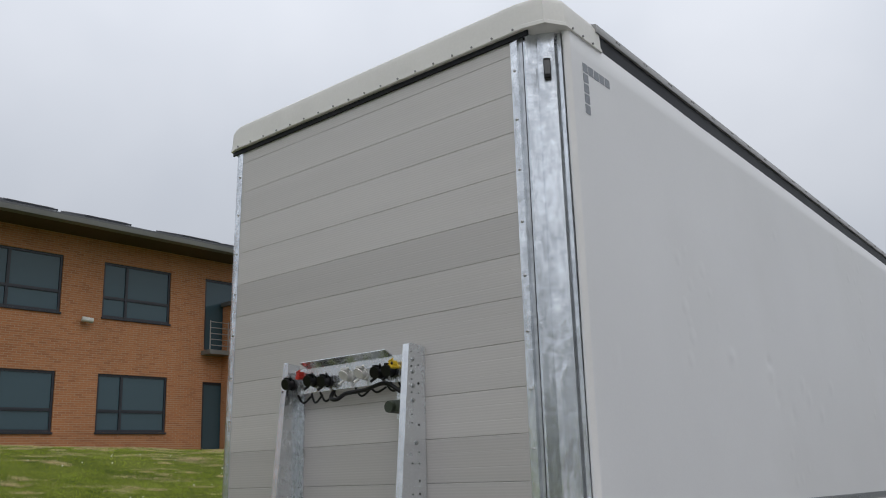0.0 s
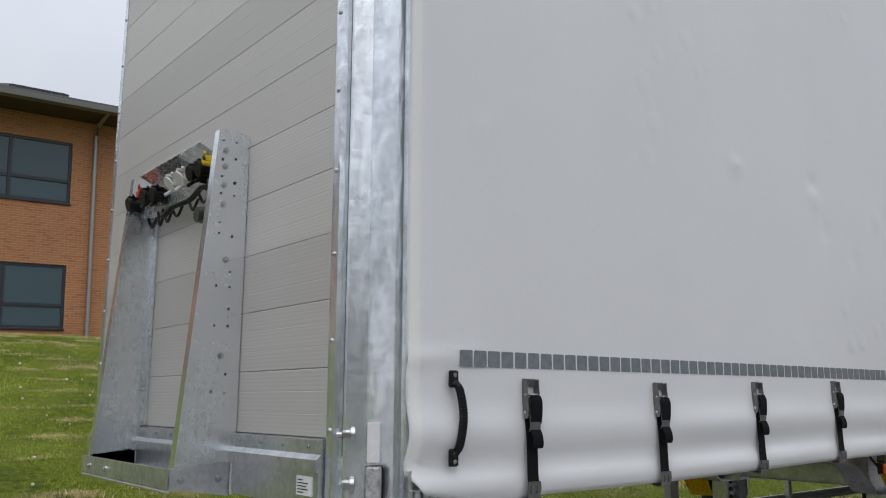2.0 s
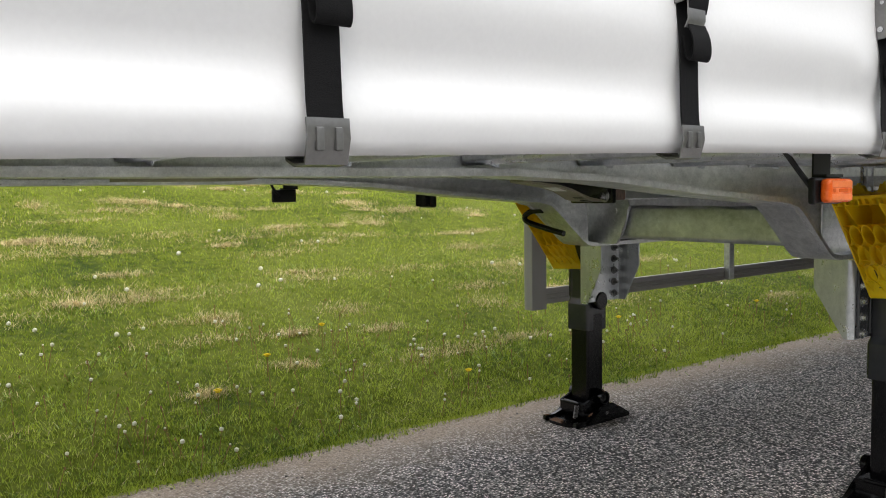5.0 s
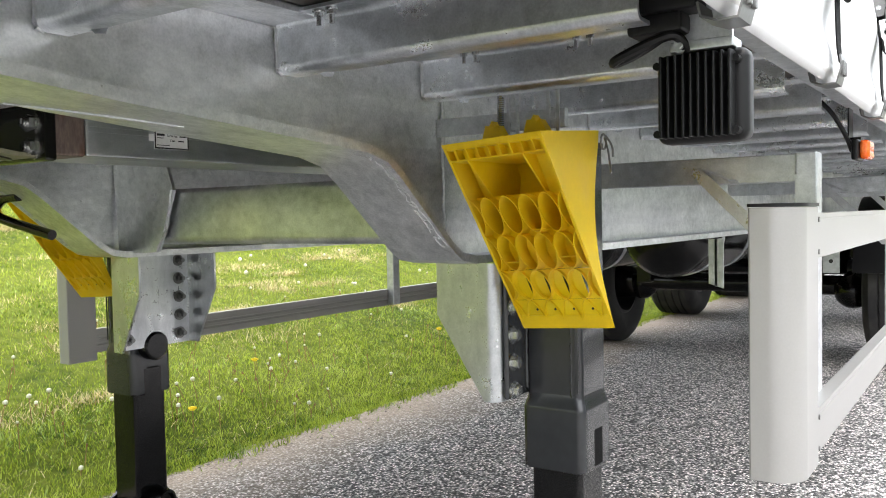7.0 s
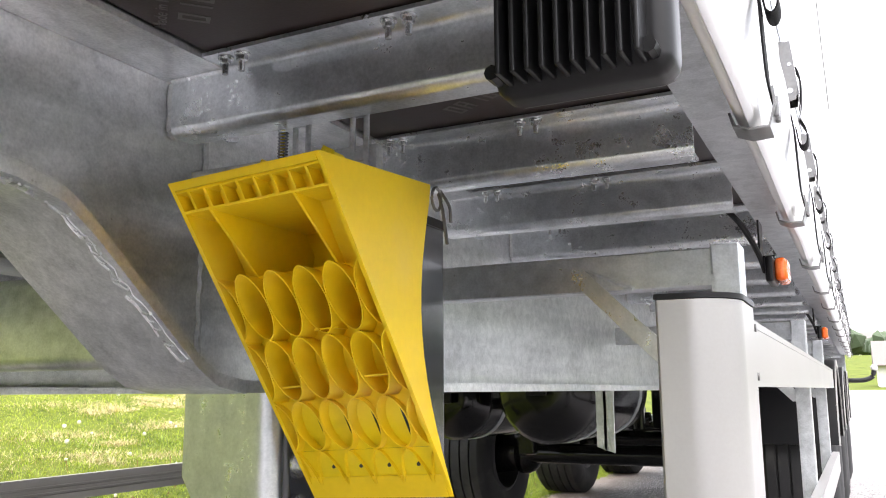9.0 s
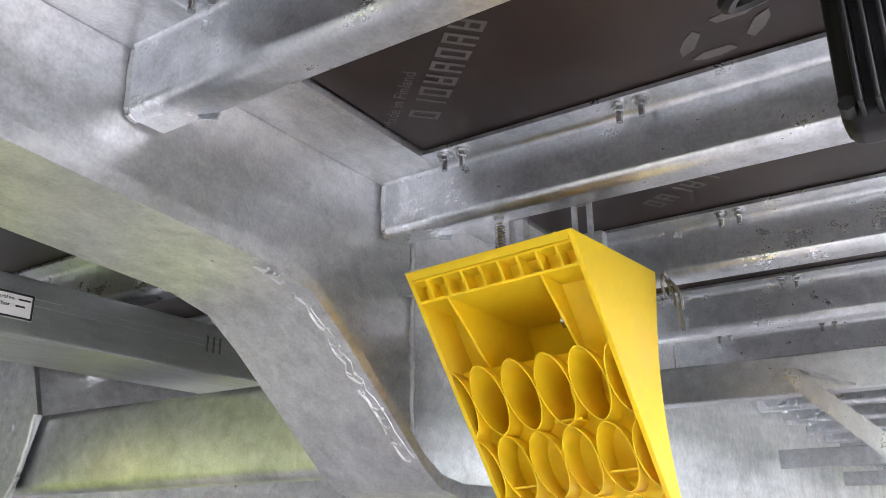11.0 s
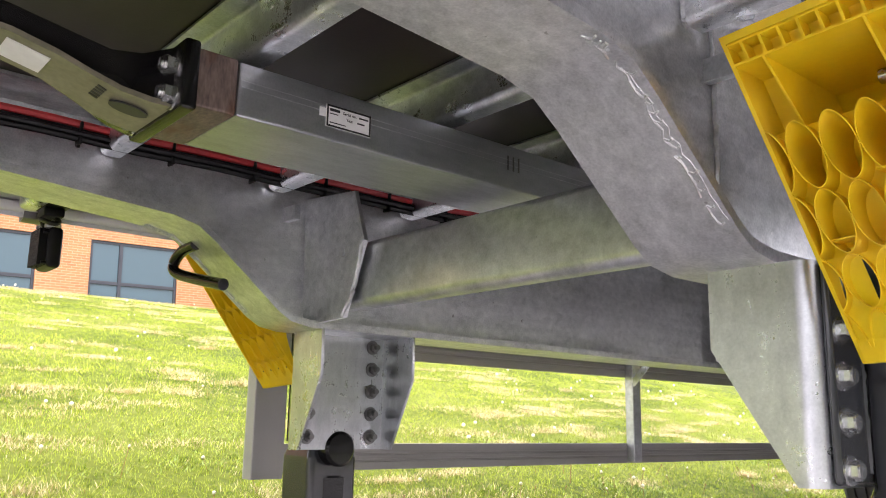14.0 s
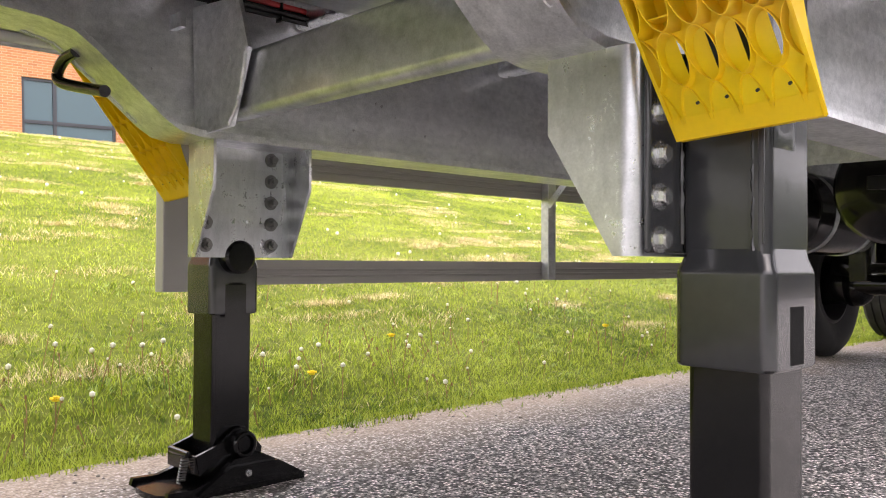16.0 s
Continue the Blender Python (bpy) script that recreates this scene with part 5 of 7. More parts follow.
def floor_panels():
    """Brown phenolic plywood, seen from below between the bearers."""
    edges = [3.3, 5.02, 6.6, 7.77, 9.3, 11.7, 14.1, 16.6]
    for y0, y1 in zip(edges, edges[1:]):
        for x0, x1 in ((-2.428, -1.94), (mx(-2.428), -2.67), (mx(-1.94) - 0.02, mx(-2.428) - 0.03)):
            b = BM()
            a0, a1 = min(x0, x1), max(x0, x1)
            box(b, a0, a1, y0 + 0.002, y1 - 0.002, 1.236, 1.262, 0.001)
            part("floor_panel", b, PLY, trailer, "dark brown plywood floor panel", smooth=0)


floor_panels()


def ply_marks():
    """Pale prints on the underside of the plywood: plain shapes for the maker's marks, one line of words."""
    def bars(cx, cy, ang, seed, k=8, size=0.034):
        rnd = random.Random(seed)
        for i in range(k):
            b = BM()
            u, w, t = (i - k / 2) * size * 0.75, size * 0.5, size * 0.13
            box(b, u, u + t, -size * 0.5, size * 0.5, -0.0006, 0)
            if rnd.random() < 0.8:
                box(b, u + w - t, u + w, -size * 0.5, size * 0.5, -0.0006, 0)
                for v in rnd.sample((-0.5, -0.07, 0.37), 2):
                    box(b, u + t, u + w - t, v * size, v * size + t, -0.0006, 0)
            o = part("print", b, PRINT, trailer, "pale printed mark on the plywood", smooth=0)
            o.matrix_basis = pose(cx, cy, 1.2357, 0, 0, ang)
    bars(-2.312, 7.188, 137, 1)
    bars(-2.2, 7.62, 150, 2, 6)
    bars(-2.86, 6.35, 40, 3)
    bars(-3.2, 6.55, 40, 4)
    bars(-2.95, 6.72, 40, 7, 6)
    m = pose(-2.381, 7.206, 1.2354, 180, 0, 137 + 180)
    letters("lettering", "Made in Finland", 0.02, m, PRINT, trailer)
    b = BM()
    for k in range(4):
        a0 = radians(90 * k + 12)
        pts = [(0.05 * math.cos(a0 + radians(t)), 0.03 * math.sin(a0 + radians(t))) for t in (0, 22, 45, 66)]
        prism(b, pts + [(0.034 * math.cos(a0 + radians(60)), 0.02 * math.sin(a0 + radians(60))), (0.034 * math.cos(a0 + radians(6)), 0.02 * math.sin(a0 + radians(6)))], "z", -0.0006, 0)
    o = part("print", b, PRINT, trailer, "pale printed oval mark", smooth=0)
    o.matrix_basis = pose(-2.05, 7.272, 1.2357, 0, 0, 150)


ply_marks()


def side_rails():
    for x0, x1 in ((-1.938, -1.868), (-4.372, -4.302)):
        b = BM()
        box(b, x0, x1, 3.3, 16.7, 1.196, 1.29, 0.004)
        part("side_rail", b, GALV, trailer, "galvanised side rail under the curtain")


side_rails()


# -- landing legs --
def landing_leg(s):
    q = (lambda x: x) if s > 0 else (lambda x: 2 * XL - x)
    cx, cy = q(-2.338), 7.605 if s > 0 else 7.63

    def rtube(h, z0, z1, r):
        pts = []
        for sx, sy, a0 in ((1, 1, 0), (-1, 1, 90), (-1, -1, 180), (1, -1, 270)):
            for k in range(5):
                a = radians(a0 + 22.5 * k)
                pts.append((cx + sx * (h - r) + r * math.cos(a), cy + sy * (h - r) + r * math.sin(a)))
        b = BM()
        prism(b, pts, "z", z0, z1)
        return b

    leg = part("landing_leg", rtube(0.062, 0.5, 1.06, 0.014), GREY_PAINT, trailer, "dark grey telescopic landing leg")
    part("cap", rtube(0.065, 1.06, 1.072, 0.016), BLACK_PLASTIC, leg, "black plastic cap")
    c = BM()
    rings = []
    for z, h in ((0.408, 0.067), (0.412, 0.07), (0.53, 0.07), (0.538, 0.0685), (0.552, 0.064), (0.564, 0.0622)):
        ring = []
        for sx, sy, a0 in ((1, 1, 0), (-1, 1, 90), (-1, -1, 180), (1, -1, 270)):
            for k in range(5):
                a = radians(a0 + 22.5 * k)
                ring.append(c.verts.new((cx + sx * (h - 0.018) + 0.018 * math.cos(a), cy + sy * (h - 0.018) + 0.018 * math.sin(a), z)))
        rings.append(ring)
    for r0, r1 in zip(rings, rings[1:]):
        for i in range(20):
            c.faces.new((r0[i], r0[(i + 1) % 20], r1[(i + 1) % 20], r1[i]))
    c.faces.new(rings[0][::-1])
    c.faces.new(rings[-1])
    col = part("collar", c, GREY_PAINT, leg, "swaged collar with a slot", smooth=45)
    b = BM()
    # no recess is cut; a black block gives the slot's inner shade
    box(b, cx + 0.0685, cx + 0.0702, cy - 0.02, cy + 0.02, 0.415, 0.49, 0.0)
    part("slot", b, WEBBING, col)
    if s < 0:
        b = BM()
        box(b, cx + 0.0685, cx + 0.0705, cy - 0.03, cy + 0.03, 0.4, 0.485, 0.0005)
        rod(b, (cx + 0.0, cy - 0.005, 0.555), (cx + 0.1, cy - 0.005, 0.555), 0.043, 22)
        rod(b, (cx + 0.1, cy - 0.005, 0.555), (cx + 0.106, cy - 0.005, 0.555), 0.043, 22, 0.036)
        part("bulge", b, BLACK_PAINT, col)
    part("inner_tube", rtube(0.056, 0.05, 0.41, 0.012), BLACK_PAINT, leg, "black gloss inner tube")
    b = BM()
    xs = cx + s * 0.041
    weld_line(b, [(xs, cy - 0.0615, 0.56), (xs, cy - 0.0615, 1.05)], 0.0028)
    box(b, *sorted((xs - s * 0.006, xs + s * 0.008)), cy - 0.0632, cy - 0.0605, 0.565, 1.05, 0.001)
    box(b, *sorted((xs + s * 0.013, xs + s * 0.016)), cy - 0.0655, cy - 0.0615, 0.57, 1.055, 0.001)
    part("welded_seam", b, GREY_PAINT, leg)
    b = BM()
    weld_line(b, [(q(-2.402), cy - 0.055, 0.57), (q(-2.402), cy - 0.055, 0.83)], 0.006)
    part("weld_seam", b, GREY_PAINT, leg)
    if s > 0:
        # crumpled painted-over label on the side
        b = BM()
        n = 9
        grid = [[b.verts.new((cx + 0.0625 + 0.0035 * (0 < i < n and 0 < k < n) * (0.4 + abs(noise.noise((i * 0.9, k * 0.9, 4)))), cy - 0.05 + 0.062 * i / n, 0.692 + 0.11 * k / n)) for k in range(n + 1)] for i in range(n + 1)]
        for i in range(n):
            for k in range(n):
                b.faces.new((grid[i][k], grid[i + 1][k], grid[i + 1][k + 1], grid[i][k + 1]))
        part("painted_label", b, GREY_PAINT, leg, "crumpled label painted over", smooth=20)
    # bolted flange on the leg
    b = BM()
    x0, x1 = sorted((q(-2.4118), q(-2.4)))
    box(b, x0, x1, 7.468 if s > 0 else 7.56, 7.75, 0.558, 0.83, 0.006, 3)
    fl = part("bolt_flange", b, GREY_PAINT, leg)
    for z in (0.576, 0.632, 0.688, 0.744, 0.8):
        for y in (7.49, 7.715) if s > 0 else (7.715,):
            p = BM()
            bolt(p, (q(-2.4), y, z), (s, 0, 0), 0.0125)
            part("bolt", p, ZINC_BOLT, fl)
    # channel bracket below the chassis beam
    b = BM()
    xo, xi, xb = (-2.412, -2.556, -2.446) if s > 0 else (q(-2.43), q(-2.56), q(-2.475))
    yf, yr, zl, r = (7.452 if s > 0 else 7.482), 7.756, 0.554, 0.024 if s > 0 else 0.008
    # one folded sheet: front flange, rounded bend, side, bend, rear flange, each flange cut off at a slant below
    def sheet(xx, yy):
        return max(zl, 0.725 - (0.725 - zl) * (xx - xi) / (xb - xi))
    line = [(xi, yf), (xb, yf), (xo - s * r, yf)] + [(xo - s * r + s * r * math.sin(radians(a)), yf + r - r * math.cos(radians(a))) for a in (18, 36, 54, 72, 90)]
    line += [(xo - s * r + s * r * math.cos(radians(a)), yr - r + r * math.sin(radians(a))) for a in (0, 18, 36, 54, 72, 90)] + [(xb, yr), (xi, yr)]
    cols = []
    for k, (xx, yy) in enumerate(line):
        d = Vector(line[min(k + 1, len(line) - 1)]) - Vector(line[max(k - 1, 0)])
        nrm = Vector((-d.y, d.x)).normalized() * 0.007 * s
        cols.append([b.verts.new((xx, yy, sheet(xx, yy))), b.verts.new((xx, yy, 0.832)), b.verts.new((xx + nrm.x, yy + nrm.y, 0.832)), b.verts.new((xx + nrm.x, yy + nrm.y, sheet(xx, yy)))])
    for c0, c1 in zip(cols, cols[1:]):
        for k in range(4):
            b.faces.new((c0[k], c0[(k + 1) % 4], c1[(k + 1) % 4], c1[k]))
    b.faces.new(cols[0])
    b.faces.new(cols[-1][::-1])
    bk = part("leg_bracket", b, GALV_BRIGHT, leg, "bright zinc channel bracket", smooth=30)
    for z in (0.576, 0.632, 0.688, 0.744, 0.8):
        for y in (7.527, 7.712):
            if y < 7.6 and z > 0.65 and s < 0:
                continue
            p = BM()
            bolt(p, (q(-2.438), y, z + 0.009), (-s, 0, 0), 0.0125)
            rod(p, (q(-2.45), y, z + 0.009), (q(-2.464), y, z + 0.009), 0.007, 12)
            part("nut", p, ZINC_BOLT if s > 0 else STAINLESS, bk)
    # foot
    b = BM()
    n = 7
    foot_pts = [(-0.2, 0.012), (-0.195, 0.03), (-0.13, 0.028), (-0.07, 0.045), (-0.02, 0.085), (0.06, 0.09), (0.12, 0.06), (0.19, 0.02), (0.19, 0.004), (-0.19, 0.004)]
    for side in (-1, 1):
        prism(b, [(cy + y, z) for y, z in foot_pts], "x", cx + side * 0.1 - 0.008, cx + side * 0.1 + 0.008, 0.004)
    base = []
    for k in range(20):
        a = k * math.tau / 20
        base.append((cx + 0.112 * math.copysign(abs(math.cos(a)) ** 0.6, math.cos(a)), cy - 0.005 + 0.205 * math.copysign(abs(math.sin(a)) ** 0.6, math.sin(a))))
    prism(b, base, "z", 0.003, 0.018, 0.004)
    foot = part("foot", b, BLACK_PAINT, leg, "black pressed steel foot")
    b = BM()
    for side in (-1, 1):
        prism(b, [(cy - 0.1, 0.05), (cy - 0.11, 0.1), (cy - 0.05, 0.12), (cy + 0.0, 0.155), (cy + 0.03, 0.155), (cy + 0.075, 0.1), (cy + 0.07, 0.05)], "x", cx + side * 0.074 - 0.005, cx + side * 0.074 + 0.005, 0.003)
    box(b, cx - 0.076, cx + 0.076, cy - 0.112, cy - 0.1, 0.055, 0.1, 0.003)
    box(b, cx - 0.075, cx + 0.075, cy - 0.1, cy + 0.07, 0.05, 0.06)
    part("cradle", b, BLACK_PAINT, foot)
    b = BM()
    rod(b, (cx - 0.095, cy + 0.012, 0.118), (cx + 0.095, cy + 0.012, 0.118), 0.03, 20)
    rod(b, (cx - 0.1, cy + 0.012, 0.118), (cx + 0.1, cy + 0.012, 0.118), 0.018, 16)
    part("axle_pin", b, BLACK_PAINT, foot)
    b = BM()
    rod(b, (cx - 0.04, cy - 0.118, 0.102), (cx + 0.055, cy - 0.118, 0.102), 0.009, 12)
    part("spring_rod", b, BLACK_PAINT, foot)
    b = BM()
    sweep(b, [(cx + 0.045 + 0.0095 * math.cos(k * 0.7), cy - 0.122 - 0.012 * k / 80 + 0.0095 * math.sin(k * 0.7), 0.095 - 0.06 * k / 80) for k in range(81)], 0.0022, 5)
    part("spring", b, STAINLESS, foot, "coil spring")
    b = BM()
    bolt(b, (cx + 0.108, cy + 0.02, 0.045), (1, 0, 0), 0.006)
    part("bolt", b, ZINC_BOLT, foot)
    for side in (-1, 1):
        b = BM()
        n = 24
        rg = [[b.verts.new((cx + side * u, cy + 0.012 + r * math.cos(k * math.tau / n), 0.118 + r * math.sin(k * math.tau / n))) for k in range(n)] for u, r in ((0.085, 0.034), (0.104, 0.034), (0.108, 0.03), (0.108, 0.024), (0.092, 0.02))]
        for p, q_ in zip(rg, rg[1:]):
            for k in range(n):
                b.faces.new((p[k], p[(k + 1) % n], q_[(k + 1) % n], q_[k]))
        b.faces.new(rg[-1])
        part("pin_boss", b, BLACK_PAINT, foot)
        b = BM()
        ribbon(b, [(cx + side * 0.112, cy - 0.12, 0.012), (cx + side * 0.112, cy - 0.06, 0.05), (cx + side * 0.112, cy - 0.03, 0.066), (cx + side * 0.112, cy + 0.1, 0.066)], 0.006, 0.006, (1, 0, 0))
        part("pressed_rib", b, BLACK_PAINT, foot)
    foot.location.z = -0.04
    return leg


landing_leg(1)
landing_leg(-1)


# -- side guards --
def side_guard(s):
    q = (lambda x: x) if s > 0 else (lambda x: 2 * -3.085 - x)
    b = BM()
    xi, xo, y0, y1 = (-1.956, -1.868, 7.545, 7.7) if s > 0 else (-1.962, -1.868, 7.655, 7.76)
    pts = [(xi, y0 + 0.003), (xi, y1), (xo, y1)]
    for k in range(15):
        a = radians(0 - 90 * k / 14)
        pts.append((xo - 0.055 + 0.055 * math.cos(a), y0 + 0.055 + 0.055 * math.sin(a)))
    pts.append((xi + 0.003, y0))
    pts = [(q(x), y) for x, y in pts]
    prism(b, pts, "z", 0.45, 0.932, 0.0012, 1)
    g = part("side_guard", b, ALU, trailer, "silver anodised aluminium side guard", smooth=30)
    b = BM()
    c = [(x + (0.002 if x > q(-1.915) else -0.002), y) for x, y in pts]
    prism(b, c, "z", 0.933, 0.939)
    part("cap", b, BLACK_PLASTIC, g, "black plastic cap")
    for z0, z1 in ((0.836, 0.92), (0.466, 0.55)):
        b = BM()
        h = z1 - z0
        pr = [(0, 0), (0, h * 0.86), (-0.0012, h * 0.865), (-0.0012, h * 0.885), (0, h * 0.89), (0, h), (-0.028, h), (-0.028, h * 0.68), (-0.023, h * 0.65), (-0.023, h * 0.58), (-0.028, h * 0.55), (-0.028, h * 0.42), (-0.023, h * 0.39), (-0.023, h * 0.32), (-0.028, h * 0.29), (-0.028, 0)]
        pr = [(q(xo - 0.004 + u), z0 + v) for u, v in pr]
        prism(b, pr, "y", y1, 10.9, 0.0012, 1)
        part("guard_rail", b, ALU, g, "grooved aluminium rail", smooth=20)
        for dz in (0.012, h - 0.012):
            b = BM()
            rod(b, (q(xo - 0.004), y1 + 0.006, z0 + dz), (q(xo + 0.002), y1 + 0.006, z0 + dz), 0.005, 10)
            part("rivet", b, STAINLESS, g)
    # galvanised hangers from the chassis
    for y in (7.865, 9.42, 10.65) if s > 0 else (9.5, 11.0):
        b = BM()
        x0, x1 = sorted((q(-1.94), q(-1.898)))
        box(b, x0, x1, y, y + 0.055, 0.47, 1.045, 0.003, 1)
        for xx0, xx1 in ((x0, x0 + 0.004),):
            box(b, xx0, xx1, y, y + 0.06, 0.5, 1.0)
        h = part("hanger", b, GALV, g, "galvanised hanger post", smooth=20)
        b = BM()
        x0, x1 = sorted((q(-2.5), q(-1.93)))
        box(b, x0, x1, y + 0.02, y + 0.06, 0.985, 1.043, 0.002, 1)
        part("arm", b, GALV, h, smooth=20)
        b = BM()
        plate(b, [(q(-2.175), y + 0.005, 1.025), (q(-2.135), y + 0.005, 1.02), (q(-1.94), y + 0.005, 0.83), (q(-1.94), y + 0.005, 0.795), (q(-1.95), y + 0.005, 0.795)], 0.006)
        part("brace", b, GALV_BRIGHT, h)
        b = BM()
        weld_line(b, [(q(-2.14), y + 0.018, 1.022), (q(-2.06), y + 0.018, 0.988)], 0.004)
        part("weld_seam", b, WELD, h)
        b = BM()
        weld_line(b, [(q(-1.937), y + 0.012, 0.99), (q(-1.937), y + 0.012, 1.04)], 0.004)
        part("weld_seam", b, WELD, h)


side_guard(1)
side_guard(-1)


# -- lamps under the side rails --
def amber_lamp(y, s, big=True):
    q = (lambda x: x) if s > 0 else (lambda x: 2 * -3.12 - x)
    x = q(-1.9)
    b = BM()
    x0, x1 = sorted((x, x - s * 0.018))
    box(b, x0, x1, y - 0.014, y + 0.1, 1.054, 1.11, 0.006)
    l = part("side_marker", b, BLACK_PLASTIC, trailer, "orange side marker lamp on a black bracket")
    b = BM()
    x0, x1 = sorted((x + s * 0.024, x))
    box(b, x0, x1, y, y + 0.098, 1.057, 1.107, 0.009, 3)
    ln = part("lens", b, AMBER, l, "orange lens")
    for z0, z1 in ((1.0885, 1.102), (1.062, 1.0755)):
        b = BM()
        box(b, *sorted((x + s * 0.0225, x + s * 0.0252)), y + 0.008, y + 0.09, z0, z1, 0.001)
        part("reflex_strip", b, REFLEX, ln, "pale orange reflex strip")
    for dy, w in ((0.012, 0.01), (0.036, 0.036), (0.08, 0.01)):
        b = BM()
        box(b, *sorted((x + s * 0.0225, x + s * 0.0248)), y + dy, y + dy + w, 1.0785, 1.086, 0.001)
        part("window", b, AMBER_DEEP, ln)
    b = BM()
    box(b, min(x, x - s * 0.03), max(x, x - s * 0.03), y + 0.03, y + 0.1, 1.11, 1.116)
    box(b, x - s * 0.03 - 0.002, x - s * 0.03 + 0.002, y + 0.03, y + 0.1, 1.11, 1.196)
    part("bracket", b, BLACK_PLASTIC, l)
    b = BM()
    sweep(b, curve_points([(x - s * 0.02, y + 0.02, 1.08), (x - s * 0.03, y - 0.02, 1.12), (x - s * 0.06, y - 0.05, 1.18), (x - s * 0.1, y - 0.06, 1.225)], 6), 0.006)
    part("cable", b, BLACK_PLASTIC, l)


def work_lamp(s):
    q = (lambda x: x) if s > 0 else (lambda x: 2 * -3.12 - x)
    y0, y1, z0, z1 = 7.035, 7.095, 1.012, 1.124
    x0, x1 = sorted((q(-1.947), q(-1.834)))
    b = BM()
    box(b, x0, x1, y0 + 0.022, y1, z0, z1, 0.012, 3)
    l = part("work_lamp", b, BLACK_PLASTIC, trailer, "black finned work lamp")
    for k in range(10):
        p = BM()
        x = x0 + 0.012 + k * (x1 - x0 - 0.03) / 9
        box(p, x, x + 0.0035, y0, y0 + 0.03, z0 + 0.006, z1 - 0.006, 0.0012)
        part("fin", p, BLACK_PLASTIC, l)
    for z in (z0 + 0.012, z1 - 0.016):
        for x in (x0 + 0.006, x1 - 0.012):
            b = BM()
            rod(b, (x, y0 + 0.01, z), (x, y0 + 0.024, z), 0.005, 8)
            part("housing_screw", b, BLACK_PLASTIC, l)
    b = BM()
    box(b, x0 + 0.03, x1 - 0.02, y0 + 0.03, y0 + 0.036, z1, z1 + 0.06)
    box(b, x0 + 0.02, x1 - 0.015, y0 + 0.015, y0 + 0.055, z1 - 0.001, z1 + 0.012, 0.003)
    bolt(b, (x0 + 0.035, y0 + 0.015, z1 + 0.006), (0, -1, 0), 0.006)
    part("bracket", b, GALV, l)
    b = BM()
    xa, xb = sorted((q(-1.99), q(-1.885)))
    box(b, xa, xb, y0 - 0.01, y0 + 0.06, z1 + 0.046, z1 + 0.072, 0.006)
    box(b, xa + 0.015, xb - 0.02, y0 - 0.004, y0 + 0.05, z1 + 0.022, z1 + 0.048, 0.006)
    part("mounting_block", b, BLACK_PLASTIC, l, "black plastic mounting block")
    b = BM()
    c = s
    sweep(b, curve_points([(q(-1.905), y0 + 0.02, z1 + 0.0), (q(-1.915), y0 + 0.005, z1 + 0.018), (q(-1.94), y0 - 0.0, z1 + 0.014), (q(-1.985), y0 + 0.005, z1 + 0.0), (q(-2.0), y0 + 0.02, z1 - 0.004), (q(-1.975), y0 + 0.035, z1 + 0.008), (q(-1.935), y0 + 0.035, z1 + 0.03), (q(-1.925), y0 + 0.035, z1 + 0.06)], 7), 0.0065)
    part("cable", b, BLACK_PLASTIC, l)


for s in (1, -1):
    amber_lamp(6.235, s)
    work_lamp(s)
    for y in (8.47, 10.74):
        amber_lamp(y, s)


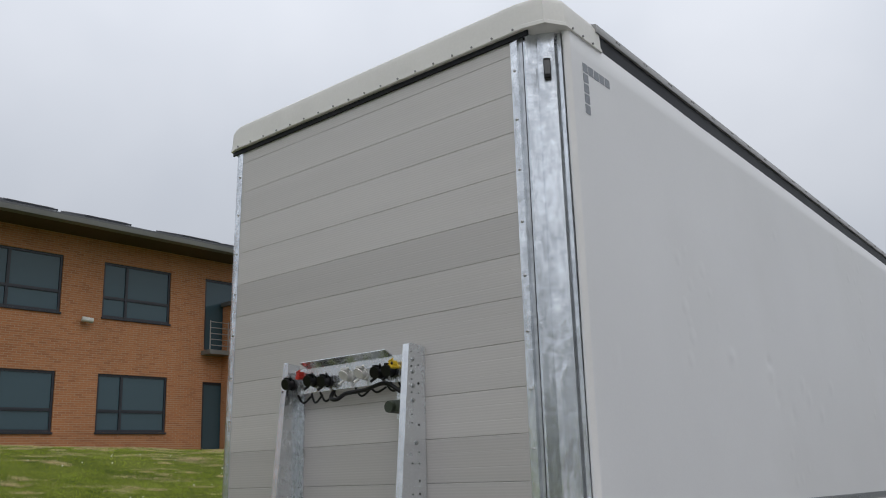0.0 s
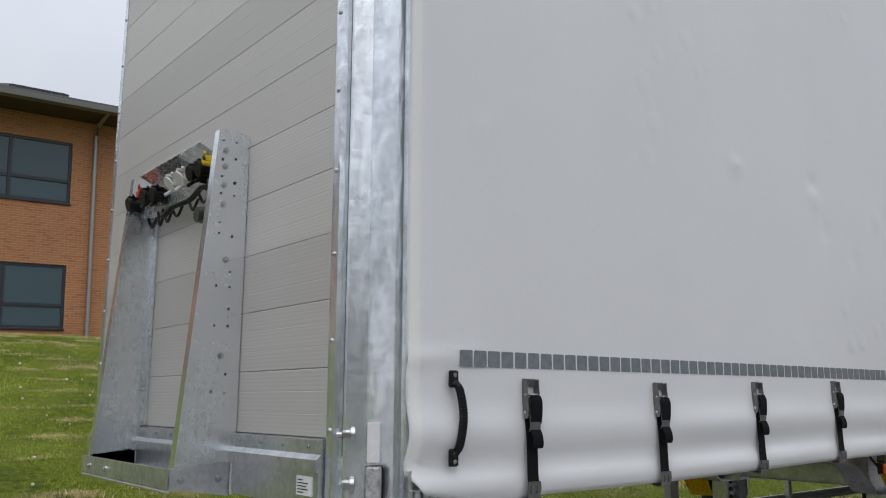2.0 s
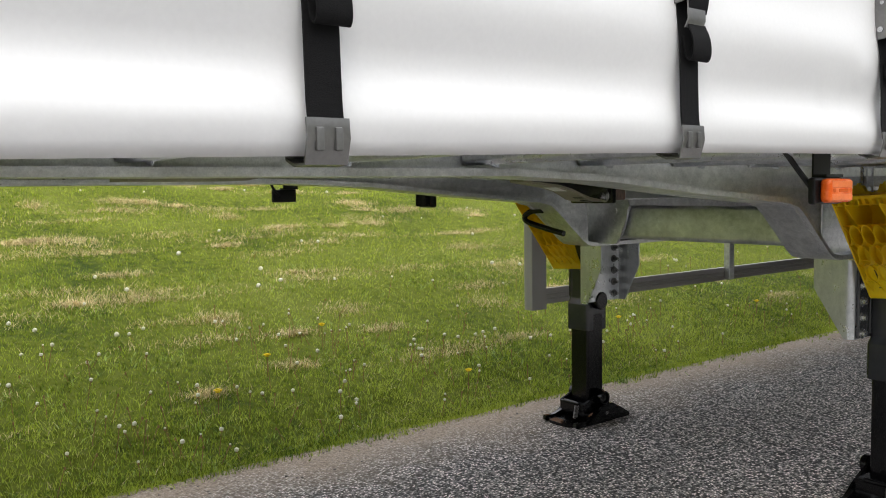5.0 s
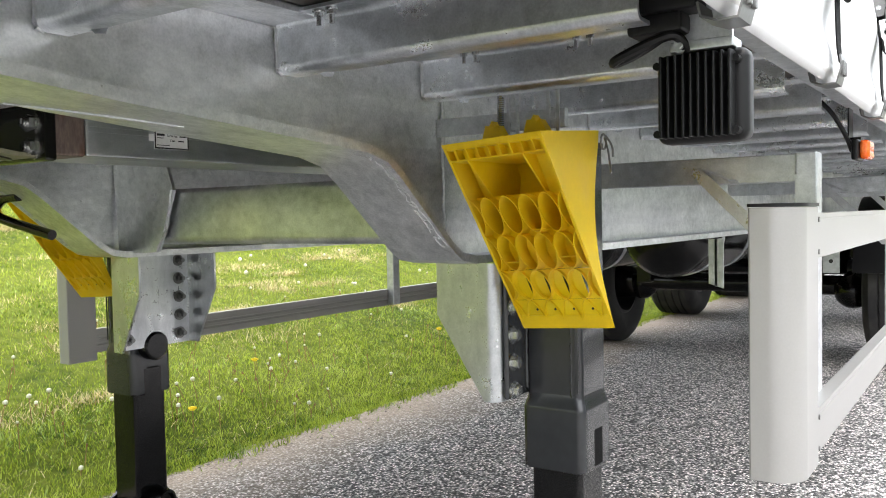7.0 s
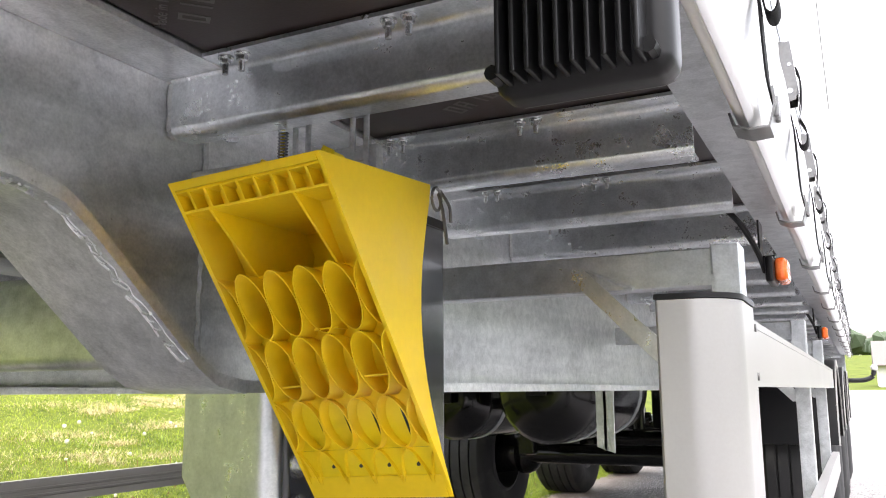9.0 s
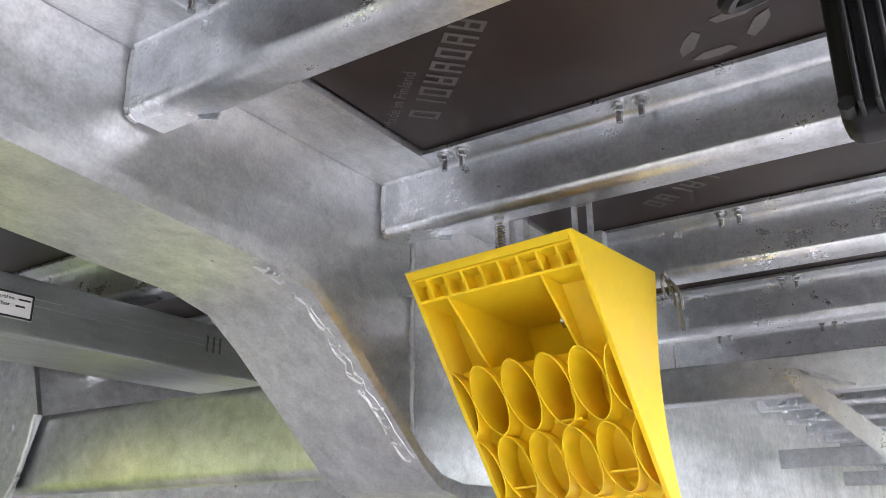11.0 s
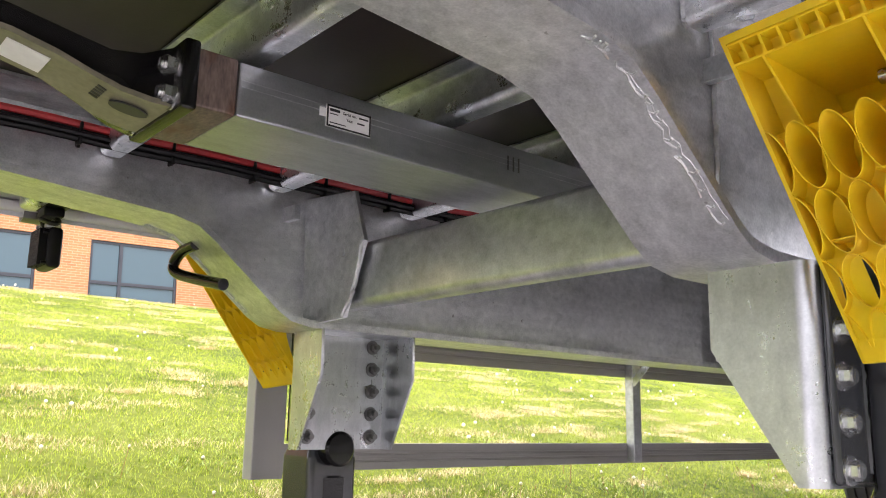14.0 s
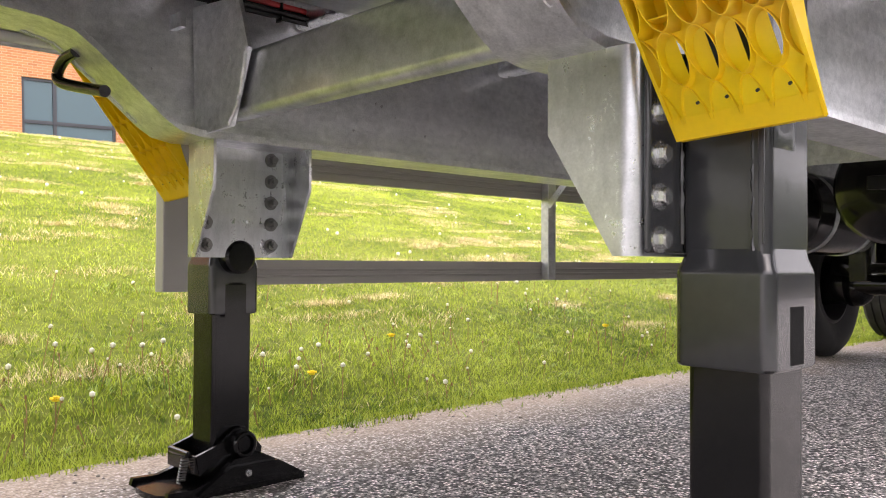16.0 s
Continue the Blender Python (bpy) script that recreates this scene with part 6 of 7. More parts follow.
# -- steering rod assembly between the beams --
def steering():
    x0, x1 = -3.18, -3.0
    b = BM()
    box(b, x0, x1, 6.955, 11.2, 1.052, 1.138, 0.006)
    t = part("steering_tube", b, GALV_DULL, trailer, "grey box-section steering tube")
    b = BM()
    box(b, x0 - 0.0015, x1 + 0.0015, 6.89, 6.955, 1.0505, 1.1395, 0.006)
    part("scuffed_end", b, RUST, t, "scuffed rusty end")
    b = BM()
    box(b, x0 - 0.01, x1 + 0.012, 6.868, 6.892, 1.04, 1.145, 0.006)
    part("end_plate", b, BLACK_PAINT, t)
    b = BM()
    # cast arm: broad at the bolts, waisted, rising to the front
    sec = [(6.868, -3.19, -3.01, 1.05, 1.135), (6.83, -3.18, -3.045, 1.055, 1.125), (6.79, -3.165, -3.055, 1.068, 1.122), (6.74, -3.15, -3.055, 1.09, 1.13), (6.66, -3.14, -3.05, 1.108, 1.142), (6.5, -3.14, -3.05, 1.125, 1.16), (6.2, -3.13, -3.05, 1.136, 1.172), (6.05, -3.13, -3.05, 1.146, 1.184), (5.85, -3.13, -3.05, 1.17, 1.21), (5.65, -3.13, -3.05, 1.19, 1.225)]
    rings = [[b.verts.new((xa, y, za)), b.verts.new((xb, y, za)), b.verts.new((xb, y, zb)), b.verts.new((xa, y, zb))] for y, xa, xb, za, zb in sec]
    for r0, r1 in zip(rings, rings[1:]):
        for i in range(4):
            b.faces.new((r0[i], r0[(i + 1) % 4], r1[(i + 1) % 4], r1[i]))
    b.faces.new(rings[0])
    b.faces.new(rings[-1][::-1])
    bevelled(b, list(b.verts), 0.008, 2)
    a = part("cast_arm", b, ARM_PAINT, t, "black cast steering arm", smooth=50)
    # bare zinc sole under the arm, the reflected grass painted in as olive
    b = BM()
    sole = [(6.888, -3.16, -3.012, 1.0455), (6.84, -3.155, -3.022, 1.048), (6.8, -3.148, -3.028, 1.055), (6.76, -3.14, -3.035, 1.07), (6.72, -3.138, -3.04, 1.086), (6.66, -3.138, -3.04, 1.1), (6.5, -3.12, -3.055, 1.118)]
    rows = [[b.verts.new((xa, y, z)), b.verts.new((xb, y, z)), b.verts.new((xb, y, z + 0.008)), b.verts.new((xa, y, z + 0.008))] for y, xa, xb, z in sole]
    for r0, r1 in zip(rows, rows[1:]):
        for i in range(4):
            b.faces.new((r0[i], r0[(i + 1) % 4], r1[(i + 1) % 4], r1[i]))
    b.faces.new(rows[0])
    b.faces.new(rows[-1][::-1])
    part("sole", b, SOLE, a, "bare zinc underside with the grass reflection in its colour", smooth=30)
    for z in (1.066, 1.108):
        for x in (-3.021, -3.17):
            b = BM()
            bolt(b, (x, 6.868, z), (0, -1, 0), 0.0155)
            rod(b, (x, 6.852, z), (x, 6.845, z), 0.009, 12)
            part("flange_bolt", b, ZINC_BOLT, a)
    # flat black oval in place of the shaded hole
    b = BM()
    m = Matrix.Translation((-3.072, 6.826, 1.0485)) @ Matrix.Rotation(radians(-9), 4, "X") @ Matrix.Diagonal((0.017, 0.028, 0.003, 1))
    bmesh.ops.create_cone(b, cap_ends=True, segments=24, radius1=1, radius2=1, depth=1, matrix=m)
    part("oval_hole", b, INK, a)
    b = BM()
    plate(b, [(-3.12, 6.66, 1.0985), (-3.06, 6.66, 1.0985), (-3.06, 6.715, 1.0855), (-3.12, 6.715, 1.0855)], 0.0012)
    part("paper_label", b, STICKER, a, "small pale paper label")
    for k in range(5):
        b = BM()
        plate(b, [(-3.09 + 0.009 * k, 6.775, 1.0635), (-3.085 + 0.009 * k, 6.775, 1.0635), (-3.085 + 0.009 * k, 6.787, 1.0585), (-3.09 + 0.009 * k, 6.787, 1.0585)], 0.001)
        part("print", b, INK, a)
    # coupling lug towards the king pin, with its stop block
    b = BM()
    prism(b, [(5.2, 1.215), (5.2, 1.128), (5.5, 1.128), (5.62, 1.15), (5.66, 1.215)], "x", -3.16, -3.02, 0.004)
    lug = part("coupling_lug", b, SOLE, t, "olive zinc coupling lug")
    b = BM()
    box(b, -3.13, -3.03, 5.66, 5.76, 1.138, 1.2, 0.006)
    box(b, -3.12, -3.05, 5.76, 5.83, 1.146, 1.17, 0.004)
    part("stop_block", b, BLACK_PLASTIC, lug)
    # serial plate: bars for the maker and the numbers
    b = BM()
    box(b, -2.9998, -2.9988, 7.106, 7.192, 1.075, 1.112, 0.0005)
    s = part("serial_plate", b, STICKER, t, "white serial number sticker with black border")
    b = BM()
    for a0, a1, c0, c1 in ((7.107, 7.191, 1.1085, 1.1115), (7.107, 7.191, 1.0755, 1.0785), (7.107, 7.11, 1.0755, 1.1115), (7.188, 7.191, 1.0755, 1.1115), (7.1125, 7.131, 1.1015, 1.106), (7.168, 7.186, 1.101, 1.1035), (7.165, 7.179, 1.0915, 1.094), (7.1125, 7.143, 1.082, 1.0835), (7.1125, 7.128, 1.0965, 1.098)):
        b = BM()
        box(b, -2.9988, -2.9983, a0, a1, c0, c1)
        part("print", b, INK, s)
    up = Matrix(((0, 0, 1, 0), (1, 0, 0, 0), (0, 1, 0, 0), (0, 0, 0, 1)))
    letters("lettering", "Serial no.", 0.007, Matrix.Translation((-2.9984, 7.15, 1.1025)) @ up, INK, s)
    letters("lettering", "Year", 0.007, Matrix.Translation((-2.9984, 7.15, 1.093)) @ up, INK, s)
    b = BM()
    box(b, -2.9998, -2.9991, 7.094, 7.1055, 1.09, 1.104)
    part("tape_tab", b, STICKER, t, "white tape tab")
    # faint rolled lines along the side, scuffs on the bare end
    for z in (1.098, 1.108):
        b = BM()
        box(b, -3.0002, -2.9992, 6.96, 11.2, z, z + 0.0012)
        part("rolled_line", b, GALV, t)
    for k in range(3):
        b = BM()
        box(b, -2.9995, -2.9985, 7.505 + 0.014 * k, 7.5085 + 0.014 * k, 1.088, 1.116)
        part("stamped_mark", b, STAINLESS, t)


steering()


def hoses():
    xw = mx(-2.535)
    rnd = random.Random(6)
    for i, (dz, mt, nm, r) in enumerate(((0.018, RED, "red_air_hose", 0.0085), (0.003, BLACK_PLASTIC, "black_hose", 0.0085), (-0.011, BLACK_PLASTIC, "black_hose", 0.0075), (-0.003, BLACK_PLASTIC, "black_hose", 0.006))):
        b = BM()
        pts = [(xw + 0.05 + (0.012 if i == 3 else 0) + rnd.uniform(-0.0015, 0.0015), 3.6 + 0.18 * k, 1.172 + dz + rnd.uniform(-0.0015, 0.0015) - (0.002 if k % 2 else 0)) for k in range(25)]
        pts += [(xw + 0.07, 8.1, 1.185 + dz), (xw + 0.11, 8.25, 1.205 + dz)]
        sweep(b, curve_points(pts, 4), r, 8)
        h = part(nm, b, mt, trailer, "hose along the chassis beam")
        if i == 1:
            for k in range(16):
                p = BM()
                y = 5.2 + 0.19 * k
                box(p, xw + 0.036, xw + 0.064, y, y + 0.006, 1.147, 1.194, 0.002)
                box(p, xw + 0.046, xw + 0.052, y, y + 0.006, 1.143 + 0.004 * (k % 3), 1.151)
                part("cable_tie", p, BLACK_PLASTIC, h)


hoses()


# -- wheels, axles, tanks --
def wheel(x, y, s, first=[]):
    R, W = 0.465, 0.385
    if not first:
        b = BM()
        prof = [(-W / 2 + 0.02, 0.25), (-W / 2, 0.3), (-W / 2 - 0.008, 0.37), (-W / 2 + 0.012, 0.435), (-W / 2 + 0.04, R - 0.003)]
        for g in (-0.1, -0.035, 0.035, 0.1):
            prof += [(g - 0.007, R), (g - 0.005, R - 0.014), (g + 0.005, R - 0.014), (g + 0.007, R)]
        prof += [(W / 2 - 0.04, R - 0.003), (W / 2 - 0.012, 0.435), (W / 2 + 0.008, 0.37), (W / 2, 0.3), (W / 2 - 0.02, 0.25)]
        n = 48
        rings = [[b.verts.new((u, r * math.cos(k * math.tau / n), r * math.sin(k * math.tau / n))) for u, r in prof] for k in range(n)]
        for k in range(n):
            a, c = rings[k], rings[(k + 1) % n]
            for i in range(len(prof) - 1):
                b.faces.new((a[i], a[i + 1], c[i + 1], c[i]))
        tyre = part("wheel", b, TYRE, trailer, "black truck wheel with grooved tyre", smooth=35)
        b = BM()
        prof = [(-W / 2 + 0.02, 0.26), (-W / 2 + 0.01, 0.235), (-0.05, 0.22), (0.06, 0.21), (0.09, 0.17), (0.06, 0.1), (0.1, 0.09), (0.1, 0.0)]
        rings = [[b.verts.new((u, r * math.cos(k * math.tau / 32), r * math.sin(k * math.tau / 32))) for u, r in prof] for k in range(32)]
        for k in range(32):
            a, c = rings[k], rings[(k + 1) % 32]
            for i in range(len(prof) - 1):
                if prof[i + 1][1] > 0:
                    b.faces.new((a[i], a[i + 1], c[i + 1], c[i]))
                else:
                    b.faces.new((a[i], c[i], a[i + 1]))
        bmesh.ops.remove_doubles(b, verts=b.verts, dist=1e-5)
        rim = part("rim", b, shader("dark_rim", (0.03, 0.03, 0.032), 0.4), tyre)
        b = BM()
        rod(b, (-0.27, 0, 0), (-0.02, 0, 0), 0.12, 20, 0.15)
        bmesh.ops.create_uvsphere(b, u_segments=20, v_segments=10, radius=0.115, matrix=Matrix.Translation((-0.29, -0.05, -0.03)))
        rod(b, (-0.33, 0.06, 0.1), (-0.2, 0.06, 0.1), 0.075, 16)
        hub = part("hub", b, BLACK_PAINT, tyre, "black hub and brake chamber")
        first += [tyre, rim, hub]
        tyre.matrix_basis = pose(x, y, R - 0.038, 0, 0, 0 if s > 0 else 180)
        return
    o = again(first[0], trailer, pose(x, y, R - 0.038, 0, 0, 0 if s > 0 else 180), "wheel")
    for c in first[1:]:
        again(c, o)


for y in (12.0, 13.85, 15.7):
    wheel(-2.1, y, 1)
    wheel(-4.12, y, -1)
    b = BM()
    rod(b, (-3.9, y, 0.425), (-2.3, y, 0.425), 0.065, 18)
    ax = part("axle", b, BLACK_PAINT, trailer, "black axle beam")
    for x in (-2.58, -3.62):
        b = BM()
        box(b, x - 0.05, x + 0.05, y - 0.5, y - 0.42, 0.45, 0.84, 0.008)
        box(b, x - 0.04, x + 0.04, y - 0.45, y + 0.1, 0.5, 0.56, 0.01)
        rod(b, (x, y + 0.2, 0.5), (x, y + 0.2, 0.8), 0.14, 18)
        part("suspension", b, BLACK_PAINT, ax)


def tanks():
    for x, y, r, z in ((-2.89, 9.75, 0.215, 0.835), (-3.565, 10.3, 0.2, 0.795)):
        b = BM()
        n = 36
        prof = [(0, 0.0), (0.012, 0.06), (0.04, 0.13), (0.07, 0.17), (0.1, 0.19), (0.9, 0.19), (0.97, 0.13), (1.0, 0.0)]
        rings = [[b.verts.new((x + rr * r / 0.19 * math.cos(k * math.tau / n), y + u, z + rr * r / 0.19 * math.sin(k * math.tau / n))) for k in range(n)] for u, rr in prof[1:-1]]
        for a, c in zip(rings, rings[1:]):
            for k in range(n):
                b.faces.new((a[k], a[(k + 1) % n], c[(k + 1) % n], c[k]))
        b.faces.new(rings[0][::-1])
        b.faces.new(rings[-1])
        t = part("air_tank", b, BLACK_PAINT, trailer, "glossy black air tank with domed end")
        for dy in (0.25, 0.75):
            b = BM()
            prism(b, [(x + (r + 0.004) * math.cos(a), z + (r + 0.004) * math.sin(a)) for a in [k * math.tau / 28 for k in range(28)]], "y", y + dy, y + dy + 0.04)
            part("tank_band", b, GALV, t)
        b = BM()
        rod(b, (x, y + 0.02, z), (x, y - 0.035, z), 0.02, 10)
        box(b, x - 0.04, x + 0.04, y - 0.05, y - 0.03, z - 0.02, z + 0.03, 0.005)
        part("valve", b, BLACK_PLASTIC, t)
    # valve group and its green plate
    b = BM()
    box(b, -3.3, -3.03, 9.1, 9.106, 0.72, 0.84)
    vp = part("valve_plate", b, GALV, trailer, "plate with brake valves")
    b = BM()
    rod(b, (-3.22, 9.1, 0.76), (-3.22, 9.0, 0.76), 0.05, 16)
    box(b, -3.27, -3.15, 9.02, 9.09, 0.72, 0.83, 0.01)
    rod(b, (-3.15, 9.06, 0.74), (-3.09, 9.06, 0.72), 0.012, 8)
    part("brake_valve", b, BLACK_PLASTIC, vp)
    b = BM()
    box(b, -3.6, -3.3, 9.6, 9.68, 0.56, 0.61, 0.006)
    part("tank_beam", b, BLACK_PAINT, trailer, "black cross bar")
    # support plate and the hanger plate with holes by the axles
    b = BM()
    prism(b, [(-2.435, 0.83), (-2.385, 0.83), (-2.385, 0.66), (-2.435, 0.676)], "y", 8.95, 8.958)
    prism(b, [(8.95, 0.83), (9.02, 0.83), (9.02, 0.69), (8.95, 0.666)], "x", -2.414, -2.406)
    part("support_plate", b, GALV, trailer, "galvanised support plate")
    b = BM()
    box(b, -2.47, -2.38, 11.35, 11.36, 0.55, 0.84)
    hp = part("axle_hanger", b, GALV, trailer, "galvanised hanger plate with holes")
    # holes are black discs on the plate, their depth only coloured in
    b = BM()
    for z in (0.62, 0.7, 0.78):
        rod(b, (-2.425, 11.349, z), (-2.425, 11.347, z), 0.012, 10)
    part("hole", b, INK, hp)


tanks()


def mudguards():
    for y in (12.0, 13.85, 15.7):
        def arc(r):
            return [(y + r * math.cos(radians(8 + 164 * k / 12)), 0.47 + r * math.sin(radians(8 + 164 * k / 12))) for k in range(13)]
        b = BM()
        prism(b, arc(0.53) + arc(0.518)[::-1], "x", -2.33, -1.885)
        g = part("mudguard", b, BLACK_PLASTIC, trailer, "black plastic mudguard", smooth=30)
        b = BM()
        prism(b, arc(0.53) + arc(0.5)[::-1], "x", -1.885, -1.878)
        part("edge_trim", b, ALU, g, "pale edge trim")
    b = BM()
    box(b, -4.3, -1.95, 16.65, 16.7, 0.45, 0.55, 0.006)
    box(b, -4.3, -1.9, 16.7, 16.8, 0.95, 1.3, 0.01)
    part("rear_bumper", b, GALV, trailer, "rear bumper beam")
    b = BM()
    box(b, -4.36, -1.87, 16.74, 16.8, 1.25, 4.0, 0.006)
    part("rear_doors", b, ALU, trailer, "pale rear doors")
    b = BM()
    sweep(b, curve_points([(-1.9, 16.6, 0.92), (-1.75, 16.6, 0.92), (-1.66, 16.6, 0.95), (-1.63, 16.6, 1.02)], 5), 0.025)
    o = part("outline_lamp", b, RUBBER, trailer, "rubber arm outline lamp")
    b = BM()
    bmesh.ops.create_uvsphere(b, u_segments=14, v_segments=8, radius=0.036, matrix=Matrix.Translation((-1.63, 16.6, 1.05)))
    part("lens", b, REFLECTOR, o)


mudguards()


def chock_holder(s):
    q = (lambda x: x) if s > 0 else (lambda x: 2 * XL - x)
    b = BM()
    for x in (-2.345, -2.262):
        box(b, *sorted((q(x - 0.013), q(x - 0.006))), 7.405, 7.409, 1.05, 1.165, 0.001)
        box(b, *sorted((q(x + 0.006), q(x + 0.013))), 7.405, 7.409, 1.05, 1.165, 0.001)
        for z0, z1 in ((1.05, 1.062), (1.1, 1.112), (1.153, 1.165)):
            box(b, *sorted((q(x - 0.0058), q(x + 0.0058))), 7.4052, 7.4088, z0, z1)
    box(b, *sorted((q(-2.53), q(-2.24))), 7.4095, 7.425, 1.085, 1.12, 0.002)
    h = part("chock_holder", b, GALV, trailer, "galvanised bracket for the wheel chock")
    b = BM()
    sweep(b, [(q(-2.368) + 0.0058 * math.cos(k * 0.9), 7.4 + 0.0058 * math.sin(k * 0.9), 1.06 + 0.09 * k / 160) for k in range(161)], 0.0013, 5)
    part("spring", b, ZINC_BOLT, h)
    b = BM()
    rod(b, (q(-2.29), 7.4, 1.018), (q(-2.252), 7.4, 1.018), 0.009, 12)
    part("pin", b, ZINC_BOLT, h)
    b = BM()
    xe = q(-2.19)
    sweep(b, [(xe, 7.465 + 0.012 * math.cos(k * math.tau / 12), 1.058 + 0.014 * math.sin(k * math.tau / 12)) for k in range(13)], 0.002, 6)
    sweep(b, curve_points([(xe, 7.47, 1.065), (xe + 0.01 * s, 7.46, 1.045), (xe + 0.016 * s, 7.455, 1.02), (xe + 0.02 * s, 7.452, 1.0)], 5), 0.002, 6)
    sweep(b, curve_points([(xe, 7.475, 1.07), (xe + 0.012 * s, 7.475, 1.05), (xe + 0.014 * s, 7.475, 1.03)], 5), 0.002, 6)
    part("linch_pin", b, STAINLESS, h, "bright wire linch pin")


chock_holder(1)
chock_holder(-1)

# far side grab handle, seen beyond the beam
hb = BM()
sweep(hb, curve_points([(-3.67, 7.2, 1.0), (-3.74, 7.2, 0.995), (-3.782, 7.2, 0.972), (-3.765, 7.2, 0.948), (-3.68, 7.21, 0.925), (-3.56, 7.22, 0.9)], 8), 0.013, 14)
part("crank_handle", hb, BLACK_PAINT, trailer, "black bent crank handle")


# -- wheel chocks, hung head down in their holders --
def wheel_chock(s):
    """A moulded wedge: cells open to the front, smooth sides, hollow back."""
    cx = -2.297 if s > 0 else 2 * XL + 2.297
    hw, dy = 0.0965, 0.0 if s > 0 else 0.03
    top, bot = Vector((0, 7.24 + dy, 1.057)), Vector((0, 7.492 + dy, 0.707))
    yb = lambda z: 7.478 + dy - 0.05 * math.sin(max(0.0, min(1.0, (z - 0.707) / 0.36)) * math.pi) + 0.014 * (1 - (z - 0.707) / 0.36)
    P = lambda u, t: Vector((cx + u, top.y + (bot.y - top.y) * t, top.z + (bot.z - top.z) * t))
    b = BM()
    # side walls
    zs = [1.075 - 0.368 * k / 14 for k in range(15)]
    back = [(yb(z), z) for z in zs]
    prof = [(top.y, top.z), (bot.y, bot.z)] + back[::-1]
    prism(b, prof, "x", cx - hw, cx - hw + 0.005)
    prism(b, prof, "x", cx + hw - 0.005, cx + hw)
    # back wall and roof
    for za, zb_ in ((0.835, 1.07), (0.70, 0.75)):
        lower = [(y, z) for y, z in back if za < z < zb_]
        prism(b, lower + [(y - 0.004, z) for y, z in lower[::-1]], "x", cx - hw + 0.0051, cx + hw - 0.0051)
    prism(b, [(top.y, top.z), (top.y + 0.004, top.z - 0.008), (7.478 + dy, 1.067), (7.478 + dy, 1.075)], "x", cx - hw + 0.0051, cx + hw - 0.0051)
    body = tagged(finish("wheel_chock", b, YELLOW, smooth=30), "yellow plastic wheel chock hung in a holder", "wheel chock", group="wheel chocks on the trailer")
    # front lattice: small boxes, one open window between two blind ones, three rows of tall ovals, arched plates
    b = BM()
    lim = hw - 0.0045

    def at(u, t, back=0.0):
        p = P(max(-lim, min(lim, u)), max(0.0, min(1.0, t)))
        return p + Vector((0, back, 0))

    def room(u, t):
        p = P(u, t)
        return max(0.004, yb(p.z) - 0.005 - p.y)

    def boxed(u0, u1, t0, t1, rim, deep, floor=True, low=0.0):
        rows = []
        for r, d in ((0, 0), (rim, 0), (rim, deep)):
            rows.append([b.verts.new(at(u, t, max(d, e))) for u, t, e in ((u0 + r, t0 + r * 2.3, 0), (u1 - r, t0 + r * 2.3, 0), (u1 - r, t1 - r * 2.3, low), (u0 + r, t1 - r * 2.3, low))])
        for p, q in zip(rows, rows[1:]):
            for k in range(4):
                b.faces.new((p[k], p[(k + 1) % 4], q[(k + 1) % 4], q[k]))
        if floor:
            b.faces.new(rows[-1])

    def oval(cu, ct, hu, ht, deep, star, floor):
        """One thin-walled oval tube with the hollow corners round it."""
        n = 28
        rings = [[], [], [], [], []]
        for k in range(n):
            a = (k + 0.5) * math.tau / n
            c, sn = math.cos(a), math.sin(a)
            c2, s2 = math.copysign(abs(c) ** 1.08, c), math.copysign(abs(sn) ** 1.08, sn)
            m = max(abs(c), abs(sn))
            for ring, (u, t, d) in zip(rings, ((cu + hu * c / m, ct + ht * sn / m, star), (cu + hu * c2, ct + ht * s2, star), (cu + hu * c2, ct + ht * s2, 0),
                                               (cu + (hu - 0.0014) * c2, ct + (ht - 0.0035) * s2, 0), (cu + (hu - 0.0014) * c2, ct + (ht - 0.0035) * s2, deep))):
                ring.append(b.verts.new(at(u, t, d)))
        for p, q in zip(rings, rings[1:]):
            for k in range(n):
                b.faces.new((p[k], p[(k + 1) % n], q[(k + 1) % n], q[k]))
        if floor == 1:
            b.faces.new(rings[-1])
        elif floor > 0:
            cut = [b.verts.new((min(v.co.x, cx + min(lim, cu + hu * 0.2)), v.co.y - 0.0006, v.co.z)) for v in rings[-1]]
            b.faces.new(cut)

    b.faces.new([b.verts.new(P(u, t)) for u, t in ((-lim, 0), (lim, 0), (lim, 0.014), (-lim, 0.014))])
    b.faces.new([b.verts.new(at(u, t, 0.003)) for u, t in ((-lim, 0.014), (lim, 0.014), (lim, 0.026), (-lim, 0.026))])
    edges = [-hw + 2 * hw * k / 9.0 for k in range(10)]
    for k in range(9):
        boxed(edges[k], edges[k + 1], 0.026, 0.082, 0.0016, 0.022)
    boxed(-hw, -0.058, 0.082, 0.268, 0.0015, 0.06, True, 0.032)
    boxed(-0.058, 0.05, 0.082, 0.268, 0.0015, 0.17, False, 0.032)
    boxed(0.05, hw, 0.082, 0.268, 0.0015, 0.045, True, 0.032)
    w = 2 * hw / 5
    for row, (t0, t1) in enumerate(((0.268, 0.466), (0.466, 0.662), (0.662, 0.832))):
        ct = (t0 + t1) / 2
        for k in range(6):
            cu = -hw + w * k
            r = room(cu * 0.9, ct)
            oval(cu, ct, w / 2, (t1 - t0) / 2, r * (0.85 if row < 2 else 0.95), min(0.03, r * 0.6), 1 if row < 2 else 0.5)
    for k in range(6):
        r = room(0, 0.92)
        oval(-hw + w * k, 1.0, w / 2, 0.168, 0.006, 0.008, 1)
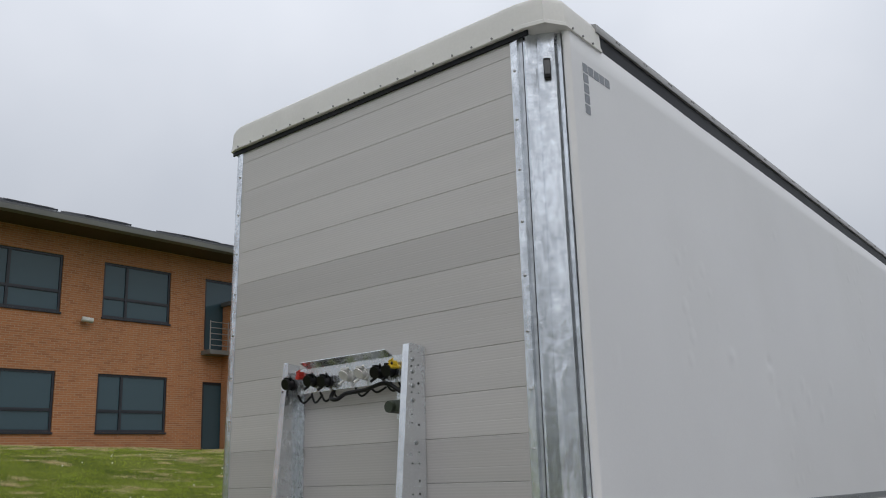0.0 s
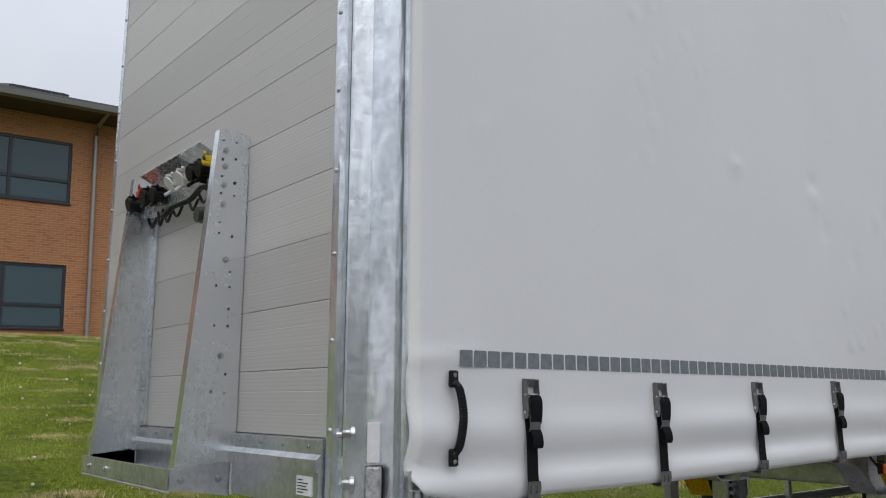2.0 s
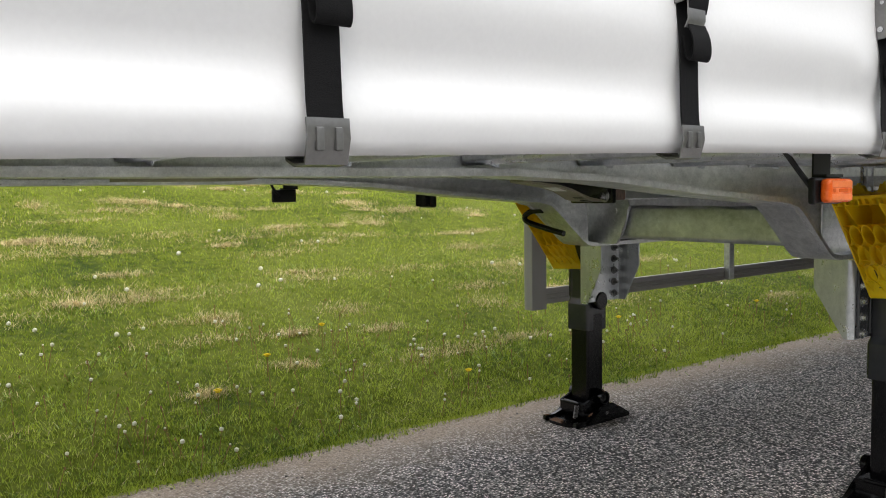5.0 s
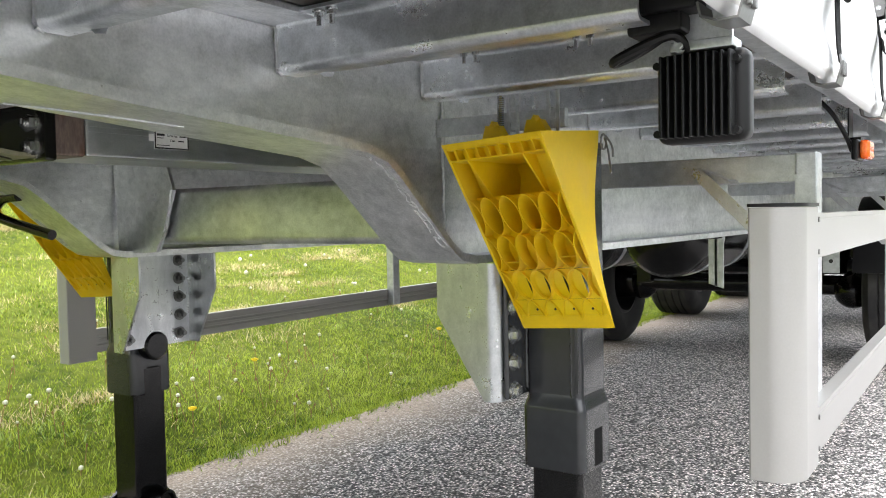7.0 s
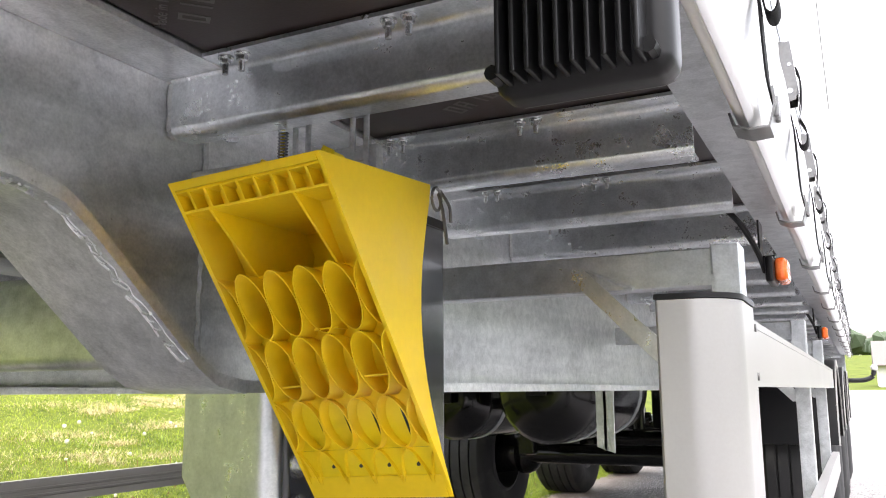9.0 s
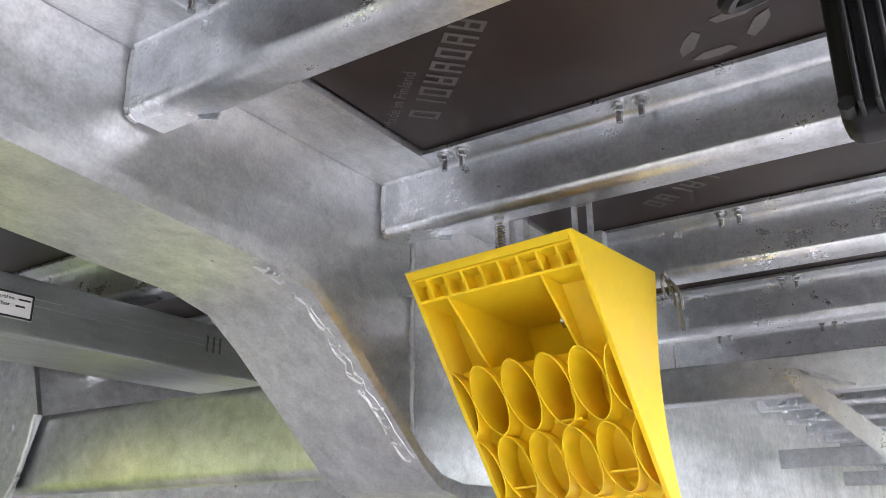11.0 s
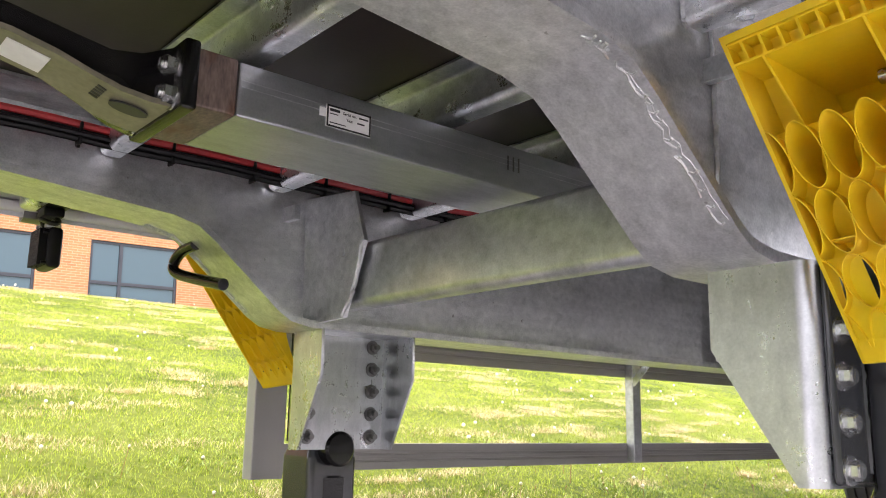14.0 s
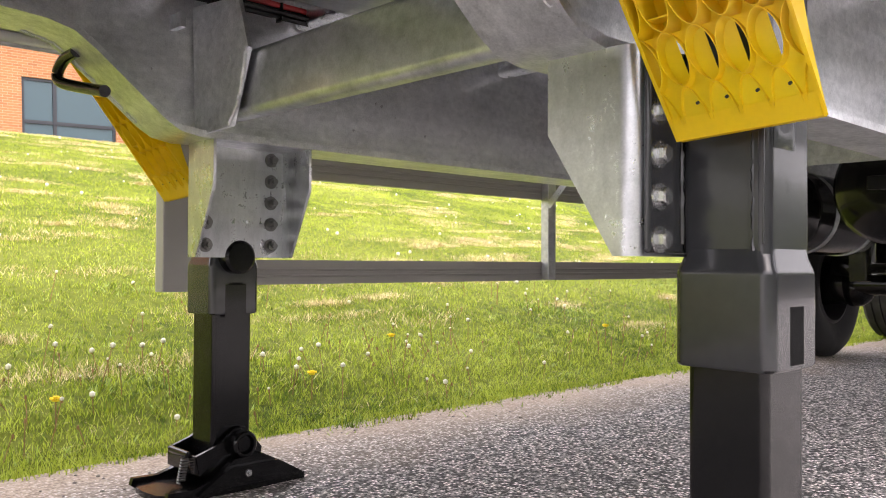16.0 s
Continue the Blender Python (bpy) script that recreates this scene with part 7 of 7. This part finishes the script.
    b.faces.new([b.verts.new(P(u, t)) for u, t in ((-lim, 0.985), (lim, 0.985), (lim, 1.0), (-lim, 1.0))])
    # moulded ribs across two of the cells
    for cu, t in ((-hw + w, 0.615), (-hw + 4 * w, 0.6), (-hw + 3 * w, 0.45)):
        p0, p1 = at(cu - w * 0.4, t, 0.004), at(cu + w * 0.4, t, 0.004)
        box(b, p0.x, p1.x, p0.y, p0.y + 0.02, p0.z - 0.001, p0.z + 0.001)
    part("cell_lattice", b, YELLOW, body, "honeycomb of deep oval cells", smooth=30)
    for u in (-0.05, 0.035):
        b = BM()
        prism(b, [(cx + u - 0.024, 1.066), (cx + u + 0.026, 1.066), (cx + u + 0.012, 1.092), (cx + u + 0.004, 1.089), (cx + u, 1.101), (cx + u - 0.006, 1.093), (cx + u - 0.014, 1.094)], "y", 7.34 + dy, 7.362 + dy, 0.0015)
        part("lug", b, YELLOW, body)
    for k in range(5):
        b = BM()
        prism(b, [(cx - 0.09 + 0.02 * k, 1.058), (cx - 0.072 + 0.02 * k, 1.058), (cx - 0.072 + 0.02 * k, 1.066), (cx - 0.076 + 0.02 * k, 1.066)], "y", 7.31 + dy, 7.33 + dy, 0.001)
        part("tread_tooth", b, YELLOW, body)
    for k in range(1, 5):
        # small black stub coloured as the dark of a drain hole
        b = BM()
        p = P(-hw + w * k + 0.008, 0.885) + Vector((0, 0.006, 0))
        rod(b, p, p + Vector((0, -0.003, -0.0015)), 0.0022, 8)
        part("drain_hole", b, INK, body)
    return body


for side in (1, -1):
    chock = wheel_chock(side)
    xc = -2.297 if side > 0 else 2 * XL + 2.297
    # each hangs a little askew, its foot towards the road
    chock.matrix_basis = pose(xc - 0.004, 0, 1.06) @ Matrix.Rotation(radians(-3.4), 4, "Y") @ pose(-xc, 0.002, -1.06)


# ---- the brick building on the bank ----
def brick_building():
    tilt = radians(1.7)
    root = tagged(new("brick_building"), "two-storey orange brick building with dark window frames", "building")
    root.matrix_basis = pose(-25.2, 10.42, 2.81) @ Matrix.Rotation(tilt, 4, "X") @ Matrix.Scale(1.03, 4)
    # local: wall plane x = 0, y along, z from the ground
    ya, yb, H = -24.0, 26.0, 6.58
    wins = [(5.65 - 10 + 3.72 * k, 2.4) for k in range(-4, 3)]
    rows = [(0.62, 2.38), (4.14, 5.9)]
    door = (6.85, 1.3)
    cuts = [(y, y + w, rows) for y, w in wins] + [(door[0], door[0] + door[1], [(-0.3, 2.3), (3.4, 5.9)])]
    cuts.sort()
    ycut = sorted({ya, yb} | {v for y0, y1, rr in cuts for v in (y0, y1)})
    zcut = sorted({-1.2, H} | {v for y0, y1, rr in cuts for r in rr for v in r})

    def solid(i, j):
        if not (0 <= i < len(ycut) - 1 and 0 <= j < len(zcut) - 1):
            return False
        y, z = (ycut[i] + ycut[i + 1]) / 2, (zcut[j] + zcut[j + 1]) / 2
        return not any(y0 < y < y1 and any(z0 < z < z1 for z0, z1 in rr) for y0, y1, rr in cuts)

    b = BM()
    vf = {(i, j, k): b.verts.new((-0.35 * k, ycut[i], zcut[j])) for i in range(len(ycut)) for j in range(len(zcut)) for k in (0, 1)}
    for i in range(len(ycut) - 1):
        for j in range(len(zcut) - 1):
            if not solid(i, j):
                continue
            for k in (0, 1):
                b.faces.new((vf[i, j, k], vf[i + 1, j, k], vf[i + 1, j + 1, k], vf[i, j + 1, k]))
            for di, dj, p, q in ((-1, 0, (i, j), (i, j + 1)), (1, 0, (i + 1, j), (i + 1, j + 1)), (0, -1, (i, j), (i + 1, j)), (0, 1, (i, j + 1), (i + 1, j + 1))):
                if not solid(i + di, j + dj):
                    b.faces.new((vf[(*p, 0)], vf[(*q, 0)], vf[(*q, 1)], vf[(*p, 1)]))
    bmesh.ops.delete(b, geom=[v for v in b.verts if not v.link_faces], context="VERTS")
    part("wall", b, BRICK, root, "orange brick wall", smooth=0)
    b = BM()
    box(b, -12, -11.7, ya, yb, -1.2, H)
    box(b, -11.7, -0.35, ya, ya + 0.3, -1.2, H)
    box(b, -11.7, -0.35, yb - 0.3, yb, -1.2, H)
    part("back_wall", b, BRICK, root, smooth=0)
    # near-black slabs: the dimness of the rooms is put into their colour
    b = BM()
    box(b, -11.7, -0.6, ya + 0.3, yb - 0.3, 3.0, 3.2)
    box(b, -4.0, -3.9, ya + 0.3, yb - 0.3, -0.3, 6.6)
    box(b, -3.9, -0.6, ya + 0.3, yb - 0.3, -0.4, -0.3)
    part("interior", b, ROOM_SHADE, root, "dark slabs standing in for the dim rooms behind the windows", smooth=0)
    for i, (y0, w) in enumerate(wins):
        for j, (z0, z1) in enumerate(rows):
            b = BM()
            t = 0.07
            o = [(y0, z0), (y0 + w, z0), (y0 + w, z1), (y0, z1)]
            q = [(y0 + t, z0 + t), (y0 + w - t, z0 + t), (y0 + w - t, z1 - t), (y0 + t, z1 - t)]
            rings = [[b.verts.new((x, *p)) for p in pp] for x, pp in ((-0.12, o), (-0.04, o), (-0.04, q), (-0.12, q))]
            for r0, r1 in zip(rings, rings[1:] + rings[:1]):
                for k in range(4):
                    b.faces.new((r0[k], r0[(k + 1) % 4], r1[(k + 1) % 4], r1[k]))
            win = part("window", b, FRAME_DARK, root, "dark-framed four-pane window", smooth=0)
            ym = y0 + w * 0.34
            zm = z0 + (z1 - z0) * 0.36
            p = BM()
            box(p, -0.12, -0.035, ym - 0.045, ym + 0.045, z0 + t, z1 - t)
            part("mullion", p, FRAME_DARK, win, smooth=0)
            for a0, a1 in ((y0 + t, ym - 0.045), (ym + 0.045, y0 + w - t)):
                p = BM()
                box(p, -0.119, -0.036, a0, a1, zm - 0.045, zm + 0.045)
                part("transom", p, FRAME_DARK, win, smooth=0)
            for a0, a1 in ((y0 + t, ym - 0.045), (ym + 0.045, y0 + w - t)):
                for c0, c1 in ((z0 + t, zm - 0.045), (zm + 0.045, z1 - t)):
                    p = BM()
                    box(p, -0.085, -0.075, a0, a1, c0, c1)
                    part("pane", p, GLASS, win, smooth=0)
            p = BM()
            box(p, -0.1, 0.05, y0 - 0.02, y0 + w + 0.02, z0 - 0.06, z0 - 0.004, 0.006)
            part("sill", p, FRAME_DARK, win)
    # tall door openings with a small balcony
    y0, w = door
    for z0, z1 in ((-0.3, 2.3), (3.4, 5.9)):
        b = BM()
        box(b, -0.12, -0.04, y0, y0 + 0.08, z0, z1)
        box(b, -0.12, -0.04, y0 + w - 0.08, y0 + w, z0, z1)
        box(b, -0.12, -0.04, y0 + 0.08, y0 + w - 0.08, z1 - 0.08, z1)
        d = part("glazed_door", b, FRAME_DARK, root, "dark glazed door", smooth=0)
        p = BM()
        box(p, -0.085, -0.075, y0 + 0.08, y0 + w - 0.08, z0, z1 - 0.08)
        part("pane", p, GLASS, d, smooth=0)
    b = BM()
    box(b, 0.002, 0.5, y0 - 0.1, y0 + w + 0.1, 3.2, 3.35, 0.01)
    bal = part("balcony", b, CONCRETE, root, "small grey balcony")
    for k in range(5):
        p = BM()
        rod(p, (0.48, y0 - 0.1, 3.5 + 0.2 * k), (0.48, y0 + w + 0.1, 3.5 + 0.2 * k), 0.015, 6)
        part("rail", p, ALU, bal)
    for yy in (y0 - 0.08, y0 + w * 0.5, y0 + w + 0.08):
        p = BM()
        rod(p, (0.48, yy, 3.35), (0.48, yy, 4.35), 0.02, 6)
        part("post", p, ALU, bal)
    # projecting brick bay
    b = BM()
    box(b, 0.002, 1.6, 7.6, 10.2, -1.2, 4.95)
    bay = part("bay", b, BRICK, root, "projecting brick bay", smooth=0)
    b = BM()
    box(b, 0.002, 1.7, 7.5, 10.3, 4.955, 5.1, 0.01)
    part("bay_roof", b, ROOFING, bay)
    # thin dark slab on the wall, painted shade of a recess
    b = BM()
    box(b, 1.0, 1.3, 7.585, 7.598, -0.9, 4.2)
    part("recess", b, FRAME_DARK, bay)
    # eaves, gutter, roof, skylights
    b = BM()
    box(b, -0.35, 1.15, ya - 0.4, yb + 0.4, H, H + 0.05)
    part("soffit", b, SOFFIT, root, "brown boarded soffit", smooth=0)
    b = BM()
    prism(b, [(1.15, H - 0.02), (1.2, H + 0.0), (1.32, H + 0.02), (1.34, H + 0.16), (1.18, H + 0.18), (1.15, H + 0.2)], "y", ya - 0.4, yb + 0.4)
    part("gutter", b, CONCRETE, root, "grey metal gutter")
    b = BM()
    prism(b, [(1.2, H + 0.2), (1.2, H + 0.26), (-6.0, H + 0.7), (-12.2, H + 0.3), (-12.2, H + 0.06), (-0.4, H + 0.055), (1.14, H + 0.055)], "y", ya - 0.4, yb + 0.4)
    part("roof", b, ROOFING, root, "grey low-pitched roof", smooth=0)
    for k in range(16):
        b = BM()
        y0 = -21 + 2.85 * k + 0.5 * (k % 2)
        prism(b, [(1.1, H + 0.3), (1.1, H + 0.36), (-0.5, H + 0.86), (-0.5, H + 0.79)], "y", y0, y0 + 1.5)
        sk = part("skylight", b, FRAME_DARK, root, "tilted roof light", smooth=0)
        p = BM()
        plate(p, [(1.05, y0 + 0.08, H + 0.382), (1.05, y0 + 1.42, H + 0.382), (-0.45, y0 + 1.42, H + 0.851), (-0.45, y0 + 0.08, H + 0.851)], 0.01)
        part("pane", p, REFLECTOR, sk, smooth=0)
    # downpipe, camera
    b = BM()
    sweep(b, [(0.09, -1.35, -0.6), (0.09, -1.35, 6.2), (0.3, -1.35, 6.45), (1.1, -1.35, 6.6), (1.22, -1.35, 6.78)], 0.055, 10)
    part("downpipe", b, ALU, root, "pale downpipe")
    b = BM()
    rod(b, (0.0, 2.52, 4.05), (0.18, 2.52, 4.0), 0.04, 10)
    rod(b, (0.12, 2.4, 3.98), (0.2, 2.72, 3.95), 0.08, 12)
    part("security_camera", b, WHITE_PLASTIC, root, "small white security camera")


brick_building()


# ---- the distance along the road ----
def far_house():
    z = hill(0, 78) - 0.05
    root = tagged(new("far_house"), "long white rendered house with a brown-grey roof", "house")
    b = BM()
    box(b, -0.6, 17.0, 78, 86, z, z + 1.75)
    part("wall", b, WHITE_WALL, root, smooth=0)
    b = BM()
    prism(b, [(77.5, z + 1.7), (82, z + 3.7), (86.5, z + 1.7), (86.5, z + 1.6), (77.5, z + 1.6)], "x", -0.9, 17.3)
    r = part("roof", b, TILE_ROOF, root, smooth=0)
    for x0, x1, zz in ((0.9, 9.7, 1.95), (0.8, 10.7, 3.0)):
        p = BM()
        y = 77.5 + (zz - 1.7) / 2.0 * 4.5
        plate(p, [(x0, y - 0.05, z + zz + 0.02), (x1, y - 0.05, z + zz + 0.02), (x1, y + 0.35, z + zz + 0.2), (x0, y + 0.35, z + zz + 0.2)], 0.04)
        part("roof_light", p, WHITE_WALL, r, smooth=0)
    b = BM()
    for k in range(11):
        box(b, 1.0 + 0.62 * k, 1.0 + 0.62 * k + 0.42, 77.97, 77.995, z + 1.15, z + 1.3)
    part("sign_bars", b, shader("red_sign", (0.3, 0.05, 0.05), 0.6), root, "row of dark red sign bars", smooth=0)
    for x in (1.9, 5.7, 9.7):
        b = BM()
        box(b, x, x + 1.2, 77.96, 77.99, z + 0.1, z + 0.9)
        part("window", b, GLASS, root, smooth=0)


far_house()


def far_woods():
    rs = random.Random(31)
    b = BM()
    for i in range(900):
        y = rs.uniform(150, 430)
        x = rs.uniform(-140, 220)
        if abs(x) < 18 and y < 200:
            continue
        h = rs.uniform(3.0, 7.0)
        z = hill(x, y)
        m = Matrix.Translation((x, y, z + h * 0.45)) @ Matrix.Diagonal((h * rs.uniform(0.35, 0.7), h * rs.uniform(0.35, 0.7), h * 0.5, 1))
        vs = bmesh.ops.create_icosphere(b, subdivisions=1, radius=1, matrix=m)["verts"]
        for v in vs:
            v.co += Vector((rs.uniform(-1, 1), rs.uniform(-1, 1), rs.uniform(-1, 1))) * h * 0.12
    # unseen tree screen, added to darken reflections and low light from the yard side
    for i in range(700):
        y = rs.uniform(-60, 75)
        x = rs.uniform(19.0, 24.0)
        h = rs.uniform(4.0, 6.4)
        r = rs.uniform(0.7, 1.5)
        z = rs.uniform(0.3, h - r * 0.6)
        vs = bmesh.ops.create_icosphere(b, subdivisions=1, radius=r, matrix=Matrix.Translation((x, y, z)))["verts"]
        for v in vs:
            v.co += Vector((rs.uniform(-1, 1), rs.uniform(-1, 1), rs.uniform(-1, 1))) * r * 0.3
    tagged(finish("far_woods", b, FAR_TREES, smooth=0), "distant hedges and woods on the rising land, and an unseen added tree screen", "woods", kind="stuff")
    for i, (x, y, w) in enumerate(((-12, 330, 22), (18, 345, 30), (60, 350, 26), (-50, 350, 20))):
        b = BM()
        z = hill(x, y)
        box(b, x, x + w, y, y + 10, z, z + 5.5)
        t = tagged(finish("far_building", b, WHITE_WALL, smooth=0), "pale low building far off on the ridge", "building", group="far buildings")
        b = BM()
        prism(b, [(y - 0.5, z + 5.5), (y + 5, z + 8), (y + 10.5, z + 5.5)], "x", x - 0.5, x + w + 0.5)
        part("roof", b, TILE_ROOF, t, smooth=0)


far_woods()
